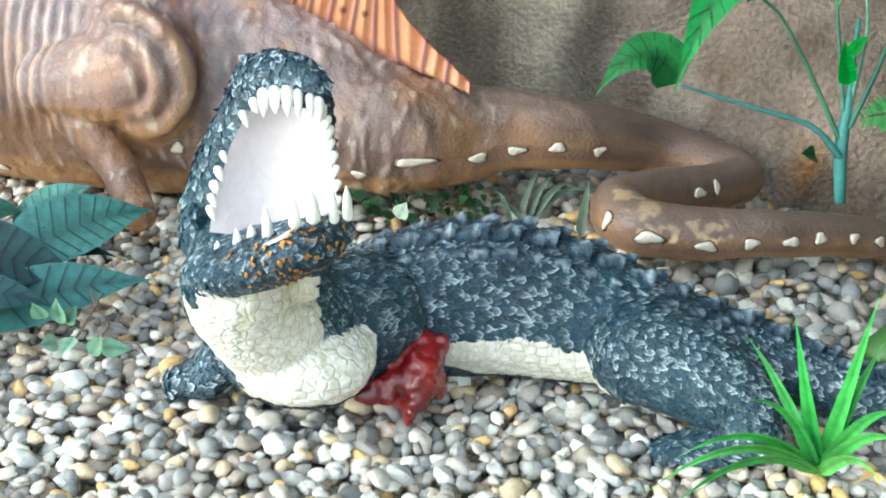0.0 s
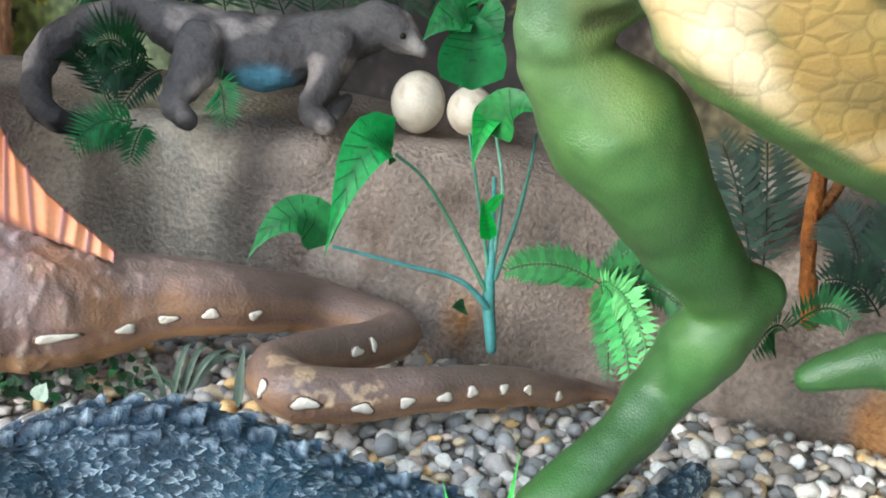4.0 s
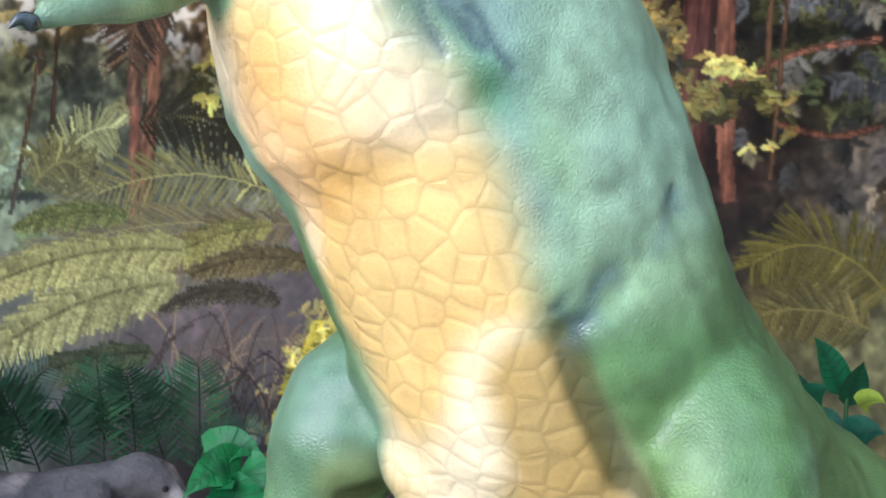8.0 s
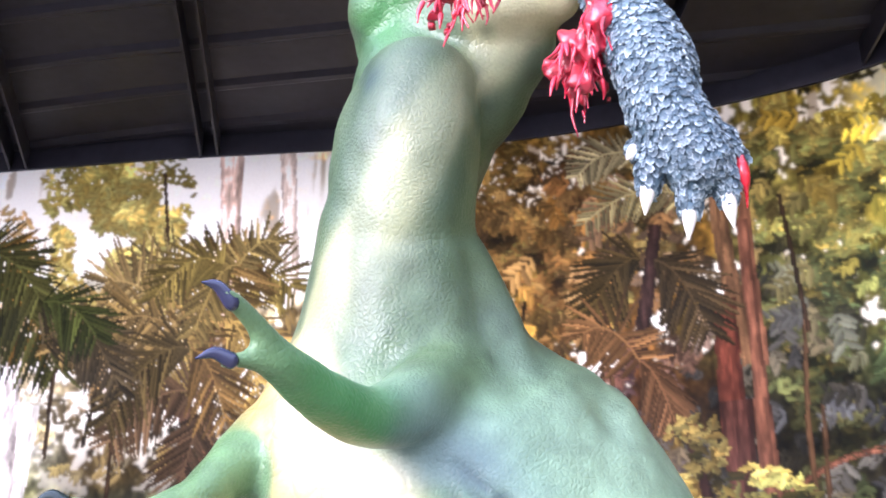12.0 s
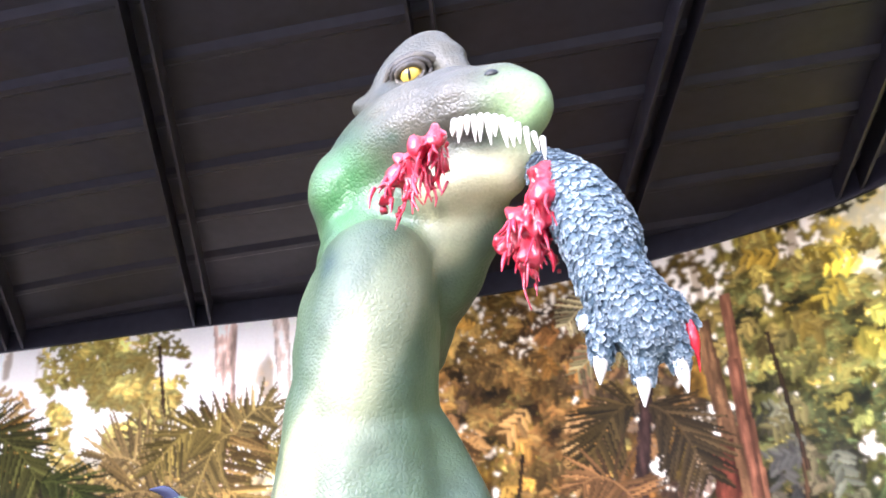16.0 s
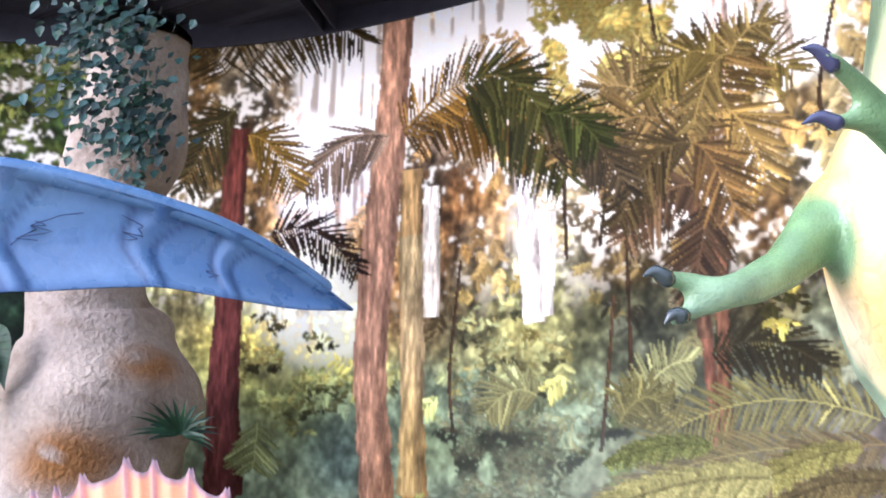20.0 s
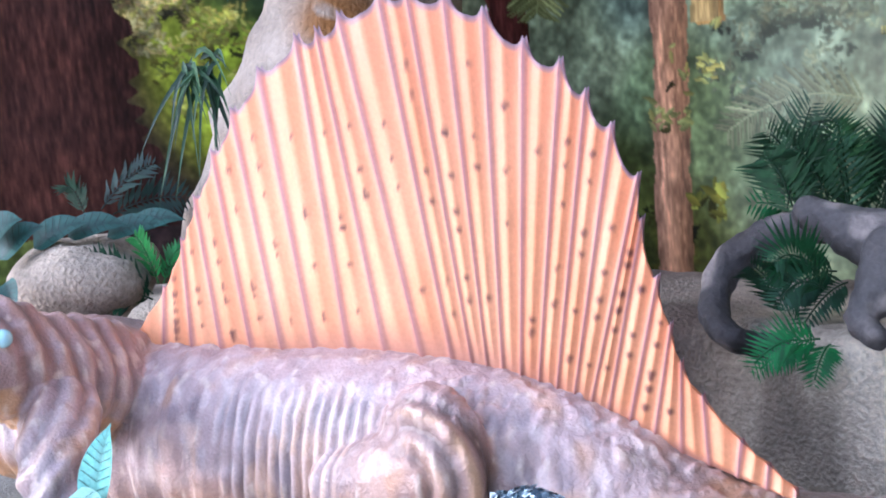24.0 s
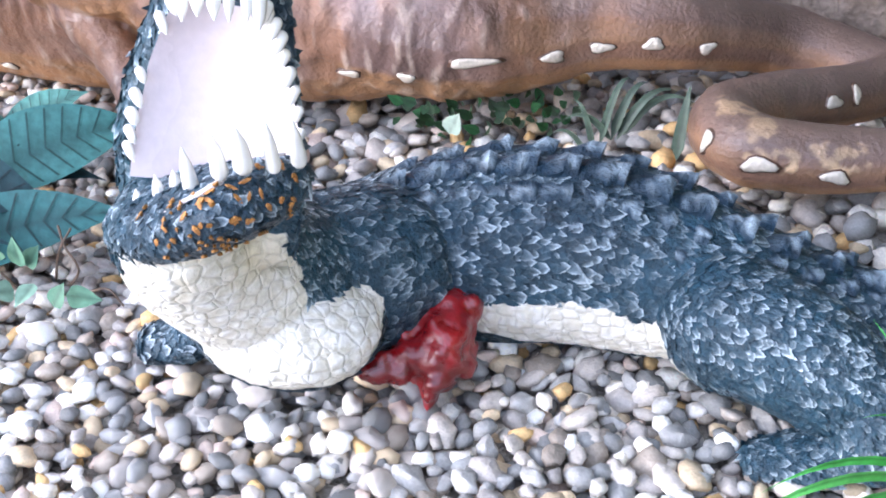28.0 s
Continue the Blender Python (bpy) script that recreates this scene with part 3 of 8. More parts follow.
crown((6.690, 1.890, 0.205), "98a060", 200, 0.026)
crown((6.770, 1.640, 0.206), "7a9a80", 240, 0.024)
crown((6.470, 1.620, 0.199), "8aa488", 240, 0.024)
crown((6.840, 1.420, 0.235), "748a7c", 320, 0.022)
crown((6.740, 1.600, 0.196), "7c9080", 240, 0.022)
crown((9.020, 1.790, 0.223), "a8a838", 260, 0.026)
crown((8.980, 1.480, 0.2), "98a020", 240, 0.024)
crown((9.170, 1.660, 0.134), "c0b868", 110, 0.022)
crown((9.250, 1.840, 0.135), "c8b070", 80, 0.02)
crown((8.840, 1.910, 0.177), "1c3018", 90, 0.05)
crown((7.230, 0.76, 0.113), "5a6418", 130, 0.028)
crown((9.800, 1.500, 0.159), "5a6a28", 120, 0.03)
crown((7.660, 1.960, 0.122), "a8a048", 130, 0.022)
crown((4.980, 2.890, 0.174), "8a6c20", 200, 0.03)
crown((4.900, 2.660, 0.152), "9a7428", 160, 0.03)
crown((4.640, 2.930, 0.155), "8a7830", 160, 0.03)
crown((4.240, 2.840, 0.2), "7c8030", 260, 0.032)
crown((4.220, 2.490, 0.176), "505828", 220, 0.03)
crown((6.300, 1.570, 0.122), "5c7034", 140, 0.024)
for _ in range(900):
    su, sz = rng.uniform(3.8, 7.4), rng.uniform(1.75, 3.15)
    col = tone_at(su, sz)
    if su > 5.3 and rng.rand() < 0.55 or col.max() > 0.5:
        continue
    col = np.maximum(col, 0.03) * mixed(np.ones(3), np.array([1.25, 1.0, 0.5]), rng.rand())
    spray((su, sz), rng.uniform(-2.6, 0.6), rng.randint(6, 13), rng.uniform(0.022, 0.05), col * rng.choice([0.35, 0.8, 1.6, 2.6]))
canvas = soften(canvas, 0.5)

# tree trunks
BARK, PALE, RED, DARK = lin("b08468"), lin("d0b890"), lin("603c2a"), lin("2a1a16")
print_strip([(7.150, 3.350, 0.061), (7.170, 2.820, 0.062), (7.210, 2.340, 0.065), (7.230, 1.890, 0.066), (7.190, 1.450, 0.062), (7.200, 1.000, 0.062), (7.200, 0.610, 0.064)], BARK, 6)
print_strip([(7.080, 2.590, 0.04), (7.080, 2.180, 0.04), (7.040, 1.450, 0.046)], lin("b08c58"), 5)
print_strip([(7.000, 2.520, 0.03), (6.990, 2.060, 0.031)], lin("f0e0c8"), 5)
print_strip([(7.820, 2.820, 0.044), (7.820, 2.090, 0.051), (7.780, 1.440, 0.059)], lin("5a2c22"), 5)
print_strip([(6.560, 2.380, 0.034), (6.570, 2.040, 0.037)], lin("fff4e4"), 5)
print_strip([(6.010, 2.640, 0.016), (5.980, 2.160, 0.018), (5.980, 1.470, 0.021)], lin("5a3c28"), 5)
print_strip([(5.980, 3.230, 0.036), (5.960, 2.870, 0.029), (5.950, 2.660, 0.021)], lin("f0cdb8"), 5)
print_strip([(6.640, 2.520, 0.034), (6.600, 2.020, 0.037)], lin("e8d8cc"), 5)
print_strip([(5.790, 3.220, 0.023), (5.750, 2.730, 0.021)], lin("f4dcc8"), 5)
print_strip([(4.440, 2.970, 0.021), (4.420, 2.680, 0.022), (4.380, 2.410, 0.024)], lin("5a4028"), 6)
print_strip([(4.360, 3.040, 0.015), (4.360, 2.700, 0.015), (4.350, 2.400, 0.016)], lin("6c4630"), 6)
print_strip([(4.440, 2.600, 0.03), (4.440, 2.280, 0.032), (4.430, 1.890, 0.034)], lin("4a2418"), 5)
print_strip([(4.370, 2.830, 0.013), (4.360, 2.300, 0.016), (4.340, 1.880, 0.017)], RED, 6)
print_strip([(4.370, 2.310, 0.016), (4.360, 2.000, 0.017), (4.330, 1.740, 0.018)], RED, 6)
print_strip([(4.430, 2.310, 0.041), (4.430, 2.100, 0.034), (4.430, 1.780, 0.031)], lin("3a2018"), 5)
print_strip([(6.040, 2.080, 0.014), (6.020, 1.840, 0.015), (6.000, 1.560, 0.015)], lin("5a3a2a"), 5)
print_strip([(6.060, 2.440, 0.016), (6.030, 1.940, 0.021)], lin("4a3424"), 5)
print_strip([(9.470, 2.950, 0.214), (9.500, 2.000, 0.228), (9.530, 1.410, 0.283), (9.520, 0.86, 0.342)], lin("3a2018"), 7, 0.2)
print_strip([(7.810, 2.230, 0.054), (7.820, 1.770, 0.062), (7.800, 1.320, 0.061)], lin("5c2f2a"), 6)
print_strip([(7.080, 2.350, 0.042), (7.060, 1.900, 0.045), (7.060, 1.460, 0.045)], lin("ac9468"), 5)
print_strip([(4.620, 2.860, 0.015), (4.690, 2.460, 0.02)], DARK, 5)
print_strip([(4.570, 2.250, 0.013), (4.490, 1.900, 0.015)], DARK, 5)
print_strip([(4.330, 2.050, 0.005), (4.160, 2.130, 0.006), (3.970, 2.150, 0.006)], RED, 7)
print_strip([(4.210, 1.940, 0.005), (4.080, 1.910, 0.006), (3.960, 1.930, 0.006)], lin("4a2c1c"), 7)

# thin dark stems of the undergrowth and the far trees
for _ in range(18):
    u0, z0 = rng.uniform(3.9, 6.9), rng.uniform(1.5, 2.7)
    print_strip([(u0, z0, 0.004), (u0 + rng.uniform(-0.03, 0.03), z0 + rng.uniform(0.15, 0.3), 0.004), (u0 + rng.uniform(-0.05, 0.05), z0 + rng.uniform(0.35, 0.6), 0.003)], lin("3a2818") * rng.uniform(0.4, 1.6), 5)

# palms and ferns
palm((7.120, 2.740), (6.520, 2.590), 0.12, 0.22, "6a5020", 34, 0.9)
palm((7.120, 2.740), (6.610, 2.840), 0.10, 0.17, "8a6c30", 28, 0.2)
palm((7.180, 2.730), (7.520, 2.570), 0.08, 0.20, "c8b0a8", 26, 0.9)
palm((7.880, 3.050), (8.130, 3.230), 0.05, 0.17, "5a4a28", 22, 0.4)
palm((7.810, 3.050), (7.310, 3.130), 0.12, 0.20, "4a3c1c", 28, 0.8)
palm((7.830, 2.890), (8.020, 2.600), 0.06, 0.18, "4a4428", 24, 0.4)
palm((7.770, 2.790), (7.570, 2.580), 0.05, 0.17, "8a7030", 20, 0.5)
palm((7.650, 2.390), (7.300, 2.240), 0.08, 0.14, "2a1c18", 24, 0.5)
palm((5.990, 2.690), (6.290, 2.820), 0.07, 0.14, "c8b888", 22, 0.5)
palm((5.970, 2.670), (5.740, 2.740), 0.08, 0.15, "a89858", 22, 0.4)
palm((5.980, 2.660), (6.140, 2.420), 0.05, 0.15, "8a7848", 22, 0.3)
palm((5.960, 2.650), (5.830, 2.400), 0.06, 0.17, "9a8450", 22, 0.4)
palm((6.020, 2.410), (6.280, 2.270), 0.06, 0.16, "5a4838", 24, 0.5)
palm((6.000, 2.350), (6.060, 2.080), 0.03, 0.16, "4a3a2c", 22, 0.3)
palm((6.590, 1.780), (6.770, 1.730), 0.04, 0.12, "b8c098", 20, 0.4)
palm((6.280, 1.700), (6.080, 1.870), 0.05, 0.10, "c0c898", 20, 0.4)
palm((5.550, 1.690), (6.250, 1.600), 0.10, 0.13, "7c7c50", 34, 0.3)
palm((5.540, 1.530), (6.130, 1.470), 0.08, 0.12, "6c7050", 30, 0.3)
palm((6.560, 1.200), (6.990, 1.120), 0.05, 0.12, "b8c8bc", 26, 0.3)
palm((7.670, 1.700), (7.680, 1.540), 0.0, 0.13, "8a9468", 20, 0.0)
palm((6.870, 2.830), (6.490, 2.510), 0.10, 0.25, "3a3c1c", 34, 0.8)
palm((6.870, 2.870), (6.580, 2.740), 0.08, 0.18, "4a4c28", 28, 0.6)
palm((6.100, 2.600), (6.360, 2.780), 0.06, 0.18, "c8b080", 24, 0.4)
palm((6.080, 2.600), (6.480, 2.570), 0.08, 0.18, "7a6844", 30, 0.5)
palm((6.070, 2.580), (5.900, 2.860), 0.05, 0.18, "a88c58", 24, 0.3)
palm((6.060, 2.550), (6.300, 2.330), 0.08, 0.17, "4a4028", 26, 0.5)
palm((6.050, 2.550), (5.930, 2.330), 0.04, 0.17, "6a5430", 22, 0.5)
palm((6.540, 2.590), (6.280, 2.440), 0.10, 0.17, "40382a", 26, 0.6)
palm((5.620, 1.610), (6.390, 1.440), 0.06, 0.13, "9a9468", 40, 0.5, 0.5)
palm((5.680, 1.480), (6.370, 1.240), 0.05, 0.14, "c0bc90", 40, 0.5, 0.5)
palm((5.540, 1.620), (5.940, 1.480), 0.04, 0.10, "8a7c50", 30, 0.5, 0.5)
palm((6.010, 1.890), (5.700, 1.850), 0.05, 0.14, "3c3826", 26, 0.6, 0.5)
palm((6.120, 1.680), (6.320, 1.770), 0.04, 0.10, "8a8858", 18, 0.4, 0.5)
palm((6.310, 1.690), (6.180, 1.750), 0.04, 0.09, "8c8c5c", 18, 0.4, 0.5)
palm((3.930, 1.520), (4.260, 1.580), 0.08, 0.13, "a8a048", 30, 0.6, 0.5)
palm((3.970, 1.430), (4.230, 1.450), 0.03, 0.10, "b0a868", 24, 0.5, 0.5)
palm((5.840, 1.210), (5.520, 1.300), 0.02, 0.07, "6a584c", 24, 0.1, 0.5)
palm((4.490, 2.910), (4.830, 2.900), 0.07, 0.10, "c8c098", 20, 0.4)
palm((4.670, 3.100), (4.850, 3.060), 0.04, 0.10, "d8d0b0", 16, 0.2)
palm((4.670, 2.760), (4.820, 2.610), 0.05, 0.16, "3a3018", 24, 0.5)
palm((4.630, 2.750), (4.490, 2.520), 0.05, 0.17, "3a3020", 24, 0.5)
palm((5.940, 2.820), (6.050, 2.610), 0.06, 0.13, "b8a468", 22, 0.4)
palm((5.980, 2.830), (6.190, 2.730), 0.06, 0.13, "a89858", 22, 0.4)
palm((5.930, 2.820), (5.800, 2.890), 0.04, 0.10, "c8b478", 18, 0.3)
palm((6.560, 2.720), (6.370, 2.600), 0.04, 0.16, "3c4420", 22, 0.6)
palm((4.690, 2.450), (4.850, 2.550), 0.05, 0.13, "6e5236", 26, 0.9)
palm((4.690, 2.450), (4.600, 2.260), 0.04, 0.14, "5e4430", 24, 0.9)
palm((6.510, 1.020), (6.790, 0.95), 0.04, 0.10, "a8b898", 24, 0.4)

# bright sprays in front
crown((5.440, 1.300, 0.097), "b0a838", 45, 0.034)
crown((5.530, 1.070, 0.098), "a8a050", 36, 0.026)
crown((5.800, 2.010, 0.067), "a0a030", 26, 0.034)
crown((4.390, 2.030, 0.093), "b0a840", 40, 0.034)
crown((4.260, 1.970, 0.092), "8a8434", 30, 0.03)
crown((4.550, 2.190, 0.079), "8a7c30", 40, 0.03)
crown((4.560, 2.100, 0.063), "9a8c38", 30, 0.03)
crown((4.340, 2.000, 0.093), "a8a840", 40, 0.034)
crown((7.080, 1.370, 0.093), "b8c870", 30, 0.034)
crown((7.200, 1.190, 0.076), "b0c068", 24, 0.034)
crown((7.060, 0.91, 0.062), "a8b828", 10, 0.05)
mist = 0.26 * ease(1.9, 1.25, pz) * ease(5.2, 5.6, pu) * ease(7.1, 6.7, pu) * (0.6 + 0.4 * grain_at(2.5, 2.5, 20))
canvas = mixed(canvas, mixed(lin("8c8680"), lin("98a49c"), ease(6.0, 6.5, pu)), mist)
# shade under the palms
shade = ease(6.25, 6.6, pu) * ease(7.35, 7.1, pu) * ease(2.05, 1.6, pz)
canvas = canvas * (1 - shade[..., None] * np.array([0.34, 0.38, 0.52]) * (0.75 + 0.5 * grain_at(5, 5, 33))[..., None])
# burnt-out sky
canvas = mixed(canvas, np.array([1.0, 0.97, 0.93]), ease(0.42, 0.75, canvas.min(-1)) * ease(2.1, 2.5, pz) * 0.8)
# feathery ferns over dark stems
stem = random.Random(61)
for _ in range(60):
    u, z, ln, lean = stem.uniform(5.42, 5.95), stem.uniform(1.02, 1.2), stem.uniform(0.12, 0.36), stem.uniform(-0.7, 0.7)
    m = np.linspace(0, 1, 90)
    dots(u + lean * ln * m ** 1.6, z + ln * m - 0.25 * ln * m ** 3, np.ones((90, 1)) * lin(stem.choice(["3a3028", "2c2428", "6a5a48", "7c6c50", "4a3c34"])))
for root, tip, arch, leaf, colour, k in (((5.48, 1.52), (5.82, 1.47), 0.03, 0.062, "8a7a4c", 0.55), ((5.56, 1.40), (5.90, 1.36), 0.05, 0.05, "6a6048", 0.5), ((5.60, 1.62), (5.96, 1.47), 0.03, 0.07, "b0a85c", 0.6), ((5.84, 1.535), (6.46, 1.38), 0.05, 0.115, "c8c078", 0.68), ((5.86, 1.44), (6.44, 1.17), 0.06, 0.13, "ccc680", 0.7), ((6.02, 1.62), (6.34, 1.57), 0.03, 0.06, "9aa058", 0.5), ((5.92, 1.24), (6.40, 1.08), 0.03, 0.08, "788058", 0.42)):
    fern(root, tip, arch, leaf, lin(colour) * k * 0.84, int(26 + 24 * abs(root[0] - tip[0])))
for u, z, cnt, size in ((5.42, 1.30, 26, 0.05), (5.36, 1.41, 9, 0.045), (5.47, 1.22, 14, 0.045), (5.50, 1.13, 9, 0.035)):
    for _ in range(cnt):
        spray((u + stem.uniform(-0.05, 0.05), z + stem.uniform(-0.05, 0.05)), stem.uniform(-2.8, -0.3), 3, size * stem.uniform(0.6, 1.0), lin(stem.choice(["c8b43c", "b8a838", "d8c860", "8a8030"])) * 0.75)
canvas = soften(canvas, 0.45)


def dotted_mesh(name, at, colour, material):
    """One sheet of quads over a grid of places, coloured dot by dot."""
    k, n = at.shape[:2]
    me = bpy.data.meshes.new(name)
    q = np.arange(k * n).reshape(k, n)
    face = np.stack([q[:-1, :-1], q[:-1, 1:], q[1:, 1:], q[1:, :-1]], -1).reshape(-1, 4)
    me.vertices.add(k * n)
    me.vertices.foreach_set("co", at.ravel())
    me.loops.add(face.size)
    me.loops.foreach_set("vertex_index", face.ravel().astype(np.int32))
    me.polygons.add(len(face))
    me.polygons.foreach_set("loop_start", np.arange(0, face.size, 4, dtype=np.int32))
    me.materials.append(material)
    me.update()
    me.color_attributes.new("Col", "FLOAT_COLOR", "POINT").data.foreach_set("color", np.concatenate([np.clip(colour, 0, 1), np.ones((k, n, 1))], -1).ravel())
    return me


POSTER = node_mat("printed_vinyl", 0.75, 0.02, 0, 120, 0.12, 0.05, noise_scale=3)
wall_print = tagged(new("wall_picture", dotted_mesh("wall_picture", on_wall(pu, pz, 0.002), canvas, POSTER)), "rainforest photograph of palms, ferns and trunks printed on the wall", "mural", kind="structure")


# ---- ground ----
def bed_z(x, y):
    """Height of the pebble bed: level, heaped a little under the coiled tail to fit the camera's view."""
    return GROUND + 0.075 * np.exp(-(((x + 0.75) / 0.42) ** 2 + ((y - 2.5) / 0.30) ** 2))


gx, gy = np.meshgrid(np.r_[-400, -60, -12, np.linspace(-5, 3.4, 60), 12, 60, 400], np.r_[-400, -60, -12, np.linspace(-4, 4.2, 60), 12, 60, 400])
gz = bed_z(gx, gy) - 0.035 + 0.012 * (vnoise(np.stack([gx * 7, gy * 7, gx * 0], -1)) - 0.5)
n = gx.shape[1]
ground_me = raw_mesh("ground", np.stack([gx, gy, gz], -1).reshape(-1, 3), [(i * n + j, i * n + j + 1, (i + 1) * n + j + 1, (i + 1) * n + j) for i in range(gx.shape[0] - 1) for j in range(n - 1)])
ground_me.materials.append(SOIL)
ground = tagged(new("ground", ground_me), "pale gravel bed under loose river pebbles", "ground", kind="structure")

# ---- roof: dark metal sheets on rafters, open to the front ----
STEEL = node_mat("bright_bolt_steel", 0.4, 0.1, 0, 80, 0.5, 0.2, metal=0.6)
roof = Cast()
rx = np.linspace(-6, 4, 90)
prof = []
ys = np.arange(2.0, 4.4, 0.02)
rise = 0.05 * (4.0 - ys)
wave = np.where((np.arange(len(ys)) % 11) < 2, -0.012, 0.0)
v = np.array([(x, y, ROOF_Z + 0.02 + r + w + float(roof_lift(x))) for x in (-6, -3, -1.6, 4) for y, r, w in zip(ys, rise, wave)])
m = len(ys)
roof.add(v, [(q * m + j, q * m + j + 1, q * m + m + j + 1, q * m + m + j) for q in range(3) for j in range(m - 1)], 0)
roof.add(v + np.array([0, 0, 0.03]), [(q * m + m + j, q * m + m + j + 1, q * m + j + 1, q * m + j) for q in range(3) for j in range(m - 1)], 0)
tagged(new("ceiling", roof.mesh("ceiling", [ROOF], False)), "black corrugated metal roof sheets seen from below", "roof", kind="structure")


def rafter(a, b, w=0.032, h=0.09):
    """A channel-shaped beam under the sheets, from a to b in plan, with bolts."""
    a, b = np.array(a), np.array(b)
    d = (b - a) / np.linalg.norm(b - a)
    a = b - d * (b[1] - 2.0) / d[1]
    s = np.array([-d[1], d[0]])
    c = Cast()
    v = []
    for p in (a, b + d * 0.2):
        z = ROOF_Z + 0.03 + 0.05 * (4 - p[1]) + float(roof_lift(p[0]))
        v += [(*(p + s * q * w), z + e) for q, e in ((-1, 0), (1, 0), (1, -h), (0.75, -h), (0.75, -0.012), (-0.75, -0.012), (-0.75, -h), (-1, -h))]
    c.add(v, [(j, (j + 1) % 8, 8 + (j + 1) % 8, 8 + j) for j in range(8)] + [tuple(range(8)), tuple(range(15, 7, -1))], 0)
    beam = tagged(new("roof_beam", c.mesh("roof_beam", [ROOF], False)), "black painted steel roof beam under the sheets", "beam", "roof beams", "structure")
    for k in np.arange(0.12, np.linalg.norm(b - a), 0.21):
        q = a + d * k + s * w * 1.5
        z = ROOF_Z + 0.035 + 0.05 * (4 - q[1]) + float(roof_lift(q[0]))
        c = Cast()
        c.add(*tube([(*q, z, 0.005), (*q, z - 0.03, 0.005)], 6, 1), lin("8a8488"))
        part("bolt", c.mesh("bolt", [STEEL]), beam, "small bright bolt")
    return beam


for a, b in (((-1.05, 2.24), (-1.5, 3.66)), ((0.18, 2.54), (-0.05, 3.37)), ((0.64, 3.05), (0.56, 3.53)), ((-0.41, 2.31), (-0.62, 3.66)), ((-1.79, 2.66), (-2.15, 3.58)), ((-2.43, 2.33), (-2.85, 3.43)), ((-3.1, 2.3), (-3.5, 3.2)), ((-3.8, 2.2), (-4.1, 2.8))):
    rafter(a, b)
# dark fascia along the top of the picture
fas = Cast()
fu = np.linspace(0, wall_run[-1], 160)
v = np.vstack([on_wall(fu, ROOF_Z - 0.04, 0.012), on_wall(fu, ROOF_Z + 0.25, 0.012), on_wall(fu, ROOF_Z - 0.04, 0.0), on_wall(fu, ROOF_Z + 0.25, 0.0)])
v[:, 2] += roof_lift(v[:, 0])
m = len(fu)
fas.add(v, [(a * m + j, a * m + j + 1, b * m + j + 1, b * m + j) for a, b in ((0, 1), (2, 0), (3, 2), (1, 3)) for j in range(m - 1)], 0)
tagged(new("trim", fas.mesh("trim", [ROOF], False)), "black metal trim between printed wall and roof", "trim", kind="structure")

# ---- pebbles ----
def pebble_mesh(k):
    r = np.random.RandomState(40 + k)
    v, f = ball((0, 0, 0), (1, r.uniform(0.6, 0.85), r.uniform(0.4, 0.62)), 8, 6)
    d = v / np.linalg.norm(v, axis=1)[:, None]
    v = v * (0.55 + 0.72 * vnoise(d * 1.9 + k * 7.3) + 0.32 * vnoise(d * 4.5 + k * 3.1))[:, None]
    c = Cast()
    col = [lin("a8a6a2"), lin("bcb4aa"), lin("8a8a88"), lin("d8d2c6"), lin("c4b294"), lin("988e82"), lin("ece8de"), lin("a09a94"), lin("c8a874"), lin("767674"), lin("b8a89c"), lin("c0bcb6")][k % 12]
    c.add(v, f, col * (1.08 + 0.3 * vnoise(v * 4 + k)[:, None]))
    return c.mesh("pebble", [STONE])


PEB = [pebble_mesh(k) for k in range(12)]
under_stone = ball((0, 0, 0), (1, 0.75, 0.5), 7, 4)
peb_c = []
for me in PEB:
    co = np.empty(len(me.vertices) * 3)
    me.vertices.foreach_get("co", co)
    cc = np.empty(len(me.vertices) * 4)
    me.color_attributes["Col"].data.foreach_get("color", cc)
    peb_c.append((co.reshape(-1, 3), [tuple(p.vertices) for p in me.polygons], cc.reshape(-1, 4)[:, :3]))
pr = np.random.RandomState(11)
spots = []
for x0, x1, y0, y1, step, size in ((-2.6, 0.2, 0.75, 2.05, 0.0262, 0.0180), (-3.6, 0.4, 2.0, 3.0, 0.036, 0.0225)):
    for x in np.arange(x0, x1, step):
        for y in np.arange(y0, y1, step * 0.85):
            spots.append((x + pr.uniform(-0.5, 0.5) * step, y + pr.uniform(-0.5, 0.5) * step, size * pr.choice([0.75, 0.9, 1.0, 1.15, 1.45], p=[0.25, 0.25, 0.25, 0.15, 0.1])))
spots.sort(key=lambda s: (s[0] + 1.25) ** 2 + (s[1] - 1.55) ** 2)
bed = Cast()
for n, (x, y, r) in enumerate(spots):
    k = pr.choice(12, p=[0.14, 0.13, 0.12, 0.1, 0.08, 0.08, 0.05, 0.1, 0.03, 0.07, 0.05, 0.05])
    e = Euler((pr.uniform(-0.5, 0.5), pr.uniform(-0.5, 0.5), pr.uniform(0, 6.28)))
    z = bed_z(x, y) - 0.014 + pr.uniform(-0.008, 0.016)
    if n < 290:
        ob = new("pebble", PEB[k])
        ob.parent = ground
        ob.matrix_basis = Matrix.LocRotScale((x, y, z), e, (r, r, r))
    else:
        v, f, c = peb_c[k]
        bed.add(v @ np.array(e.to_matrix()).T * r + np.array([x, y, z]), f, c)
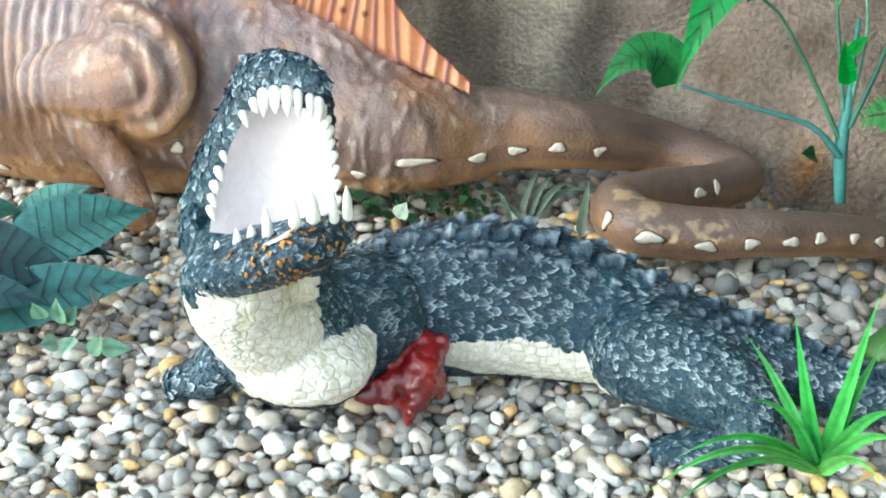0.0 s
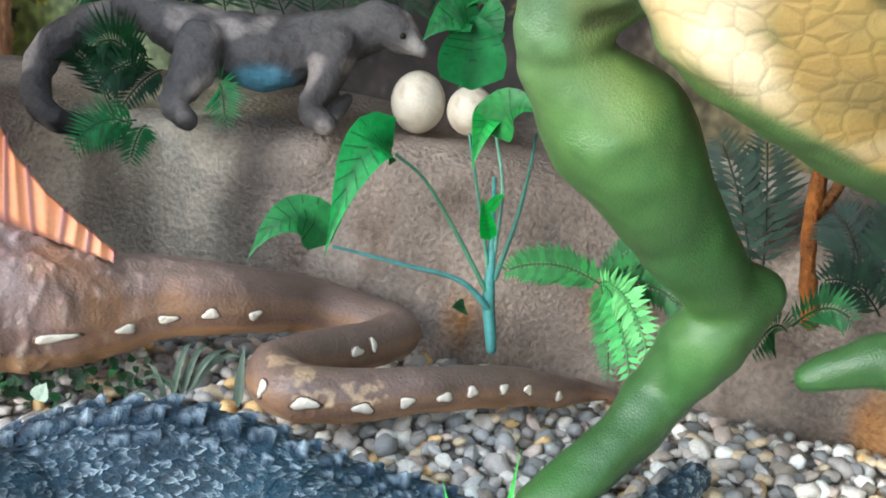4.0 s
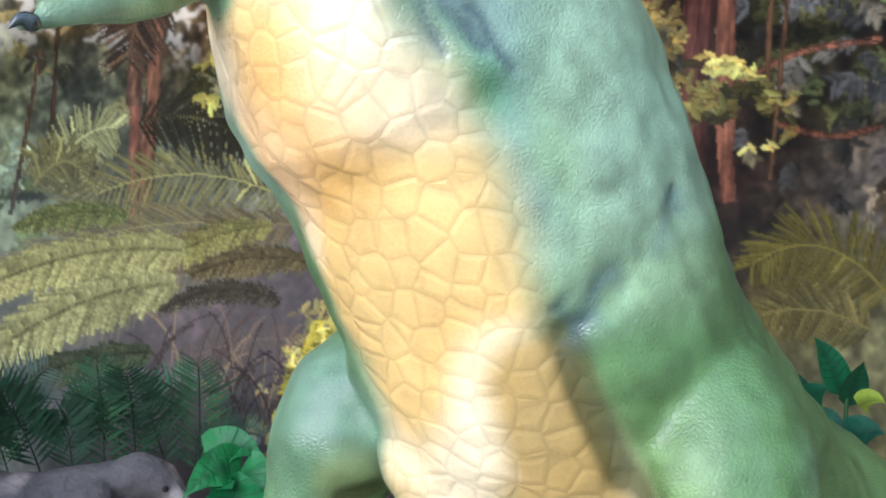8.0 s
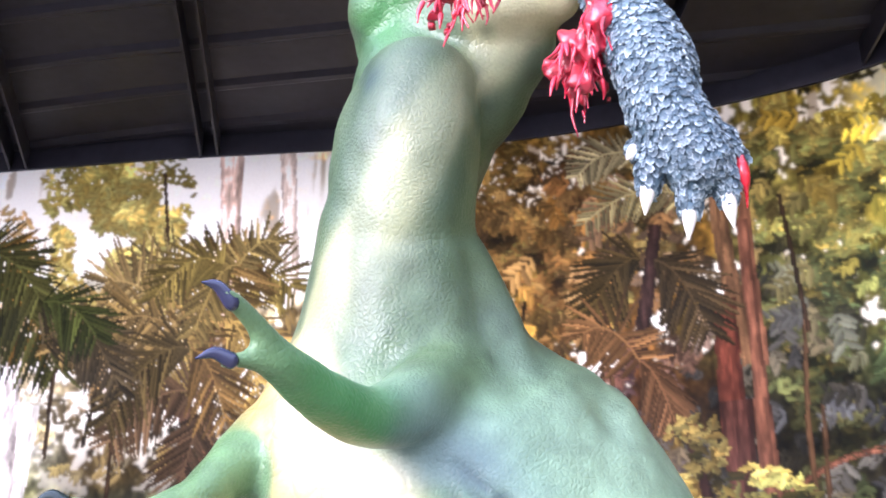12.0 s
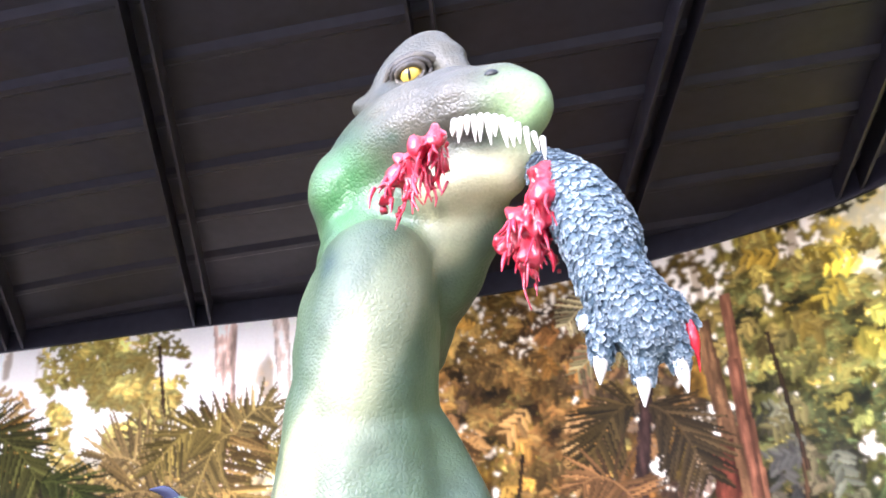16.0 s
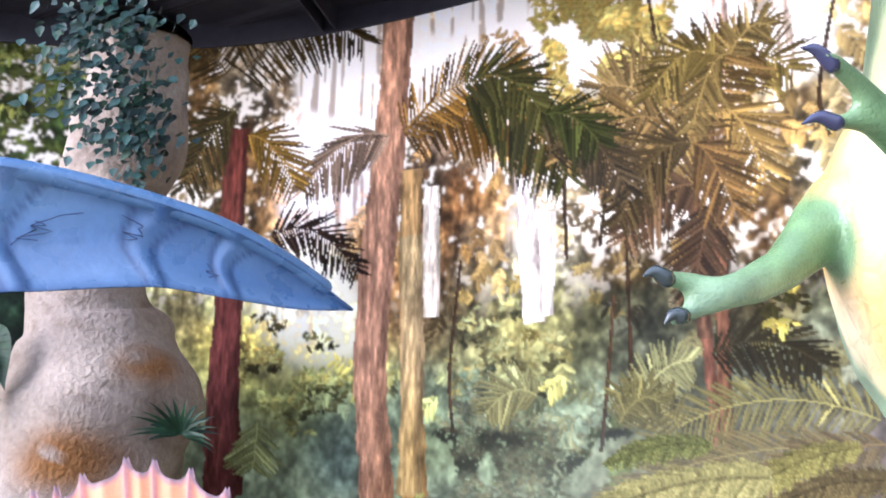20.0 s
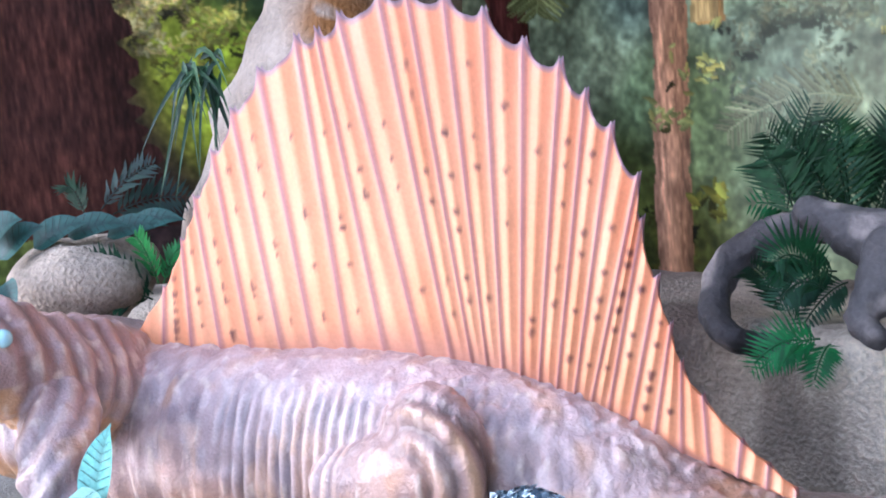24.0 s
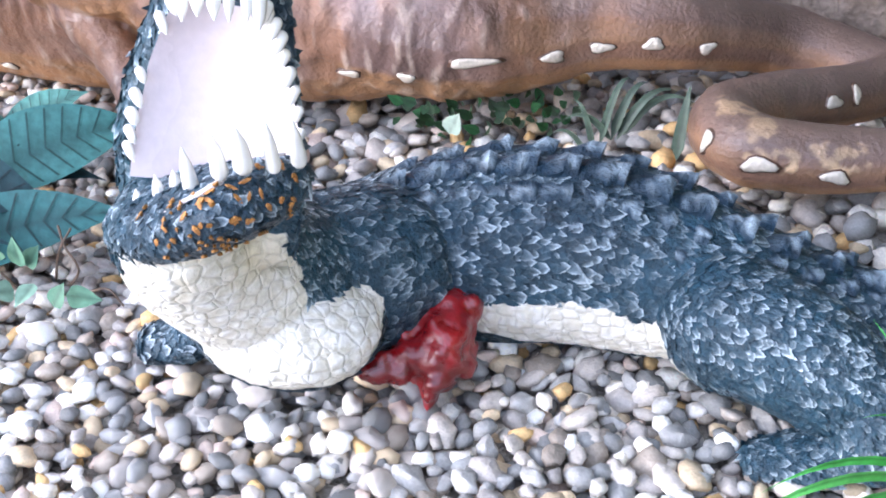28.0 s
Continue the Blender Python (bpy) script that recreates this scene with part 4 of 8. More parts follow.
for x in np.arange(-3.6, 0.4, 0.034):
    for y in np.arange(0.75, 3.0, 0.032):
        (v, f), c = under_stone, peb_c[pr.choice(12)][2].mean(0)
        e = Euler((pr.uniform(-0.4, 0.4), pr.uniform(-0.4, 0.4), pr.uniform(0, 6.28)))
        bed.add(v @ np.array(e.to_matrix()).T * pr.uniform(0.016, 0.022) + np.array([x + pr.uniform(-0.015, 0.015), y + pr.uniform(-0.015, 0.015), bed_z(x, y) - 0.03]), f, c)
gravel = new("pebble_bed", bed.mesh("pebble_bed", [STONE]))
gravel.parent = ground
tagged(gravel, "loose grey and white river pebbles", kind="stuff")

# ---- rock ledge along the wall ----
ledge = Cast()
LEDGE = [(-4.75, 0.7, 0.6), (-4.25, 1.9, 0.64), (-3.5, 2.6, 0.66), (-2.7, 2.9, 0.67), (-2.0, 2.97, 0.68), (-1.5, 3.0, 0.69), (-1.1, 3.05, 0.68), (-0.6, 3.14, 0.66), (-0.1, 3.14, 0.62), (0.5, 2.9, 0.58), (1.1, 2.4, 0.55), (1.6, 1.6, 0.55)]
lp = curve(LEDGE, 14)
lt = np.gradient(lp[:, :2], axis=0)
lt /= np.linalg.norm(lt, axis=1)[:, None]
ln_in = np.stack([-lt[:, 1], lt[:, 0]], 1)
if (ln_in[70] * (np.array([-1, 5]) - lp[70, :2])).sum() < 0:
    ln_in = -ln_in
rows = [(-0.10, -0.06), (-0.075, 0.12), (-0.06, 0.25), (-0.05, 0.4), (-0.04, 0.55), (-0.035, 0.7), (-0.03, 0.85), (-0.01, 0.95), (0.03, 1.0), (0.1, 1.0), (0.25, 0.99), (0.45, 1.0), (0.58, 1.0), (0.72, 1.0)]
grid = []
for off, hz in rows:
    q = np.stack([lp[:, 0] + ln_in[:, 0] * off, lp[:, 1] + ln_in[:, 1] * off, lp[:, 2] * hz], 1)
    b = vnoise(q * 3.1) + 0.5 * vnoise(q * 8.0) + 0.3 * vnoise(q * 20) - 0.9
    q[:, :2] -= ln_in * (0.11 * b * (1 if off < 0.2 else 0.2))[:, None]
    q[:, 2] += 0.03 * b * (hz > 0.2)
    grid.append(q)
m = len(lp)
gv = np.vstack(grid)
g1 = vnoise(gv * 5)
g2 = vnoise(gv * 1.7 + 9)
gc = mixed(lin("a8988a"), lin("6e6258"), g1)
gc = mixed(gc, lin("d8c8b0"), ease(0.5, 0.75, g2))
gc = mixed(gc, lin("4c4640"), ease(0.55, 0.75, vnoise(gv * np.array([7, 7, 2]) + 60)) * 0.6)
gc = mixed(gc, lin("5a4a3c"), ease(0.62, 0.75, vnoise(gv * 11 + 3)) * 0.6)
gc = mixed(gc, lin("9a6a34"), ease(0.72, 0.8, vnoise(gv * 6 + 40)) * (gv[:, 2] < 0.4) * 0.8)
# Darker brown rock near x -2.15, with the recess's shade painted in.
gc = mixed(gc, lin("463830"), 0.8 * np.exp(-((gv[:, 0] + 2.15) / 0.34) ** 2) * ease(0.25, 0.55, vnoise(gv * 3 + 30)))
ledge.add(gv, [(a * m + j, a * m + j + 1, (a + 1) * m + j + 1, (a + 1) * m + j) for a in range(len(rows) - 1) for j in range(m - 1)], gc)
tagged(new("rock_ledge", ledge.mesh("rock_ledge", [ROCK])), "sand-coloured artificial rock ledge along the printed wall", "rock ledge", kind="structure")

# ---- rock pillar with moss and creeper ----
pil = Cast()
PIL = [((-3.282, 2.645, 0.844, 0.467)), ((-3.291, 2.711, 1.312, 0.355)), ((-3.255, 2.761, 1.533, 0.308)), ((-3.225, 2.782, 1.756, 0.314)), ((-3.222, 2.751, 1.941, 0.224)), ((-3.209, 2.724, 2.106, 0.178)), ((-3.020, 2.676, 2.489, 0.164)), ((-2.959, 2.633, 2.728, 0.153)), ((-2.867, 2.561, 3.019, 0.15)), ((-2.790, 2.494, 3.229, 0.15))]
v, f = tube(PIL, 40, 12, (0, 1, 0.01), False)
d = vnoise(v * 4) + 0.5 * vnoise(v * 10) - 0.75
v = v + np.stack([d * 0.08, d * 0.08, 0 * d], 1)
v[:, 2] = np.minimum(v[:, 2], 2.84)
moss = np.maximum(np.exp(-(np.linalg.norm((v - np.array((-3.034, 2.554, 1.543))) * np.array([1, 0.5, 1.3]), axis=1) / 0.13) ** 4), np.exp(-(np.linalg.norm((v - np.array((-2.912, 2.759, 1.851))) * np.array([1, 0.5, 1]), axis=1) / 0.075) ** 4)) * ease(0.1, 0.3, vnoise(v * 16))
col = mixed(mixed(lin("b8aa9a"), lin("94867a"), vnoise(v * 6)), lin("7a6a5c"), ease(0.6, 0.85, vnoise(v * 22)) * 0.6)
col = mixed(col * 0.84, lin("7c5428"), moss)
pil.add(v, f, col)
tagged(new("rock_pillar", pil.mesh("rock_pillar", [PLASTER])), "pale artificial rock pillar with rust-brown moss patches", "rock pillar", kind="structure")

# ---- crocodile statue ----
# Body and legs slid along the camera's sight lines until they meet the bed.
BODY = [(-1.326, 1.752, 0.230, 0.125), (-1.238, 1.839, 0.286, 0.126), (-1.144, 1.918, 0.299, 0.138), (-1.037, 1.978, 0.306, 0.136), (-0.922, 2.026, 0.293, 0.125), (-0.815, 2.063, 0.275, 0.102), (-0.710, 2.125, 0.258, 0.0752), (-0.588, 2.166, 0.240, 0.0604), (-0.465, 2.158, 0.232, 0.0516), (-0.422, 2.230, 0.227, 0.0464), (-0.323, 2.286, 0.223, 0.0411), (-0.256, 2.422, 0.223, 0.0359), (-0.204, 2.557, 0.232, 0.0289)]
croc_bits = [tube(BODY, 18, 6)]
croc_bits.append(tube([(-1.220, 1.749, 0.314, 0.118), (-1.265, 1.638, 0.328, 0.12), (-1.243, 1.500, 0.450, 0.092), (-1.215, 1.451, 0.518, 0.08)], 16, 6))
croc_bits.append(ball((-1.255, 1.605, 0.315), (0.156, 0.12, 0.087), 20, 12))
croc_bits.append(tube([(-1.219, 1.434, 0.543, 0.07, 0.046), (-1.127, 1.430, 0.588, 0.091, 0.039), (-1.047, 1.427, 0.634, 0.074, 0.033)], 16, 6))
croc_bits.append(tube([(-1.231, 1.496, 0.514, 0.12, 0.039), (-1.218, 1.500, 0.581, 0.123, 0.025), (-1.208, 1.516, 0.668, 0.107, 0.023), (-1.195, 1.530, 0.74, 0.089, 0.023), (-1.177, 1.531, 0.801, 0.072, 0.024)], 20, 6, (0.3, -1, 0.15)))
croc_bits.append(tube([(-0.795, 1.970, 0.293, 0.0936), (-0.693, 1.975, 0.284, 0.0814), (-0.610, 1.976, 0.249, 0.0639), (-0.577, 1.948, 0.223, 0.0499)], 14, 5))
croc_bits.append(tube([(-0.585, 1.954, 0.205, 0.0438, 0.0254), (-0.646, 1.915, 0.188, 0.0481, 0.021), (-0.703, 1.877, 0.179, 0.0289, 0.0131)], 12, 4))
croc_bits.append(tube([(-1.407, 1.604, 0.249, 0.0403), (-1.433, 1.578, 0.205, 0.056, 0.0359), (-1.471, 1.539, 0.188, 0.0394, 0.0201)], 12, 4))
for c in ((-1.289, 1.505, 0.695), (-1.302, 1.484, 0.654), (-1.294, 1.455, 0.594)):
    croc_bits.append(ball(c, 0.014))
croc_bits.append(ball((-1.172, 1.528, 0.803), (0.072, 0.03, 0.044), 18, 12))
co, no, fa = sculpt(croc_bits, 0.005, 4)
one, two = cells(co * np.array([34, 40, 46]))
edge = two - one
bump = ease(0.02, 0.35, edge)
def near_seg(p, a, b, r):
    """How close points lie to a painted streak from a to b: 1 on it, 0 past r."""
    a, b = np.array(a), np.array(b)
    t = np.clip(((p - a) @ (b - a)) / ((b - a) @ (b - a)), 0, 1)
    return np.exp(-(np.linalg.norm(p - a - t[:, None] * (b - a), axis=1) / r) ** 2)


ragged = 0.35 * (vnoise(co * 26) - 0.5)
white = np.maximum.reduce([near_seg(co, (-1.175, 1.415, 0.454), (-1.191, 1.488, 0.354), 0.105), near_seg(co, (-1.144, 1.443, 0.48), (-1.110, 1.579, 0.338), 0.085), near_seg(co, (-1.149, 1.498, 0.492), (-1.154, 1.527, 0.439), 0.045), near_seg(co, (-1.138, 1.531, 0.332), (-1.114, 1.614, 0.351), 0.06)]) - 0.75 * near_seg(co, (-1.170, 1.606, 0.428), (-1.160, 1.602, 0.407), 0.035) + ragged > 0.40
low = (near_seg(co, (-1.055, 1.788, 0.256), (-0.983, 1.858, 0.239), 0.054) + near_seg(co, (-0.983, 1.858, 0.239), (-0.861, 1.919, 0.240), 0.054) + ragged > 0.45)
isw = (white | low).astype(float)
co = co + no * (bump * 0.0018 * isw + 0.008 * (vnoise(co * 12) - 0.5) * (1 - 0.7 * isw))[:, None]
skin = mixed(lin("182c3a"), lin("264656"), vnoise(co * 7))
skin = mixed(skin, lin("1c4450"), ease(0.4, 0.7, vnoise(co * 3 + 5)) * ease(0.3, 0.5, co[:, 2]) * ease(1.8, 1.6, co[:, 1]) * 0.8)
cream = mixed(lin("f8f6ec"), lin("c8b878"), ease(0.6, 0.8, vnoise(co * 12)) * 0.5)
cream = mixed(cream, lin("c8c0a0"), 0.45 * (1 - bump))
croc = Cast()
croc.add(co, fa, mixed(skin, cream, isw))
croc.m = [3 if isw[list(f)].mean() > 0.5 else 0 for f in fa]
# scutes: two rows of keels along the back
line = curve(BODY, 10)
tang = np.gradient(line[:, :3], axis=0)
tang /= np.linalg.norm(tang, axis=1)[:, None]


def flake(cast, p, t, n, l, w, h, dark, pale, jit):
    """One horny plate lifted towards its tip, with a worn pale rim."""
    t = t - n * (t @ n)
    t = t / (np.linalg.norm(t) + 1e-9)
    s = np.cross(n, t)
    shape = ((-0.6, 0, -0.3), (-0.1, 0.55, 0.1), (0.34, 0.46, 0.7), (0.62 + 0.2 * jit, 0.1 * jit, 1.0), (0.34, -0.46, 0.7), (-0.1, -0.55, 0.1), (0.22, 0.32, 0.78), (0.42, 0.0, 0.95), (0.22, -0.32, 0.78), (0.0, 0.0, 0.45), (0.3, 0.42, -0.5), (0.5, 0, -0.5), (0.3, -0.42, -0.5))
    v = [p + t * (a * l) + s * (b * w) + n * (c * h) for a, b, c in shape]
    f = [(0, 9, 1), (1, 9, 6), (1, 6, 2), (6, 7, 3), (6, 3, 2), (7, 8, 4), (7, 4, 3), (8, 5, 4), (9, 5, 8), (0, 5, 9), (9, 7, 6), (9, 8, 7), (2, 3, 11, 10), (3, 4, 12, 11)]
    col = np.array([dark] * 13)
    col[[2, 3, 4]] = pale
    col[[6, 7, 8]] = dark * 0.7 + pale * 0.3
    col[[10, 11, 12]] = dark * 0.5
    cast.add(v, f, col, 0, True)


fr_ = np.random.RandomState(17)
pick = fr_.permutation(len(co))
head_at = np.array((-1.066, 1.366, 0.65))
hind_at = np.array((-0.701, 1.894, 0.301))
fine = (np.linalg.norm(co - head_at, axis=1) < 0.2) | ((co[:, 2] > 0.34) & (co[:, 1] < 1.63)) | (np.linalg.norm(co - hind_at, axis=1) < 0.14)
taken = set()
for i in pick:
    step = 0.0086 if fine[i] else 0.0105
    cellk = (bool(fine[i]), *np.floor(co[i] / step).astype(int))
    if isw[i] or cellk in taken or co[i, 2] < GROUND - 0.02:
        continue
    taken.add(cellk)
    q = np.argmin(((line[:, :3] - co[i]) ** 2).sum(1))
    body_part = not (co[i, 2] > 0.3 and co[i, 1] < 1.65)
    way = tang[q] * (1.0 if body_part else 0.25) + np.array([0, 0, -0.5 if fine[i] else -0.12]) + fr_.uniform(-0.35, 0.35, 3) * (1.6 if fine[i] else 1)
    worn = (fr_.uniform(0.35, 1.0) if fr_.rand() < 0.42 else fr_.uniform(0, 0.15)) * (1.0 if no[i, 2] > -0.1 else 0.35) * (0.4 + vnoise(co[i] * 11) * 1.1)
    dark = skin[i] * fr_.uniform(0.75, 1.2)
    k = fr_.uniform(0.8, 1.3) * step
    flake(croc, co[i], way, no[i], fr_.uniform(1.6, 2.7) * k, fr_.uniform(0.8, 1.35) * k, fr_.uniform(0.10, 0.30) * k, dark, dark * max(1 - worn, 0) + lin("ccdce4") * min(worn, 1), fr_.uniform(-1, 1))


def crest_plate(at, t, up, ln, wd, ht):
    """A ribbed block plate rising towards the tail, its torn top rubbed pale."""
    s = np.cross(up, t)
    v, c = [], []
    for a in np.linspace(-0.55, 0.5, 7):
        rise = (0.35 + 0.75 * (a + 0.5)) * fr_.uniform(0.8, 1.15) * (1.0 if a < 0.45 else 0.75)
        out = 1 + 0.35 * fr_.uniform(-1, 1)
        for side, h, lean in ((0.62, -0.25, 0), (0.5 * out, 0.35 * rise, 0.1), (0.26 * out, 0.8 * rise, 0.18), (0, rise, 0.24), (-0.26 * out, 0.8 * rise, 0.18), (-0.5 * out, 0.35 * rise, 0.1), (-0.62, -0.25, 0)):
            v.append(at + t * (a * ln + lean * ln * 0.5) + s * side * wd + up * h * ht)
            pale = np.clip((h - 0.45 + fr_.uniform(-0.35, 0.3)) * 1.3, 0, 0.95) * fr_.uniform(0.3, 1.0)
            c.append(lin("20384a") * fr_.uniform(0.7, 1.2) * (1 - pale) + lin("c8dae4") * pale)
    croc.add(v, [(i * 7 + j, i * 7 + j + 1, i * 7 + j + 8, i * 7 + j + 7) for i in range(6) for j in range(6)] + [tuple(range(6, -1, -1)), tuple(range(42, 49))], c, 0, True)


# crest: a double row of block plates along the back, smaller ones down the flank
for row, (lean, tall, gap, big) in enumerate(((0.12, 0.026, 5, 1.0), (-0.3, 0.022, 5, 0.9), (0.48, 0.015, 4, 0.75), (0.80, 0.009, 4, 0.6))):
    for k in range(7 + 2 * (row % 2), len(line) - 3, gap):
        side = np.cross(tang[k], (0, 0, 1))
        up = np.array([0, 0, 1]) * math.cos(lean) + side * math.sin(lean)
        up /= np.linalg.norm(up)
        r = line[k, 3]
        m_ = (0.45 + r / 0.2) * big * fr_.uniform(0.9, 1.1)
        crest_plate(line[k, :3] + up * (r * 0.985), tang[k], up, 0.056 * m_, 0.034 * m_, tall * m_)
# flaked ochre chips at the front of the jaws
lip = np.maximum.reduce([near_seg(co, (-1.087, 1.380, 0.645), (-1.017, 1.400, 0.640), 0.055), near_seg(co, (-1.017, 1.466, 0.631), (-1.018, 1.388, 0.624), 0.05)])
for i in fr_.choice(np.where((lip > 0.25) & (no @ np.array([0.6, -0.75, 0.2]) > 0.25))[0], 70):
    flake(croc, co[i] + no[i] * 0.004, np.array([0.2, -0.3, 1]) + fr_.uniform(-0.5, 0.5, 3), no[i], fr_.uniform(0.004, 0.012), fr_.uniform(0.003, 0.007), 0.0025, lin("a87438"), lin("c08c48"), 0.5)
# palate and teeth, turned to face the camera's opening position
pal = curve([(-1.146, 1.450, 0.598, 0.083), (-1.150, 1.469, 0.647, 0.084), (-1.150, 1.483, 0.71, 0.076), (-1.139, 1.486, 0.765, 0.064), (-1.131, 1.483, 0.791, 0.055)], 6)
pt = np.gradient(pal[:, :3], axis=0)
pt /= np.linalg.norm(pt, axis=1)[:, None]
# direction from the palate to the camera at the start
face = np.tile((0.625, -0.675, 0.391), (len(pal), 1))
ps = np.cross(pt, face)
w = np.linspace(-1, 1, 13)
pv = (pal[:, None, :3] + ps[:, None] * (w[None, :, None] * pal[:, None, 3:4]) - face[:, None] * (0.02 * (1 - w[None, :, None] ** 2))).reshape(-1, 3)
pv = pv + 0.004 * (vnoise(pv * 30) - 0.5)[:, None]
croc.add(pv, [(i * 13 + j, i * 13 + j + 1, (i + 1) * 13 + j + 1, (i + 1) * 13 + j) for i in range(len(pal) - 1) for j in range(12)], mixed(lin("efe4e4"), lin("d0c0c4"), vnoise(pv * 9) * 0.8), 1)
tv, tf = tube([(-1.189, 1.429, 0.583, 0.061, 0.007), (-1.120, 1.424, 0.614, 0.07, 0.007), (-1.053, 1.423, 0.658, 0.055, 0.006)], 12, 5)
croc.add(tv, tf, lin("e0d8d4"), 1)


def tooth(p, way, ln, r):
    way = np.array(way, float) / np.linalg.norm(way)
    p = np.array(p)
    return tube([(*(p - way * 0.006), r), (*(p + way * ln * 0.5), r * 0.75), (*(p + way * ln), r * 0.12)], 8, 3)


tr_ = np.random.RandomState(5)
for i in range(3, len(pal) - 1, 2):
    for sd in (-1, 1):
        if tr_.rand() < 0.12:
            continue
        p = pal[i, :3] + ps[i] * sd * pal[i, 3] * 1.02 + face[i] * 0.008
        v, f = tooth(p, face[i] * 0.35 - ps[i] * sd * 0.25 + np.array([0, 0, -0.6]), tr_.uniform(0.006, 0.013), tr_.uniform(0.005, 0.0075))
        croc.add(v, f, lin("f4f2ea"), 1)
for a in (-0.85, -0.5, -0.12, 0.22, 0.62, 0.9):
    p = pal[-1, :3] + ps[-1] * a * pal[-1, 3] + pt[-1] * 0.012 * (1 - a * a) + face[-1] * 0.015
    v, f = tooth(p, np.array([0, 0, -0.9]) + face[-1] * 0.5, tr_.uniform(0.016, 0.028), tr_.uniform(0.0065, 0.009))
    croc.add(v, f, lin("f4f2ea"), 1)
for q in ((-1.185, 1.388, 0.611), (-1.150, 1.391, 0.631), (-1.095, 1.391, 0.669), (-1.049, 1.393, 0.699), (-1.027, 1.404, 0.709), (-1.012, 1.427, 0.703), (-1.016, 1.461, 0.694), (-1.133, 1.401, 0.644), (-1.181, 1.398, 0.595)):
    v, f = tooth(np.array(q) - np.array([0, 0, 0.02]), (0.02, -0.1, 1), tr_.uniform(0.018, 0.042), tr_.uniform(0.007, 0.01))
    croc.add(v, f, lin("f0eee4"), 1)
# the torn shoulder
bl = [ball((-1.106, 1.736, 0.238), (0.057, 0.048, 0.053)), tube([(-1.113, 1.778, 0.283, 0.0296), (-1.083, 1.728, 0.262, 0.0401), (-1.062, 1.676, 0.214, 0.00668)], 10, 4), tube([(-1.100, 1.710, 0.253, 0.0286), (-1.139, 1.644, 0.242, 0.00668)], 8, 4), tube([(-1.080, 1.764, 0.268, 0.0229), (-1.041, 1.733, 0.231, 0.00477)], 8, 4), tube([(-1.130, 1.711, 0.264, 0.0248), (-1.108, 1.682, 0.242, 0.0153)], 8, 4)]
bl += [tube([(-1.100, 1.725, 0.240, 0.032), (-1.084, 1.700, 0.205, 0.014), (-1.080, 1.692, 0.172, 0.004)], 8, 4), tube([(-1.120, 1.722, 0.240, 0.030), (-1.165, 1.668, 0.222, 0.006)], 8, 4), tube([(-1.110, 1.780, 0.275, 0.032), (-1.125, 1.800, 0.318, 0.007)], 8, 4), tube([(-1.095, 1.770, 0.270, 0.030), (-1.072, 1.782, 0.305, 0.006)], 8, 4)]
bv, bn, bf = sculpt(bl, 0.006, 2)
bv = bv + bn * (0.022 * (vnoise(bv * 38) - 0.4) + 0.01 * (vnoise(bv * 80) - 0.5))[:, None]
croc.add(bv, bf, mixed(lin("a01218"), lin("5a0a10"), vnoise(bv * 25)), 2)
tagged(new("crocodile_statue", croc.mesh("crocodile_statue", [CROC, TOOTH, BLOOD, CREAM])), "dark blue-green crocodile statue, jaws gaping, torn shoulder, on pebbles", "statue")

# ---- sail-backed reptile statue ----
DIM = [(-4.082, 1.558, 0.451, 0.182), (-3.877, 1.646, 0.503, 0.241), (-3.380, 1.858, 0.438, 0.257), (-3.117, 1.970, 0.394, 0.289), (-2.816, 2.098, 0.383, 0.304), (-2.465, 2.248, 0.381, 0.315), (-2.165, 2.376, 0.37, 0.289), (-1.957, 2.465, 0.339, 0.242), (-1.760, 2.550, 0.313, 0.165)]
DTAIL = [(-1.900, 2.490, 0.325, 0.180), (-1.739, 2.558, 0.300, 0.167), (-1.609, 2.667, 0.289, 0.129), (-1.524, 2.730, 0.300, 0.106), (-1.383, 2.831, 0.287, 0.0888), (-1.267, 3.035, 0.227, 0.076), (-1.126, 3.093, 0.196, 0.0668), (-1.025, 3.081, 0.179, 0.0631), (-1.063, 2.939, 0.187, 0.0613), (-1.135, 2.750, 0.216, 0.0626), (-1.149, 2.610, 0.229, 0.0662), (-1.060, 2.525, 0.240, 0.0654), (-0.955, 2.565, 0.235, 0.061), (-0.809, 2.666, 0.240, 0.0534), (-0.664, 2.836, 0.209, 0.0491), (-0.563, 2.978, 0.159, 0.0392), (-0.522, 3.076, 0.127, 0.0294), (-0.406, 3.157, 0.089, 0.012)]
dbits = [tube([(*n[:3], n[3] * 0.72, n[3]) for n in DIM], 20, 6), tube(DTAIL, 14, 6)]
dbits.append(tube([(-2.210, 2.160, 0.470, 0.150), (-2.290, 2.095, 0.440, 0.115), (-2.400, 2.035, 0.420, 0.080)], 16, 6))
dbits.append(tube([(-2.400, 2.055, 0.410, 0.066), (-2.310, 2.055, 0.320, 0.056), (-2.220, 2.065, 0.240, 0.048), (-2.120, 2.030, 0.150, 0.044)], 12, 5))
dbits.append(tube([(-2.932, 1.590, 0.586, 0.103), (-2.844, 1.535, 0.519, 0.089), (-2.779, 1.499, 0.421, 0.071), (-2.735, 1.463, 0.362, 0.056)], 12, 5))
dbits.append(tube([(-3.320, 1.870, 0.520, 0.225), (-3.140, 1.680, 0.640, 0.168), (-3.030, 1.480, 0.740, 0.128)], 18, 6))
dbits.append(tube([(-3.034, 1.469, 0.767, 0.141), (-3.004, 1.328, 0.746, 0.131), (-2.967, 1.169, 0.709, 0.085)], 12, 5))
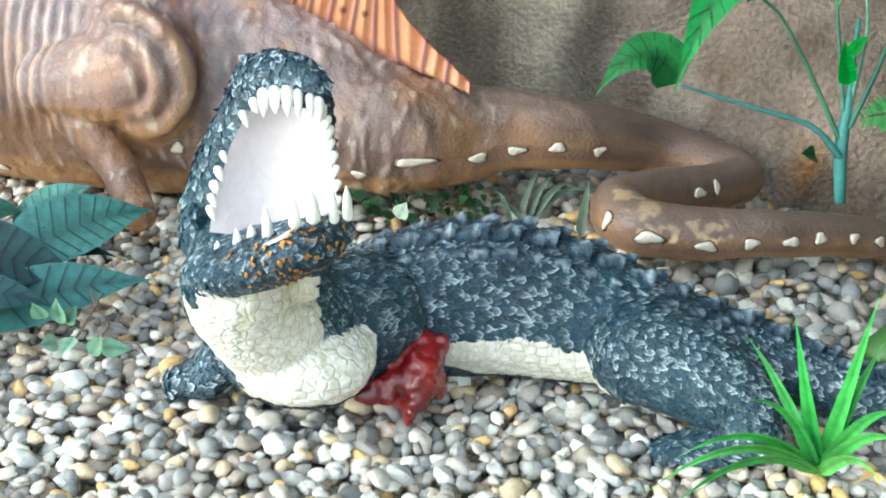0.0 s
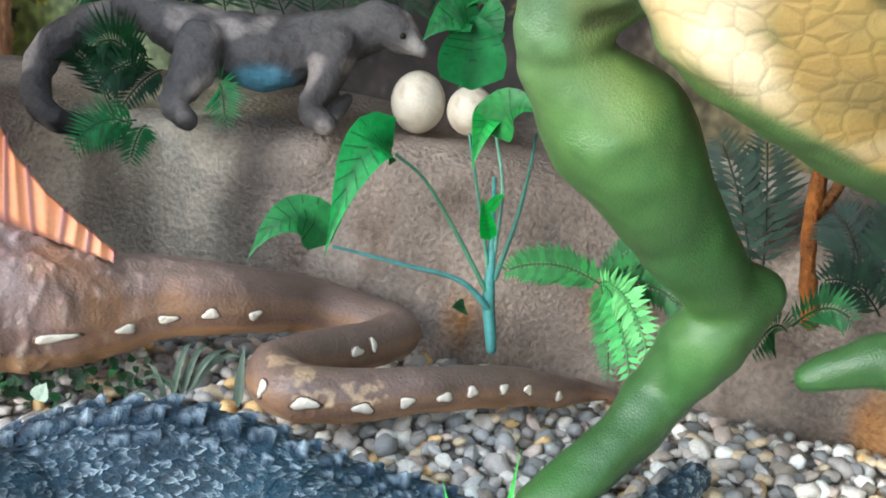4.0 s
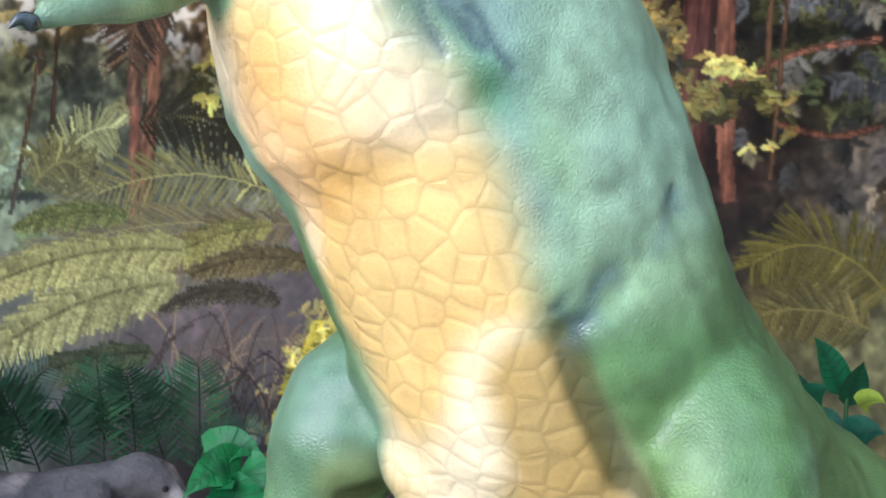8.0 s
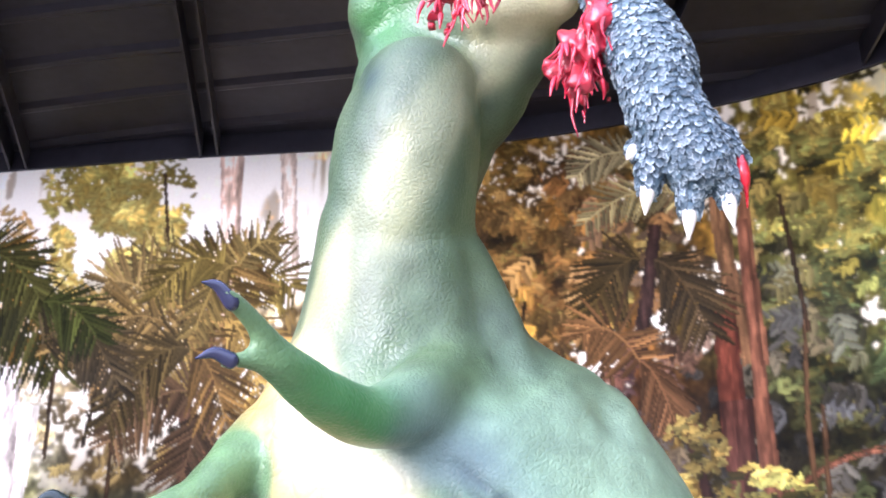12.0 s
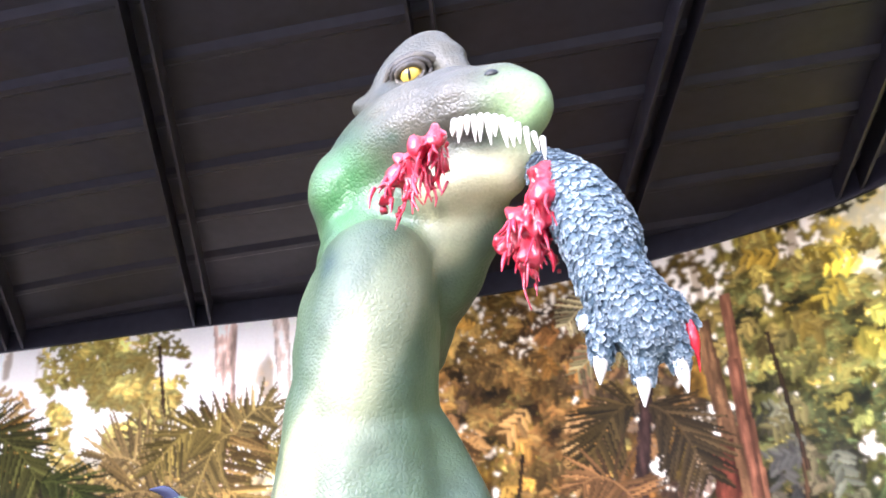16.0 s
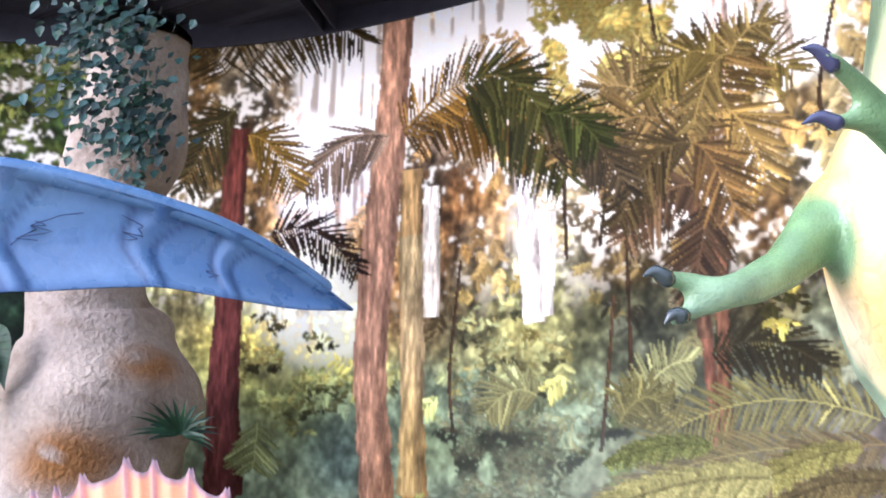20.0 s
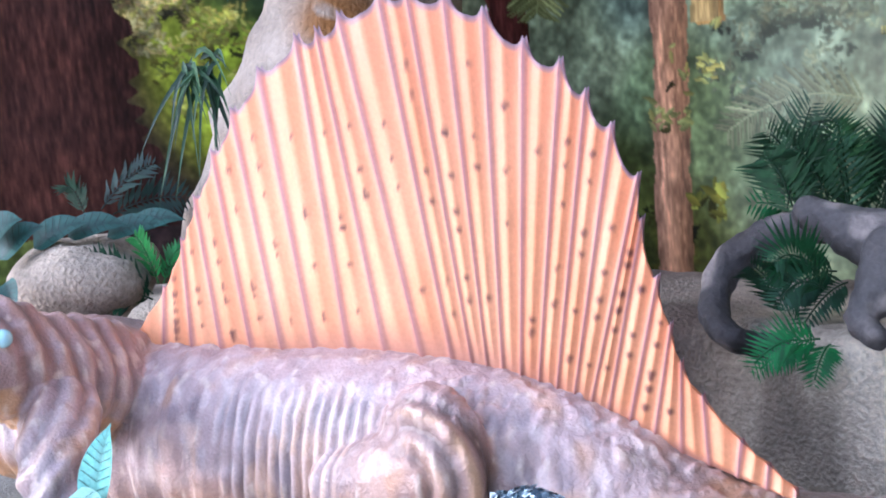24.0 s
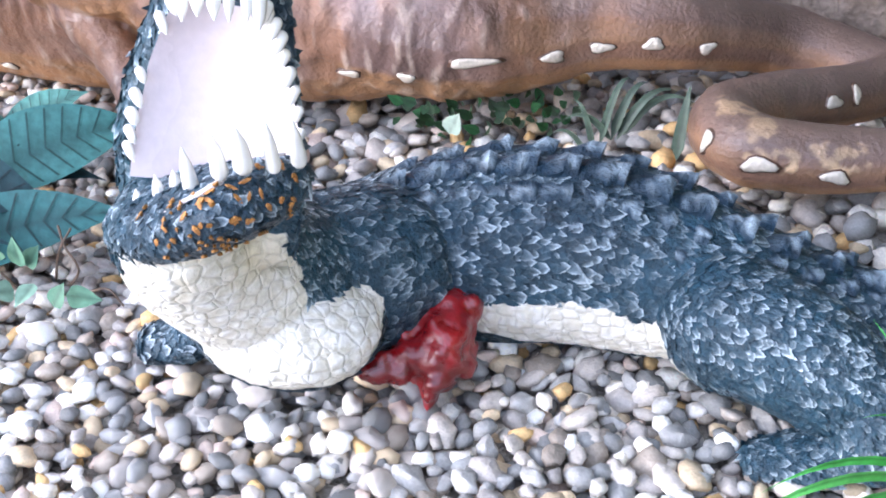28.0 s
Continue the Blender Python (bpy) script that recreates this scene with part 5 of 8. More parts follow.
dbits.append(ball((-2.190, 2.150, 0.480), (0.170, 0.105, 0.195), 22, 14))
co, no, fa = sculpt(dbits, 0.0068, 7)
ax = np.array([-0.920, -0.392])
along = (co[:, 0] + 1.7) * ax[0] + (co[:, 1] - 2.46) * ax[1]
ribs = np.sin(along * 2 * np.pi / 0.036 + 4.5 * vnoise(co * 5) + 6.0 * co[:, 2]) * ease(0.36, 0.5, along) * ease(1.25, 1.1, along) * ease(0.25, 0.4, co[:, 2]) * ease(0.67, 0.56, co[:, 2]) * (0.5 + 0.9 * vnoise(co * 13))
hip = np.linalg.norm(co - np.array((-2.150, 2.030, 0.480)), axis=1)
ribs = ribs * ease(0.17, 0.24, hip)
folds = ease(0.1, 0.2, hip) * (vnoise(co * np.array([20, 20, 6])) - 0.5 + 0.5 * (vnoise(co * np.array([50, 50, 22])) - 0.5)) * ease(0.55, 0.3, along)
neck = np.sin(along * 2 * np.pi / 0.11) * ease(1.15, 1.3, along)
co = co + no * (0.0042 * ribs * (0.4 + 1.2 * vnoise(co * 7)) + 0.012 * folds * ease(-0.3, 0.0, along) + 0.006 * neck + 0.006 * (vnoise(co * 25) - 0.5))[:, None]
throat_r = np.linalg.norm(co - np.array((-2.980, 1.300, 0.740)), axis=1) + 0.03 * (vnoise(co * 6) - 0.5)
neck_f = np.sin(throat_r * 2 * np.pi / 0.062) * ease(0.62, 0.5, throat_r) * ease(0.16, 0.24, throat_r)
co = co + no * (0.006 * neck_f)[:, None]
thigh = np.array((-2.150, 2.030, 0.480))
tv_ = co - thigh
ring = np.linalg.norm(tv_, axis=1) + 0.02 * (vnoise(co * 6) - 0.5)
above = ease(-0.06, 0.06, tv_[:, 0] * 0.92 + tv_[:, 1] * 0.39 + 0.35 * tv_[:, 2])
rings = above * (np.exp(-((ring - 0.155) / 0.018) ** 2) * 0.9 - 1.2 * np.exp(-((ring - 0.185) / 0.015) ** 2) + 0.6 * np.exp(-((ring - 0.095) / 0.013) ** 2) - 0.7 * np.exp(-((ring - 0.122) / 0.012) ** 2) - 0.6 * np.exp(-((ring - 0.066) / 0.012) ** 2))
co = co + no * (0.009 * rings)[:, None]
wr = vnoise(co * np.array([60, 60, 16])) - 0.5
co = co + no * (0.006 * wr * ease(-0.3, 0.0, along))[:, None]
hide = mixed(lin("84685c"), lin("5c463e"), vnoise(co * 8))
haunch = np.clip(near_seg(co, (-2.170, 2.050, 0.450), (-2.370, 1.990, 0.390), 0.15) + 0.45 * ease(0.0, -0.15, along) + ease(0.25, 0.12, co[:, 2]), 0, 1)
hide = mixed(hide, mixed(lin("8c5c38"), lin("543620"), vnoise(co * 8 + 40)), haunch * 0.7)
hide = mixed(hide, lin("a8713c"), ease(0.5, 0.75, vnoise(co * np.array([9, 9, 6]) + 3)) * 0.4 * ease(0.75, 0.5, co[:, 2]))
hide = mixed(hide, lin("9c8278"), ease(0.45, 0.8, vnoise(co * np.array([7, 7, 9]) + 23)) * 0.35)
flank_d = (0.35 + 0.65 * ease(0.16, 0.28, hip)) * ease(-0.05, 0.25, along) * ease(0.3, 0.42, co[:, 2])
hide = mixed(hide, lin("b49c9c"), flank_d * 0.5)
hide = mixed(hide, lin("e0d2cc"), flank_d * ease(0.52, 0.74, vnoise(co * np.array([34, 34, 14]) + 51)) * 0.22)
hide = mixed(hide, lin("4c4a5a"), flank_d * ease(0.56, 0.78, vnoise(co * np.array([20, 20, 9]) + 77)) * 0.38)
hide = mixed(hide, lin("c08a50"), flank_d * ease(0.6, 0.8, vnoise(co * np.array([17, 17, 10]) + 91)) * 0.4)
# Ribs and haunch rings: highlights painted on the crests, shade in the grooves.
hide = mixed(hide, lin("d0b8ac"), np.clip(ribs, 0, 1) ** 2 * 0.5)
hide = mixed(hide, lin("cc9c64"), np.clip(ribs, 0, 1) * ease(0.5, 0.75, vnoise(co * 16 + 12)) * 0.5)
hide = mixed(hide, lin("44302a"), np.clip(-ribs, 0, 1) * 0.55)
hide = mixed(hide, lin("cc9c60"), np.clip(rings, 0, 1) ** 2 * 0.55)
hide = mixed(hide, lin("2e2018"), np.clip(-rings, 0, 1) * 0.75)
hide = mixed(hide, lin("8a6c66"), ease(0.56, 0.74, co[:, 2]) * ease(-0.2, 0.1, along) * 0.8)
# Neck folds: hollows painted dark and crests pale, as light and shade.
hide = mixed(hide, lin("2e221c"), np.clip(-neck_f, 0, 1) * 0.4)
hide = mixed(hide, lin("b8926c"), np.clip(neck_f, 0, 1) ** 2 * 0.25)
hide = mixed(hide, lin("b4844c"), ease(0.25, 0.7, -no[:, 2]) * 0.75)
band = ease(-0.05, -0.2, along)
hide = mixed(hide, lin("8a6844"), band * np.exp(-((no[:, 2] - 0.05) / 0.28) ** 2) * 0.6)
hide = mixed(hide, lin("7c685c"), band * ease(0.4, 0.8, no[:, 2]) * 0.7)
# Folds and wrinkles get painted highlights and shade too.
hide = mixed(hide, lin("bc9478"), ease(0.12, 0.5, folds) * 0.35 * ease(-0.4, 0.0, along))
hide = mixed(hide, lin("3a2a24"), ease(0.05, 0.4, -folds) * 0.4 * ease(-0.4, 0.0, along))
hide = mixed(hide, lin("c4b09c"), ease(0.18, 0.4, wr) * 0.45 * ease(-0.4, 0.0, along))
knob = ease(0.60, 0.75, vnoise(co * np.array([60, 60, 20]) + 7)) * np.exp(-((co[:, 2] - 0.62 + 0.16 * ease(0.3, -0.1, along)) / 0.07) ** 2) * ease(0.9, 0.6, along)
co = co + no * (0.006 * knob)[:, None]
hide = mixed(hide, lin("b0908a"), knob * 0.45)
tail_gold = np.maximum(near_seg(co, (-1.105, 2.558, 0.303), (-0.992, 2.471, 0.271), 0.054), near_seg(co, (-0.960, 2.488, 0.259), (-0.878, 2.546, 0.271), 0.044))
hide = mixed(hide, lin("d8b484"), ease(0.46, 0.6, tail_gold * (0.1 + vnoise(co * 70))))
hide = mixed(hide, lin("5c4c44"), ease(-0.35, -0.6, along) * ease(0.0, 0.5, no[:, 2]) * 0.6)
hide = mixed(hide, np.repeat(hide.mean(1, keepdims=True), 3, 1), np.full(len(co), 0.14)) * 1.22
dim = Cast()
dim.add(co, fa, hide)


def blotch(q, rx, rz, towards):
    """A raised cream blotch with a dark rim, laid on the hide."""
    k = np.argmin(np.linalg.norm(co - q, axis=1))
    near = np.where(np.linalg.norm(co - co[k], axis=1) < 0.02)[0]
    nrm = no[near].mean(0)
    nrm /= np.linalg.norm(nrm)
    a = np.cross(nrm, (0, 0, 1))
    a /= np.linalg.norm(a)
    b = np.cross(a, nrm)
    th = np.arange(14) * 2 * np.pi / 14
    wob = 1 + 0.2 * np.sin(th * 3 + q[0] * 40) + 0.12 * np.sin(th * 2 + q[1] * 60)
    for sc, up, col in ((1.16, 0.001, "5a4030"), (1.0, 0.003, "e0d6c4")):
        ring = co[k] + nrm * up + np.outer(np.cos(th) * rx * sc * wob, a) + np.outer(np.sin(th) * rz * sc * wob, b)
        ring = np.vstack([ring, ring * 0.55 + (co[k] + nrm * up) * 0.45 + nrm * 0.002, ring - nrm * 0.012])
        dim.add(ring, [(j, (j + 1) % 14, 14 + (j + 1) % 14, 14 + j) for j in range(14)] + [tuple(range(14, 28))] + [(28 + j, 28 + (j + 1) % 14, (j + 1) % 14, j) for j in range(14)], lin(col))


def spot(q, rx=0.022, rz=0.012):
    blotch(np.array(q), rx, rz, 0)


spot((-3.049, 1.852, 0.147)); spot((-3.119, 1.802, 0.202)); spot((-2.921, 1.912, 0.136)); spot((-2.825, 1.991, 0.104)); spot((-2.616, 2.014, 0.147), 0.018)
spot((-2.119, 2.165, 0.276), 0.012); spot((-1.850, 2.338, 0.222)); spot((-1.737, 2.398, 0.238), 0.02); spot((-1.606, 2.446, 0.271), 0.045); spot((-1.526, 2.590, 0.271), 0.026)
spot((-1.443, 2.645, 0.277)); spot((-1.342, 2.693, 0.282)); spot((-1.263, 2.781, 0.265), 0.018); spot((-1.013, 2.824, 0.225), 0.02); spot((-0.994, 2.887, 0.226), 0.01, 0.018)
spot((-1.118, 2.469, 0.261), 0.012, 0.02); spot((-1.000, 2.453, 0.249), 0.028, 0.014); spot((-0.890, 2.519, 0.237)); spot((-0.810, 2.578, 0.241), 0.018); spot((-0.740, 2.641, 0.242), 0.018)
spot((-0.693, 2.698, 0.242), 0.016); spot((-0.644, 2.770, 0.234), 0.012); spot((-0.599, 2.828, 0.217), 0.012); spot((-0.544, 2.914, 0.175), 0.012); spot((-0.476, 3.081, 0.097), 0.02, 0.007)
spot((-2.124, 2.165, 0.269), 0.016, 0.014); spot((-2.075, 2.199, 0.251), 0.012)
# the sail: ribs with skin stretched between, spiked rim
rim = curve([(-3.223, 1.925, 0.703), (-3.109, 1.973, 0.843), (-3.037, 2.004, 0.976), (-2.984, 2.027, 1.090), (-2.915, 2.056, 1.207), (-2.845, 2.086, 1.312), (-2.755, 2.124, 1.406), (-2.644, 2.172, 1.479), (-2.588, 2.196, 1.491), (-2.526, 2.222, 1.521), (-2.420, 2.267, 1.563), (-2.351, 2.297, 1.560), (-2.261, 2.335, 1.539), (-2.172, 2.373, 1.495), (-2.086, 2.410, 1.420), (-2.009, 2.443, 1.370), (-1.958, 2.465, 1.301), (-1.908, 2.486, 1.225), (-1.858, 2.507, 1.114), (-1.854, 2.509, 1.022), (-1.829, 2.520, 0.893), (-1.806, 2.529, 0.791), (-1.790, 2.536, 0.708), (-1.750, 2.553, 0.635), (-1.675, 2.585, 0.541), (-1.625, 2.606, 0.492), (-1.575, 2.628, 0.440)], 12)
foot = curve([(-3.222, 1.925, 0.679), (-2.912, 2.058, 0.686), (-2.612, 2.186, 0.7), (-2.313, 2.313, 0.714), (-2.178, 2.371, 0.68), (-2.050, 2.425, 0.634), (-1.927, 2.478, 0.597), (-1.754, 2.552, 0.528), (-1.575, 2.628, 0.460)], 12)
nr = len(rim)
fi = np.linspace(0, 1, nr) ** 1.0
foot[:, 2] -= 0.045
foot = np.stack([np.interp(fi, np.linspace(0, 1, len(foot)), foot[:, k]) for k in range(3)], 1)
across = np.array([ax[1], -ax[0], 0.0])
ray_no = np.arange(nr) / 12.0
peak = np.abs(((ray_no + 0.5) % 1) - 0.5) * 2
ln_s = np.linalg.norm(rim - foot, axis=1)
rows_s = 64
for sgn in (1, -1):
    sv, sc = [], []
    for r in range(rows_s + 1):
        t = r / rows_s
        q = foot + (rim - foot) * t
        bow = 0.011 * (peak ** 2) * ease(0.0, 0.15, t)
        tipcut = -0.042 * (1 - (1 - peak) ** 3) * ease(0.9, 1.0, t)
        q = q + (rim - foot) / ln_s[:, None] * tipcut[:, None]
        off = sgn * (0.010 * (1 - t) + 0.0035 + 0.008 * np.exp(-(peak / 0.16) ** 2)) - bow
        q = q + across * off[:, None] + np.array([0, 0, 1]) * 0
        c = mixed(lin("cc8458"), lin("e2ac84"), 0.6 * vnoise(q * np.array([18, 18, 5])))
        c = mixed(c, lin("dc7c50"), ease(0.4, 1.0, t) * 0.5 * np.ones(nr))
        c = mixed(c, lin("8a6068"), np.exp(-(peak / 0.2) ** 2) * 0.85)
        c = mixed(c, lin("7a6670"), ease(0.965, 1.0, t) * np.ones(nr))
        c = mixed(c, lin("8a5c50"), ease(0.16, 0.0, t) * 0.8 * np.ones(nr))
        sv.append(q)
        sc.append(c)
    sv, sc = np.vstack(sv), np.vstack(sc)
    dots = np.random.RandomState(21)
    for _ in range(120):
        k = dots.randint(12, int(nr * 0.82)) // 12 * 12 + 6
        t = dots.uniform(0.12, 0.85)
        p = foot[k] + (rim[k] - foot[k]) * t
        sc = mixed(sc, lin("5a3430"), 0.9 * np.exp(-(np.linalg.norm((sv - p) - np.outer((sv - p) @ across, across), axis=1) / dots.uniform(0.006, 0.010)) ** 4))
    q = [(r * nr + j, r * nr + j + 1, (r + 1) * nr + j + 1, (r + 1) * nr + j) for r in range(rows_s) for j in range(nr - 1)]
    dim.add(sv, q if sgn < 0 else [f[::-1] for f in q], sc, 2)
er = np.array((-2.888, 1.462, 0.821))
v, f = ball(er, 0.022)
dim.add(v, f, lin("9cc4c8"), 1)
# Shrunk about a point beside the camera, so it keeps its look from there.
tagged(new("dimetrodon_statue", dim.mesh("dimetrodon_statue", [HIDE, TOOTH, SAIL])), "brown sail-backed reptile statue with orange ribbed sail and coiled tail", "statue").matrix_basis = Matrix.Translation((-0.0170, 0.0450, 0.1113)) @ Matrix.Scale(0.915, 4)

# ---- tall green predator statue ----
TORSO = [(0.175, 2.442, 1.131, 0.185), (-0.026, 2.239, 1.242, 0.257), (-0.133, 2.086, 1.354, 0.26), (-0.206, 2.018, 1.518, 0.265), (-0.29, 1.964, 1.708, 0.266), (-0.325, 1.931, 1.725, 0.26), (-0.373, 1.879, 1.872, 0.226), (-0.382, 1.831, 1.979, 0.149), (-0.388, 1.789, 2.079, 0.109), (-0.38, 1.775, 2.108, 0.096), (-0.364, 1.757, 2.203, 0.094), (-0.353, 1.746, 2.271, 0.082)]
tbits = [tube([(*n[:3], n[3], n[3] * 0.95) for n in TORSO], 24, 6, (0, -1, 0.01))]
tbits.append(tube([(-0.282, 2.005, 1.230, 0.082), (-0.199, 2.066, 1.163, 0.117), (0.008, 2.245, 1.073, 0.148), (0.209, 2.469, 1.015, 0.169)], 16, 5))
tbits.append(tube([(0.151, 2.499, 1.158, 0.189), (0.351, 2.603, 1.044, 0.161), (0.542, 2.685, 0.904, 0.132), (0.686, 2.632, 0.689, 0.105), (0.571, 2.451, 0.552, 0.077), (0.222, 2.423, 0.593, 0.065), (0.071, 2.395, 0.609, 0.049), (-0.034, 2.382, 0.561, 0.031)], 16, 6))
# near leg
tbits.append(tube([(-0, 2.104, 1.335, 0.15), (0.065, 1.972, 1.247, 0.127), (0.099, 1.931, 1.131, 0.097), (0.129, 1.962, 1.013, 0.079), (0.196, 2.033, 0.866, 0.065)], 18, 6))
tbits.append(tube([(0.196, 2.033, 0.866, 0.061), (0.173, 1.992, 0.752, 0.05), (0.14, 1.934, 0.665, 0.056, 0.036)], 14, 5))
tbits.append(tube([(0.140, 1.934, 0.665, 0.052), (0.165, 1.985, 0.450, 0.050), (0.130, 1.900, 0.270, 0.050), (0.080, 1.800, 0.215, 0.065, 0.038), (0.030, 1.710, 0.195, 0.035, 0.022)], 12, 5))
# far leg
tbits.append(tube([(-0.357, 2.220, 1.319, 0.129), (-0.435, 2.140, 1.228, 0.116), (-0.479, 2.119, 1.132, 0.076)], 16, 5))
tbits.append(tube([(-0.477, 2.132, 1.080, 0.063), (-0.393, 2.193, 0.986, 0.111), (-0.311, 2.275, 0.852, 0.092), (-0.211, 2.382, 0.7, 0.071), (-0.14, 2.428, 0.679, 0.053)], 16, 6))
tbits.append(tube([(-0.14, 2.436, 0.671, 0.051), (-0.206, 2.405, 0.595, 0.074), (-0.277, 2.427, 0.471, 0.067), (-0.322, 2.366, 0.394, 0.055), (-0.402, 2.275, 0.322, 0.058, 0.037), (-0.463, 2.221, 0.285, 0.035, 0.023)], 14, 5))
# head
tbits.append(tube([(-0.384, 1.826, 2.449, 0.08, 0.093), (-0.3, 1.753, 2.481, 0.081, 0.085), (-0.208, 1.703, 2.474, 0.072, 0.069), (-0.144, 1.676, 2.458, 0.055, 0.058), (-0.119, 1.671, 2.436, 0.036, 0.05)], 18, 6, (0, 0, 1)))
tbits.append(tube([(-0.389, 1.830, 2.403, 0.075, 0.067), (-0.289, 1.769, 2.389, 0.063, 0.052), (-0.2, 1.726, 2.372, 0.053, 0.04), (-0.154, 1.705, 2.361, 0.033, 0.025)], 16, 6))
tbits.append(tube([(-0.3, 1.751, 2.585, 0.03), (-0.254, 1.741, 2.611, 0.035, 0.029), (-0.219, 1.730, 2.570, 0.025)], 12, 5))
tbits.append(tube([(-0.330, 1.758, 2.585, 0.028), (-0.297, 1.752, 2.618, 0.033), (-0.262, 1.744, 2.628, 0.034), (-0.226, 1.736, 2.600, 0.028)], 12, 5))
tbits.append(tube([(-0.315, 1.746, 2.553, 0.033), (-0.379, 1.786, 2.578, 0.021)], 10, 4))
tbits.append(ball((-0.415, 1.799, 2.437), (0.049, 0.07, 0.064)))
tbits.append(tube([(-0.307, 1.806, 2.321, 0.075), (-0.249, 1.801, 2.311, 0.055), (-0.241, 1.815, 2.290, 0.03)], 14, 5))
tbits.append(tube([(-0.355, 1.833, 2.334, 0.106), (-0.372, 1.865, 2.243, 0.101)], 16, 5))
tbits.append(tube([(-0.202, 1.770, 2.340, 0.04), (-0.251, 1.793, 2.325, 0.061), (-0.305, 1.831, 2.298, 0.076)], 14, 5))
tbits.append(tube([(-0.254, 1.729, 2.424, 0.049), (-0.196, 1.714, 2.410, 0.045), (-0.136, 1.696, 2.388, 0.03)], 14, 5))
# arms
tbits.append(tube([(-0.299, 1.769, 1.897, 0.058), (-0.328, 1.684, 1.843, 0.046), (-0.359, 1.592, 1.804, 0.034), (-0.384, 1.519, 1.809, 0.029), (-0.406, 1.440, 1.825, 0.023)], 14, 5))
tbits.append(tube([(-0.403, 1.440, 1.828, 0.02), (-0.415, 1.407, 1.848, 0.013), (-0.428, 1.385, 1.862, 0.013), (-0.435, 1.368, 1.869, 0.01)], 10, 4))
tbits.append(tube([(-0.404, 1.443, 1.821, 0.019), (-0.424, 1.415, 1.817, 0.012), (-0.442, 1.398, 1.813, 0.011)], 10, 4))
tbits.append(tube([(-0.548, 1.825, 1.841, 0.051), (-0.573, 1.743, 1.780, 0.036), (-0.594, 1.698, 1.741, 0.028), (-0.625, 1.623, 1.709, 0.022), (-0.644, 1.603, 1.703, 0.024)], 12, 5))
tbits.append(tube([(-0.639, 1.604, 1.712, 0.016), (-0.663, 1.579, 1.718, 0.013), (-0.681, 1.557, 1.720, 0.011)], 10, 4))
tbits.append(tube([(-0.639, 1.607, 1.695, 0.015), (-0.66, 1.587, 1.681, 0.012), (-0.67, 1.571, 1.674, 0.011)], 10, 4))
co, no, fa = sculpt(tbits, 0.0058, 34)

green = mixed(lin("62864e"), lin("405e32"), vnoise(co * 5))
green = mixed(green, lin("94ac84"), ease(0.5, 0.75, vnoise(co * 3.3 + 4)) * 0.5)
green = mixed(green, lin("7c9490"), ease(0.6, 0.8, vnoise(co * 3.9 + 17)) * 0.45 * ease(1.0, 1.5, co[:, 2]))
green = mixed(green, lin("7c8c34"), ease(0.4, 0.75, vnoise(co * 4.7 + 31)) * 0.35 * ease(1.5, 1.1, co[:, 2]))
green = mixed(green, mixed(lin("5e6c50"), lin("404e3a"), vnoise(co * np.array([9, 9, 3]) + 2)), ease(1.75, 2.05, co[:, 2]) * 0.9)
green = mixed(green, np.repeat(green.mean(1, keepdims=True), 3, 1), np.full(len(co), 0.1))
# Pale mint patches paint the lit area of the upper torso.
green = mixed(green, mixed(lin("a8c0ac"), lin("90aca4"), vnoise(co * 6 + 70)), ease(0.4, 0.7, vnoise(co * 5 + 61)) * 0.32 * ease(1.4, 1.6, co[:, 2]) * ease(1.95, 1.8, co[:, 2]))
fleck = vnoise(co * 60)
green = green * (0.62 + 0.42 * fleck + 0.34 * vnoise(co * 24 + 50))[:, None]
blue_s = near_seg(co, (-0.314, 1.684, 1.734), (-0.123, 1.780, 1.557), 0.055) + near_seg(co, (-0.319, 1.647, 1.792), (-0.23, 1.705, 1.704), 0.06)
green = mixed(green, lin("788e88"), np.clip(blue_s, 0, 1) * 0.85 * ease(0.3, 0.7, vnoise(co * 10 + 80)))
leaf_s = near_seg(co, (-0.276, 1.705, 1.656), (-0.236, 1.721, 1.648), 0.045) + near_seg(co, (-0.374, 1.485, 1.799), (-0.347, 1.558, 1.783), 0.06)
green = mixed(green, lin("2c7c3c"), np.clip(leaf_s, 0, 1) * 0.7)
yel = np.zeros(len(co))
for a, b, r in (((-0.513, 1.744, 1.873), (-0.437, 1.710, 1.688), 0.075), ((-0.437, 1.710, 1.688), (-0.363, 1.726, 1.595), 0.10), ((-0.363, 1.726, 1.595), (-0.296, 1.787, 1.459), 0.115), ((-0.296, 1.787, 1.459), (-0.248, 1.836, 1.320), 0.11), ((-0.231, 1.850, 1.284), (-0.261, 1.914, 1.213), 0.10), ((-0.238, 1.939, 1.162), (0.004, 2.071, 1.044), 0.05), ((-0.160, 1.830, 1.330), (-0.102, 1.897, 1.198), 0.07), ((-0.120, 1.900, 1.190), (-0.040, 2.010, 1.083), 0.06)):
    yel = np.maximum(yel, near_seg(co, a, b, r) ** 0.7)
for a, b, r in (((-0.519, 1.740, 1.772), (-0.455, 1.759, 1.597), 0.07), ((-0.455, 1.759, 1.597), (-0.352, 1.840, 1.411), 0.07), ((-0.592, 1.784, 1.858), (-0.551, 1.803, 1.704), 0.06)):
    yel = np.maximum(yel, near_seg(co, a, b, r) ** 0.7)
throat = np.maximum.reduce([near_seg(co, (-0.241, 1.700, 2.349), (-0.14, 1.691, 2.354), 0.06), near_seg(co, (-0.338, 1.673, 2.166), (-0.268, 1.744, 2.283), 0.05) * 0.5])
onfront = ease(-0.35, 0.1, -(no @ np.array([0.6, 0.8, 0.0])))
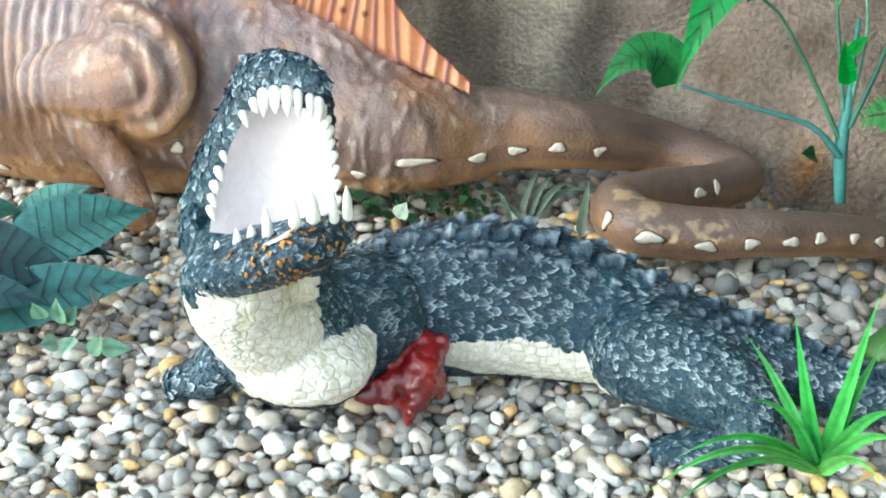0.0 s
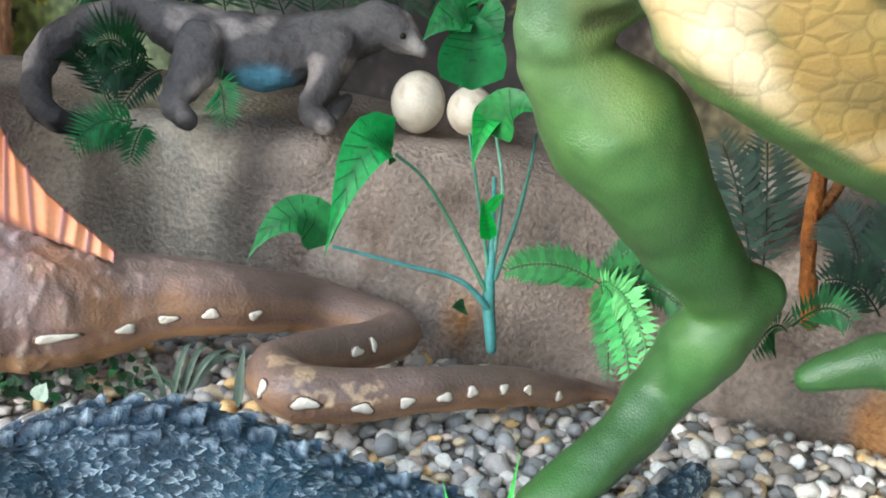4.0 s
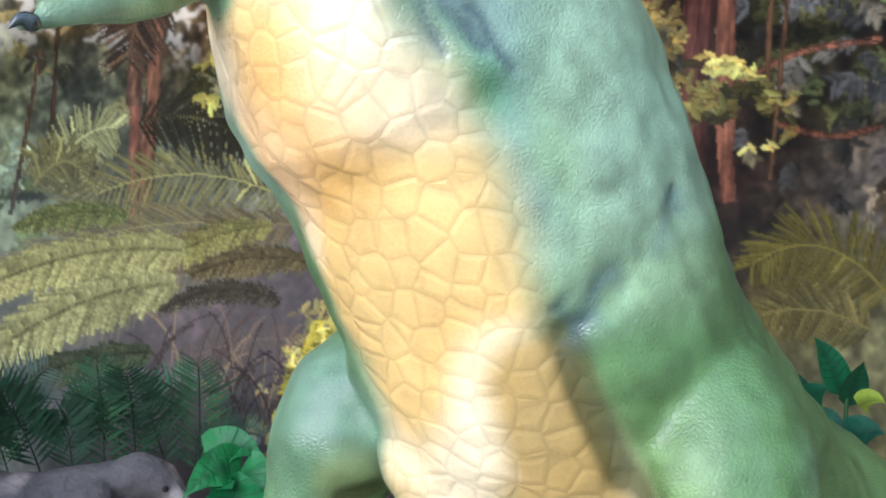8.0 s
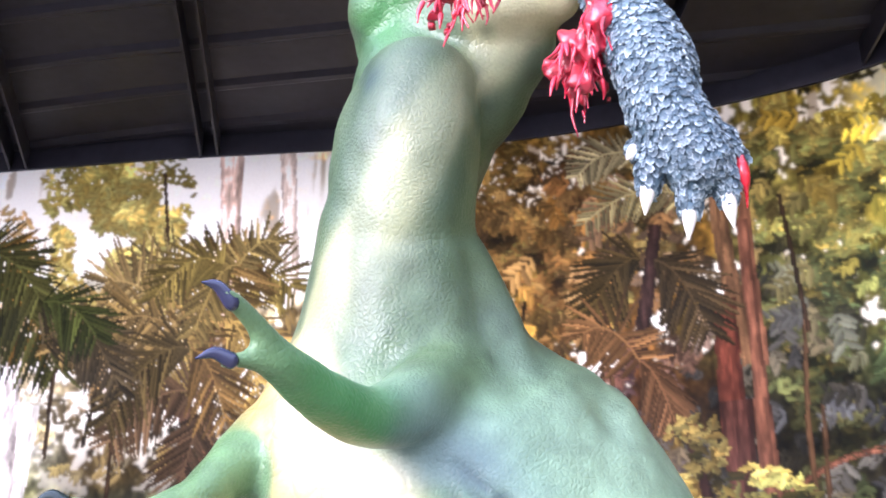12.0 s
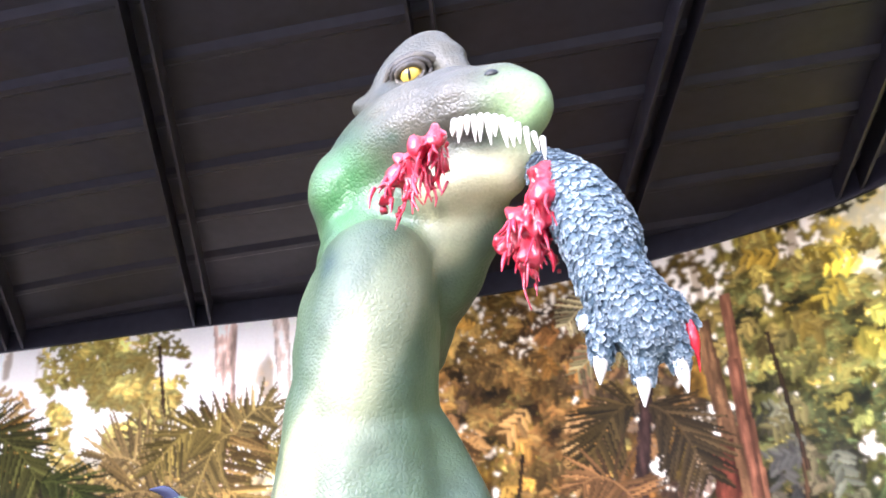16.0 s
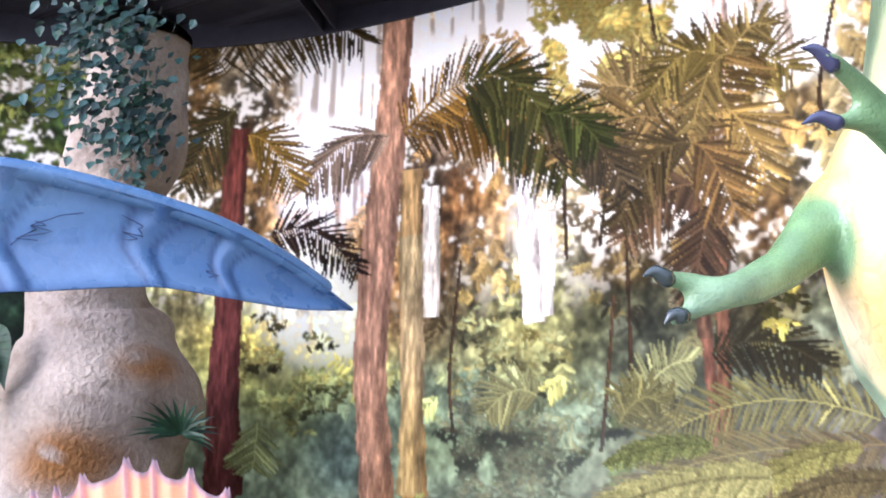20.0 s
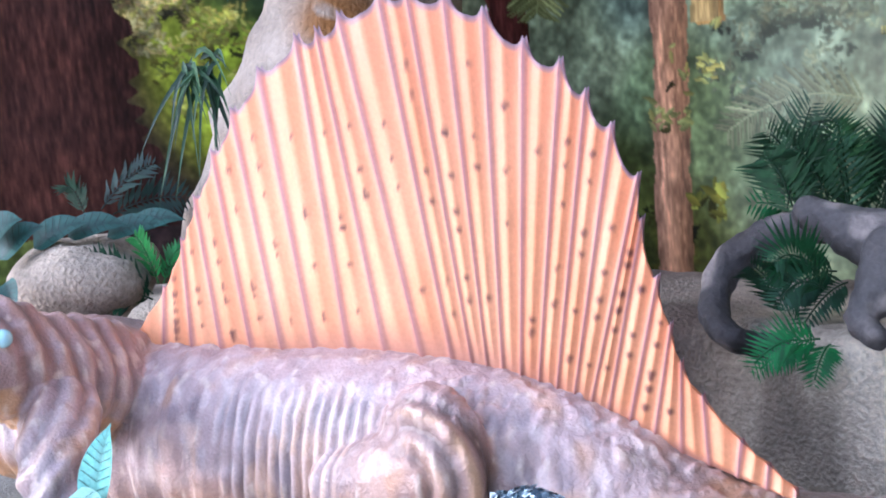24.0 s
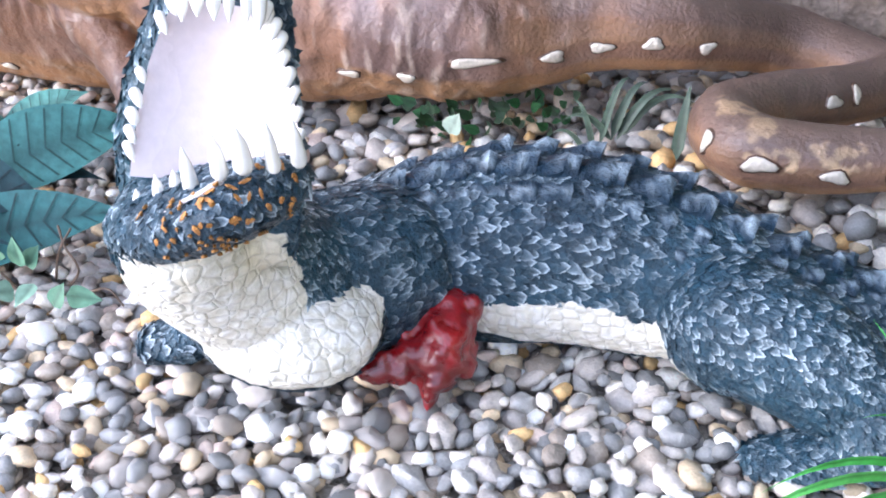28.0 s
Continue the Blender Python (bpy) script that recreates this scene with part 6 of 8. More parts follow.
limb = np.clip(near_seg(co, (-0.359, 1.592, 1.804), (-0.406, 1.440, 1.825), 0.08) + near_seg(co, (-0.403, 1.440, 1.828), (-0.435, 1.368, 1.869), 0.07) + near_seg(co, (-0.542, 1.807, 1.836), (-0.668, 1.580, 1.699), 0.08), 0, 0.2) * 5
arm = np.maximum(near_seg(co, (-0.573, 1.743, 1.780), (-0.668, 1.580, 1.699), 0.075), near_seg(co, (-0.548, 1.825, 1.841), (-0.580, 1.735, 1.775), 0.05))
yw = (1 - ease(0.3, 0.6, arm)) * ease(0.22, 0.68, yel * onfront + 0.22 * (vnoise(co * 12) - 0.5))
ochre = mixed(lin("c8a866"), lin("dccba4"), ease(0.35, 0.7, vnoise(co * 6 + 8)))
ochre = mixed(ochre, lin("c89038"), ease(0.55, 0.8, vnoise(co * 4.4 + 30)) * 0.5)
ochre = ochre * (0.88 + 0.24 * vnoise(co * 45))[:, None]
# A yellow-green highlight is painted on the far leg.
green = mixed(green, lin("a8a858"), ease(0.35, 0.9, near_seg(co, (-0.408, 2.045, 1.174), (-0.354, 2.104, 1.034), 0.07)) * 0.25)
# Shade painted in: the green darkens below z 1.25.
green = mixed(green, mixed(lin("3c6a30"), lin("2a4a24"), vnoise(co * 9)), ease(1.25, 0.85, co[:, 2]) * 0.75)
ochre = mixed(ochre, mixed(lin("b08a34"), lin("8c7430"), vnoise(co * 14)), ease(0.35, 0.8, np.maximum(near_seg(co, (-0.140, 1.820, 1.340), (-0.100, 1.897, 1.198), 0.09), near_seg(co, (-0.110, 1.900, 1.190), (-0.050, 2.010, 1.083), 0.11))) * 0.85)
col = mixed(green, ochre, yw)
# Groove between belly and thigh, its shade painted dark olive.
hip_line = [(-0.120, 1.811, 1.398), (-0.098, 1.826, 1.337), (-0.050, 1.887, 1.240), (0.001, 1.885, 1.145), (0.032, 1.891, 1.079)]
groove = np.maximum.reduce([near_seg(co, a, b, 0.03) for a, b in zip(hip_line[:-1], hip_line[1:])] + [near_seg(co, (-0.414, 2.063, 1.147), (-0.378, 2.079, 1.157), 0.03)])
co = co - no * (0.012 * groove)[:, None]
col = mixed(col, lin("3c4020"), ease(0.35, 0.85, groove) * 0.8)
col = mixed(col, lin("ccc69a"), ease(0.3, 0.85, throat) * 0.85)
# Cream neck stripe with the neck's highlight painted in; sides darkened as shade.
stripe_line = [(-0.199, 1.689, 2.350), (-0.258, 1.739, 2.302), (-0.306, 1.676, 2.203), (-0.343, 1.676, 2.146), (-0.383, 1.687, 2.081), (-0.433, 1.711, 2.023), (-0.473, 1.744, 1.981), (-0.500, 1.745, 1.900)]
stripe = np.maximum.reduce([near_seg(co, a, b, 0.040) for a, b in zip(stripe_line[:-1], stripe_line[1:])])
flank = np.maximum.reduce([near_seg(co, (-0.256, 1.854, 2.246), (-0.288, 1.763, 2.067), 0.075), near_seg(co, (-0.292, 1.726, 2.122), (-0.322, 1.701, 2.093), 0.05), near_seg(co, (-0.424, 1.716, 2.275), (-0.470, 1.760, 2.080), 0.07)])
col = mixed(col, mixed(lin("3e5238"), lin("5a6a48"), vnoise(co * np.array([16, 16, 5]) + 3)), ease(0.1, 0.6, flank) * 0.75)
col = mixed(col, mixed(lin("c4c094"), lin("98a070"), vnoise(co * np.array([14, 14, 5]) + 9)), ease(0.12, 0.7, stripe + 0.14 * (vnoise(co * 14) - 0.5)) * 0.5)
upper = np.maximum(near_seg(co, (-0.396, 1.735, 2.490), (-0.276, 1.658, 2.492), 0.12), near_seg(co, (-0.276, 1.658, 2.502), (-0.154, 1.625, 2.459), 0.09))
upper = np.maximum(upper, near_seg(co, (-0.340, 1.745, 2.590), (-0.215, 1.725, 2.600), 0.075))
col = mixed(col, mixed(lin("5a5446"), lin("2e2e28"), vnoise(co * 18)), ease(0.25, 0.6, upper) * 0.9)
cheek = near_seg(co, (-0.398, 1.751, 2.395), (-0.395, 1.740, 2.416), 0.07)
col = mixed(col, lin("3c7c3c"), cheek * 0.8)
nose = near_seg(co, (-0.112, 1.638, 2.438), (-0.112, 1.606, 2.346), 0.045)
col = mixed(col, lin("a8c888"), nose * 0.8)
# Creases, folds and armpit: shade painted in as dark blue-grey.
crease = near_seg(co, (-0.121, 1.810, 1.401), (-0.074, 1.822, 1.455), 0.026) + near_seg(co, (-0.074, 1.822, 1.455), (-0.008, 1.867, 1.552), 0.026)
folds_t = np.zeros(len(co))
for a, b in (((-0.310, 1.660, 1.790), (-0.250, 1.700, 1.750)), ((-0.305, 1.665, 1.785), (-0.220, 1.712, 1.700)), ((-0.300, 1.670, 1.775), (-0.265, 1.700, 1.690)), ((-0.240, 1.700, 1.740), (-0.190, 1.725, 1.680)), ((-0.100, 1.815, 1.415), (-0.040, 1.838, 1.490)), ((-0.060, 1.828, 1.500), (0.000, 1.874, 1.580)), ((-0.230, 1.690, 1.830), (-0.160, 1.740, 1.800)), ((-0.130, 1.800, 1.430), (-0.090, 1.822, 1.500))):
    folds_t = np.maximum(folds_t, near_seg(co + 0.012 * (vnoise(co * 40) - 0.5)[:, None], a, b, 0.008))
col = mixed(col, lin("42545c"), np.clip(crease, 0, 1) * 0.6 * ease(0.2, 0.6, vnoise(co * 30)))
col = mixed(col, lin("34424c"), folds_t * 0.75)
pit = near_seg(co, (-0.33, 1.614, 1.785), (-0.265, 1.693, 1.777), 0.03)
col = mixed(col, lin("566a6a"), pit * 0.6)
wrinkle = 0.008 * (vnoise(co * np.array([14, 14, 60])) - 0.5) * ease(2.4, 2.5, co[:, 2]) + 0.022 * (vnoise(co * np.array([16, 16, 3.5]) + 5) - 0.5) * ease(1.7, 1.9, co[:, 2]) * ease(2.4, 2.2, co[:, 2]) * (1 - limb) + 0.012 * (vnoise(co * np.array([10, 10, 22]) + 9) - 0.5) * ease(1.9, 1.6, co[:, 2]) * (1 - yw) * (1 - limb)
# A pale highlight streak is painted down the neck.
neck_highlight = np.maximum.reduce([near_seg(co, (-0.276, 1.713, 2.218), (-0.32, 1.685, 2.139), 0.026) * 0.7, near_seg(co, (-0.32, 1.685, 2.139), (-0.363, 1.688, 2.078), 0.03), near_seg(co, (-0.363, 1.688, 2.078), (-0.44, 1.718, 1.967), 0.04)])
col = mixed(col, lin("a8a884"), neck_highlight * 0.4)
# Neck folds, jaw creases and neck edges: shade painted in dark olive.
streak = ease(0.5, 0.72, vnoise(co * np.array([22, 22, 4]) + 15)) * ease(1.85, 2.0, co[:, 2]) * ease(2.4, 2.25, co[:, 2])
col = mixed(col, lin("40503a"), streak * 0.6)
col = mixed(col, lin("3a4c3a"), near_seg(co, (-0.388, 1.682, 2.275), (-0.446, 1.715, 2.121), 0.035) * 0.6 + near_seg(co, (-0.428, 1.754, 2.513), (-0.306, 1.682, 2.443), 0.012) * 0.9 + near_seg(co, (-0.461, 1.789, 2.409), (-0.396, 1.685, 2.261), 0.02) * 0.8 + near_seg(co, (-0.312, 1.679, 2.296), (-0.253, 1.719, 2.340), 0.012) * 0.5 + near_seg(co, (-0.265, 1.765, 2.259), (-0.305, 1.711, 2.102), 0.03) * 0.5)
co = co + no * (-0.005 * folds_t - np.clip(crease, 0, 1) * 0.008 + (1 - yw) * 0.004 * (vnoise(co * 30) - 0.5) + 0.010 * (vnoise(co * 7) - 0.5) * (1 - limb) + wrinkle)[:, None]
# The mouth gap is shade painted as a dark strip on solid jaws.
mouth = np.maximum(near_seg(co, (-0.290, 1.668, 2.425), (-0.180, 1.655, 2.400), 0.020), near_seg(co, (-0.180, 1.655, 2.400), (-0.110, 1.655, 2.365), 0.016))
col = mixed(col, lin("28201c"), ease(0.45, 0.75, mouth) * 0.9)
rex = Cast()
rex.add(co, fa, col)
rex.m = [2 if yw[list(f)].mean() > 0.3 else 0 for f in fa]


def claw(a, b, r, colour):
    a, b = np.array(a), np.array(b)
    mid = (a + b) / 2 + np.array([0, 0, 0.006])
    v, f = tube([(*a, r), (*mid, r * 0.72), (*b, r * 0.12)], 10, 4)
    rex.add(v, f, lin(colour), 1)


claw((-0.43, 1.379, 1.861), (-0.449, 1.355, 1.873), 0.008, "2c2e48")
claw((-0.435, 1.400, 1.814), (-0.459, 1.379, 1.811), 0.008, "2c2e48")
claw((-0.673, 1.562, 1.719), (-0.69, 1.540, 1.720), 0.011, "26302e")
claw((-0.661, 1.575, 1.678), (-0.674, 1.558, 1.668), 0.010, "26302e")
# teeth along the upper jaw, uneven and close together
for t in np.linspace(0, 1, 13):
    q = np.array((-0.210, 1.634, 2.411)) * (1 - t) + np.array((-0.096, 1.616, 2.350)) * t + np.array([0, -0.012, 0.012]) * math.sin(math.pi * t)
    v, f = tooth(q, (-0.12 + 0.25 * t + tr_.uniform(-0.1, 0.1), -0.15, -1), tr_.uniform(0.024, 0.042) * (0.75 + 0.3 * math.sin(math.pi * t)), tr_.uniform(0.0040, 0.0058))
    rex.add(v, f, lin("e4dccc") * tr_.uniform(0.8, 1.05), 1)
# the eye, sunk under a wrinkled brow
eye = np.array((-0.286, 1.727, 2.579))
front, right_, up_ = (np.array(q) / np.linalg.norm(q) for q in ((-0.05, -0.85, -0.5), (0.98, -0.12, 0.1), (0.0, -0.5, 0.86)))
rex.add(*ball(eye, 0.018), lin("d8b848"), 1)
v, f = ball((0, 0, 0), 1)
rex.add(eye + front * 0.0155 + v[:, :1] * right_ * 0.0028 + v[:, 1:2] * front * 0.004 + v[:, 2:] * up_ * 0.009, f, lin("100c0a"), 1)
for ring_r, thick, lift, shade in ((0.019, 0.005, 0.008, "6c6250"), (0.027, 0.006, 0.002, "4e483e"), (0.036, 0.007, -0.004, "5c5648")):
    for sgn in (1, -1):
        arc = [eye + front * (lift + 0.004 * math.sin(a)) + right_ * ring_r * 1.15 * math.cos(a) + up_ * sgn * ring_r * 0.72 * math.sin(a) for a in np.linspace(0.05, 3.09, 8)]
        v, f = tube([(*q, thick * (0.6 + 0.5 * math.sin(math.pi * k / 7))) for k, q in enumerate(arc)], 8, 3)
        rex.add(v + 0.003 * (vnoise(v * 120) - 0.5)[:, None], f, mixed(lin(shade), lin("2e2a24"), vnoise(v * 70)), 0)
rex.add(*ball((-0.156, 1.632, 2.481), (0.010, 0.006, 0.007)), lin("1c1e1a"), 0)
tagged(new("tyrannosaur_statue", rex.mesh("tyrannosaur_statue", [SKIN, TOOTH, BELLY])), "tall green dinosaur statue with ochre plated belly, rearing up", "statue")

# ---- torn leg and meat in its jaws ----
lb = [tube([(-0.099, 1.685, 2.348, 0.029), (-0.068, 1.673, 2.297, 0.044), (-0.045, 1.675, 2.237, 0.049), (-0.038, 1.678, 2.191, 0.043), (-0.019, 1.689, 2.148, 0.045), (-0.002, 1.693, 2.118, 0.042)], 14, 6)]
lb.append(tube([(-0.044, 1.690, 2.144, 0.023), (-0.058, 1.684, 2.106, 0.016), (-0.061, 1.692, 2.088, 0.012)], 10, 4))
lb.append(tube([(-0.012, 1.692, 2.119, 0.023), (-0.013, 1.697, 2.084, 0.017), (-0.016, 1.706, 2.063, 0.012)], 10, 4))
lb.append(tube([(0.014, 1.693, 2.119, 0.023), (0.025, 1.694, 2.093, 0.017), (0.027, 1.702, 2.073, 0.012)], 10, 4))
lb.append(tube([(-0.043, 1.696, 2.154, 0.021), (-0.072, 1.700, 2.141, 0.012)], 10, 4))
lb.append(tube([(0.023, 1.695, 2.138, 0.022), (0.041, 1.703, 2.121, 0.014)], 10, 4))
co, no, fa = sculpt(lb, 0.0036, 2)
co = co + no * (0.003 * vnoise(co * 80))[:, None]
leg = Cast()
lskin = mixed(lin("384a56"), lin("586c78"), vnoise(co * 9))
leg.add(co, fa, lskin * 0.7)
taken = set()
for i in fr_.permutation(len(co)):
    cellk = tuple(np.floor(co[i] / 0.0072).astype(int))
    if cellk in taken:
        continue
    taken.add(cellk)
    worn = fr_.rand() ** 0.9
    dark = lskin[i] * fr_.uniform(0.7, 1.2)
    k = fr_.uniform(0.8, 1.3) * 0.008
    flake(leg, co[i], np.array([0.25, 0, -1]) + fr_.uniform(-0.7, 0.7, 3), no[i], 1.3 * k, 1.0 * k, fr_.uniform(0.2, 0.45) * k, dark, dark * (1 - worn) + lin("c4d2da") * worn, fr_.uniform(-1, 1))
for a, b in (((-0.06, 1.685, 2.092), (-0.066, 1.694, 2.056)), ((-0.015, 1.699, 2.067), (-0.019, 1.709, 2.028)), ((0.027, 1.696, 2.075), (0.032, 1.706, 2.038)), ((-0.074, 1.692, 2.135), (-0.083, 1.694, 2.128))):
    a, b = np.array(a), np.array(b)
    v, f = tube([(*a, 0.0105), (*((a + b) / 2), 0.008), (*b, 0.0015)], 10, 4)
    leg.add(v, f, lin("f0e8dc"), 1)
v, f = tube([(0.044, 1.693, 2.119, 0.006), (0.047, 1.692, 2.096, 0.008), (0.049, 1.700, 2.078, 0.003), (0.049, 1.707, 2.061, 0.001)], 8, 4)
leg.add(v, f, lin("c01828"), 2)
tagged(new("torn_reptile_leg", leg.mesh("torn_reptile_leg", [CROC, TOOTH, BLOOD])), "severed scaly blue-grey reptile leg with white claws, held in the jaws", "statue piece")


def meat(name, blobs, strands, label, seed):
    """Shredded resin: ragged lumps with many thin hanging strands."""
    bits = [tube([(*n[:3], n[3] * 0.85) for n in b], 10, 4) for b in blobs] + [tube(s, 7, 5) for s in strands]
    v, n, f = sculpt(bits, 0.0036, 1)
    v = v + n * (0.034 * (vnoise(v * np.array([75, 75, 22]) + seed) - 0.55) + 0.014 * (vnoise(v * np.array([150, 150, 60])) - 0.5))[:, None]
    c = Cast()
    c.add(v, f, mixed(lin("c82038"), lin("7a1020"), vnoise(v * np.array([60, 60, 25]) + seed)))
    sr = np.random.RandomState(seed)
    for i in sr.choice(len(v), 95):
        p, d = v[i] - n[i] * 0.004, n[i] * sr.uniform(0.1, 0.5) + np.array([0, 0, -1]) + sr.uniform(-0.35, 0.35, 3)
        l, r0 = sr.choice([0.018, 0.028, 0.045], p=[0.45, 0.4, 0.15]) * sr.uniform(0.6, 1.2), sr.uniform(0.0016, 0.0042)
        bend = sr.uniform(-0.3, 0.3, 3) * l
        c.add(*tube([(*p, r0), (*(p + d * l * 0.5 + bend * 0.4), r0 * 0.8), (*(p + d * l), r0 * 0.2)], 6, 3), lin("d02440") * sr.uniform(0.6, 1.15))
    return tagged(new(name, c.mesh(name, [BLOOD])), label, "meat prop")


meat("meat_shred", [[(-0.225, 1.619, 2.378, 0.016), (-0.251, 1.619, 2.369, 0.022), (-0.282, 1.637, 2.351, 0.017)], [(-0.257, 1.611, 2.361, 0.016), (-0.27, 1.634, 2.322, 0.011)], [(-0.227, 1.610, 2.372, 0.017), (-0.23, 1.624, 2.352, 0.011)]],
     [[(-0.284, 1.629, 2.343, 0.009), (-0.306, 1.629, 2.333, 0.005), (-0.321, 1.627, 2.330, 0.002)], [(-0.294, 1.629, 2.339, 0.006), (-0.311, 1.648, 2.303, 0.001)], [(-0.269, 1.631, 2.328, 0.006), (-0.292, 1.646, 2.295, 0.002)], [(-0.245, 1.624, 2.346, 0.006), (-0.246, 1.650, 2.307, 0.001)], [(-0.264, 1.611, 2.340, 0.005), (-0.259, 1.632, 2.311, 0.002)], [(-0.225, 1.617, 2.363, 0.006), (-0.226, 1.637, 2.334, 0.002)]],
     "glossy red meat shreds hanging from the dinosaur's jaw", 1)
meat("meat_lump", [[(-0.095, 1.652, 2.326, 0.019), (-0.108, 1.650, 2.289, 0.027), (-0.139, 1.675, 2.260, 0.028), (-0.156, 1.690, 2.250, 0.019)], [(-0.092, 1.649, 2.312, 0.017), (-0.099, 1.658, 2.277, 0.018)], [(-0.124, 1.653, 2.261, 0.021), (-0.123, 1.674, 2.225, 0.014)]],
     [[(-0.13, 1.679, 2.236, 0.01), (-0.13, 1.692, 2.211, 0.005), (-0.128, 1.706, 2.186, 0.001)], [(-0.107, 1.675, 2.247, 0.006), (-0.105, 1.689, 2.222, 0.004), (-0.1, 1.697, 2.208, 0.001)], [(-0.152, 1.684, 2.242, 0.008), (-0.141, 1.698, 2.219, 0.002)], [(-0.165, 1.683, 2.260, 0.009), (-0.176, 1.683, 2.257, 0.003)]],
     "glossy red torn flesh where the leg hangs", 2)

# ---- blue flying reptile ----
wing = Cast()
WT = curve([(-2.565, 0.646, 1.618), (-2.628, 0.9, 1.829), (-2.675, 1.157, 1.974), (-2.664, 1.323, 2.050), (-2.646, 1.501, 2.128), (-2.565, 1.765, 2.187), (-2.489, 2.010, 2.209), (-2.370, 2.295, 2.176), (-2.289, 2.484, 2.130), (-2.226, 2.659, 2.060), (-2.160, 2.812, 1.965)], 22)
WB = curve([(-2.458, 0.704, 1.356), (-2.548, 0.908, 1.420), (-2.610, 1.140, 1.566), (-2.648, 1.315, 1.661), (-2.623, 1.553, 1.779), (-2.566, 1.803, 1.879), (-2.466, 2.051, 1.927), (-2.364, 2.282, 1.962), (-2.291, 2.478, 1.955), (-2.230, 2.657, 1.949), (-2.161, 2.813, 1.961)], 22)
mrow = 14
wv, wc = [], []
m = len(WT)
view = np.array([0.65, -0.72, -0.1])
s_run = np.linspace(0, 1, m)
for r in range(mrow + 1):
    t = r / mrow
    q = WT + (WB - WT) * t
    rib = sum(np.exp(-((s_run - a - 0.012 * math.cos(t * 6)) / 0.009) ** 2) for a in (0.10, 0.22, 0.335, 0.42, 0.56, 0.69, 0.79))
    edge = math.exp(-((t - 0.0) / 0.09) ** 2) * 1.4 + math.exp(-((t - 1.0) / 0.06) ** 2)
    q = q + view * (0.019 * rib * (0.4 + abs(t - 0.5)) + 0.022 * edge - 0.03 * math.sin(math.pi * t))[:, None]
    q = q + view * (0.008 * (vnoise(q * 9) - 0.5))[:, None]
    wv.append(q)
    c = mixed(lin("6c8cb0"), lin("4e6c98"), vnoise(q * 6))
    c = mixed(c, lin("94acc4"), 0.5 * ease(0.4, 1.0, 1 - s_run) + 0.3 * ease(0.6, 1.0, t))
    for a in (0.10, 0.22, 0.335, 0.42, 0.56, 0.69, 0.79):
        for d_ in (-0.014, 0.014):
            c = mixed(c, lin("263a60"), 0.75 * np.exp(-((s_run - a - d_ * (0.7 + 1.6 * (1 - t) ** 2) - 0.012 * math.cos(t * 6)) / 0.0045) ** 2))
    c = mixed(c, lin("34486c"), np.clip(rib * 0.12 + 0.5 * math.exp(-((t - 1.0) / 0.05) ** 2), 0, 0.8))
    wc.append(c)
wv, wc = np.vstack(wv), np.vstack(wc)
q = [(r * m + j, r * m + j + 1, (r + 1) * m + j + 1, (r + 1) * m + j) for r in range(mrow) for j in range(m - 1)]
wing.add(wv, q, wc)
wing.add(wv - view * 0.03, [f[::-1] for f in q], wc)
v, f = tube([(*p, 0.02 + 0.018 * (1 - s)) for p, s in zip(WT[::13], s_run[::13])], 10, 3)
wing.add(v, f, lin("6080a4"))
v, f = tube([(-2.535, 0.755, 1.484, 0.127), (-2.443, 0.6, 1.502, 0.188), (-2.320, 0.472, 1.532, 0.094)], 14, 5)
wing.add(v, f, lin("6c8cb0"))
crk = np.random.RandomState(3)
for _ in range(5):
    i, t = crk.randint(40, m - 40), crk.uniform(0.2, 0.6)
    pts = []
    for k in range(7):
        p = WT[i] + (WB[i] - WT[i]) * t + view * (0.012 + 0.008 * 0 - 0.03 * math.sin(math.pi * t) + 0.004)
        pts.append((*p, 0.0014))
        t = min(max(t + crk.uniform(-0.02, 0.09), 0.05), 0.95)
        i = min(max(i + crk.randint(-4, 5), 1), m - 2)
    v, f = tube(pts, 5, 2)
    wing.add(v, f, lin("26365c"))
tagged(new("pterosaur_statue", wing.mesh("pterosaur_statue", [BLUE])), "blue flying reptile statue with ribbed outspread wing, hung overhead", "statue")

# ---- lizard, eggs ----
liz = [tube([(-1.686, 3.023, 0.91, 0.06), (-1.579, 3.059, 0.883, 0.084), (-1.455, 3.099, 0.858, 0.098), (-1.352, 3.143, 0.881, 0.086), (-1.261, 3.179, 0.918, 0.071), (-1.177, 3.198, 0.952, 0.059), (-1.106, 3.200, 0.928, 0.044), (-1.055, 3.192, 0.904, 0.02)], 16, 5)]
liz.append(tube([(-1.675, 3.031, 0.915, 0.06), (-1.792, 3.010, 0.956, 0.04), (-1.795, 3.132, 0.91, 0.044), (-1.934, 3.097, 0.893, 0.045), (-2.029, 3.011, 0.812, 0.045), (-2.021, 2.930, 0.717, 0.041), (-1.912, 2.869, 0.663, 0.037), (-1.837, 3.037, 0.617, 0.032), (-1.682, 3.084, 0.65, 0.023)], 12, 6))
liz.append(tube([(-1.561, 2.975, 0.881, 0.067), (-1.559, 2.913, 0.804, 0.052), (-1.575, 2.867, 0.753, 0.034), (-1.522, 2.844, 0.723, 0.031)], 12, 4))
liz.append(tube([(-1.259, 3.109, 0.89, 0.064), (-1.257, 3.050, 0.812, 0.046), (-1.278, 3.005, 0.752, 0.034), (-1.220, 2.981, 0.729, 0.031)], 12, 4))
liz.append(tube([(-1.217, 3.103, 0.766, 0.02), (-1.233, 3.042, 0.727, 0.02)], 8, 4))
co, no, fa = sculpt(liz, 0.008, 3)
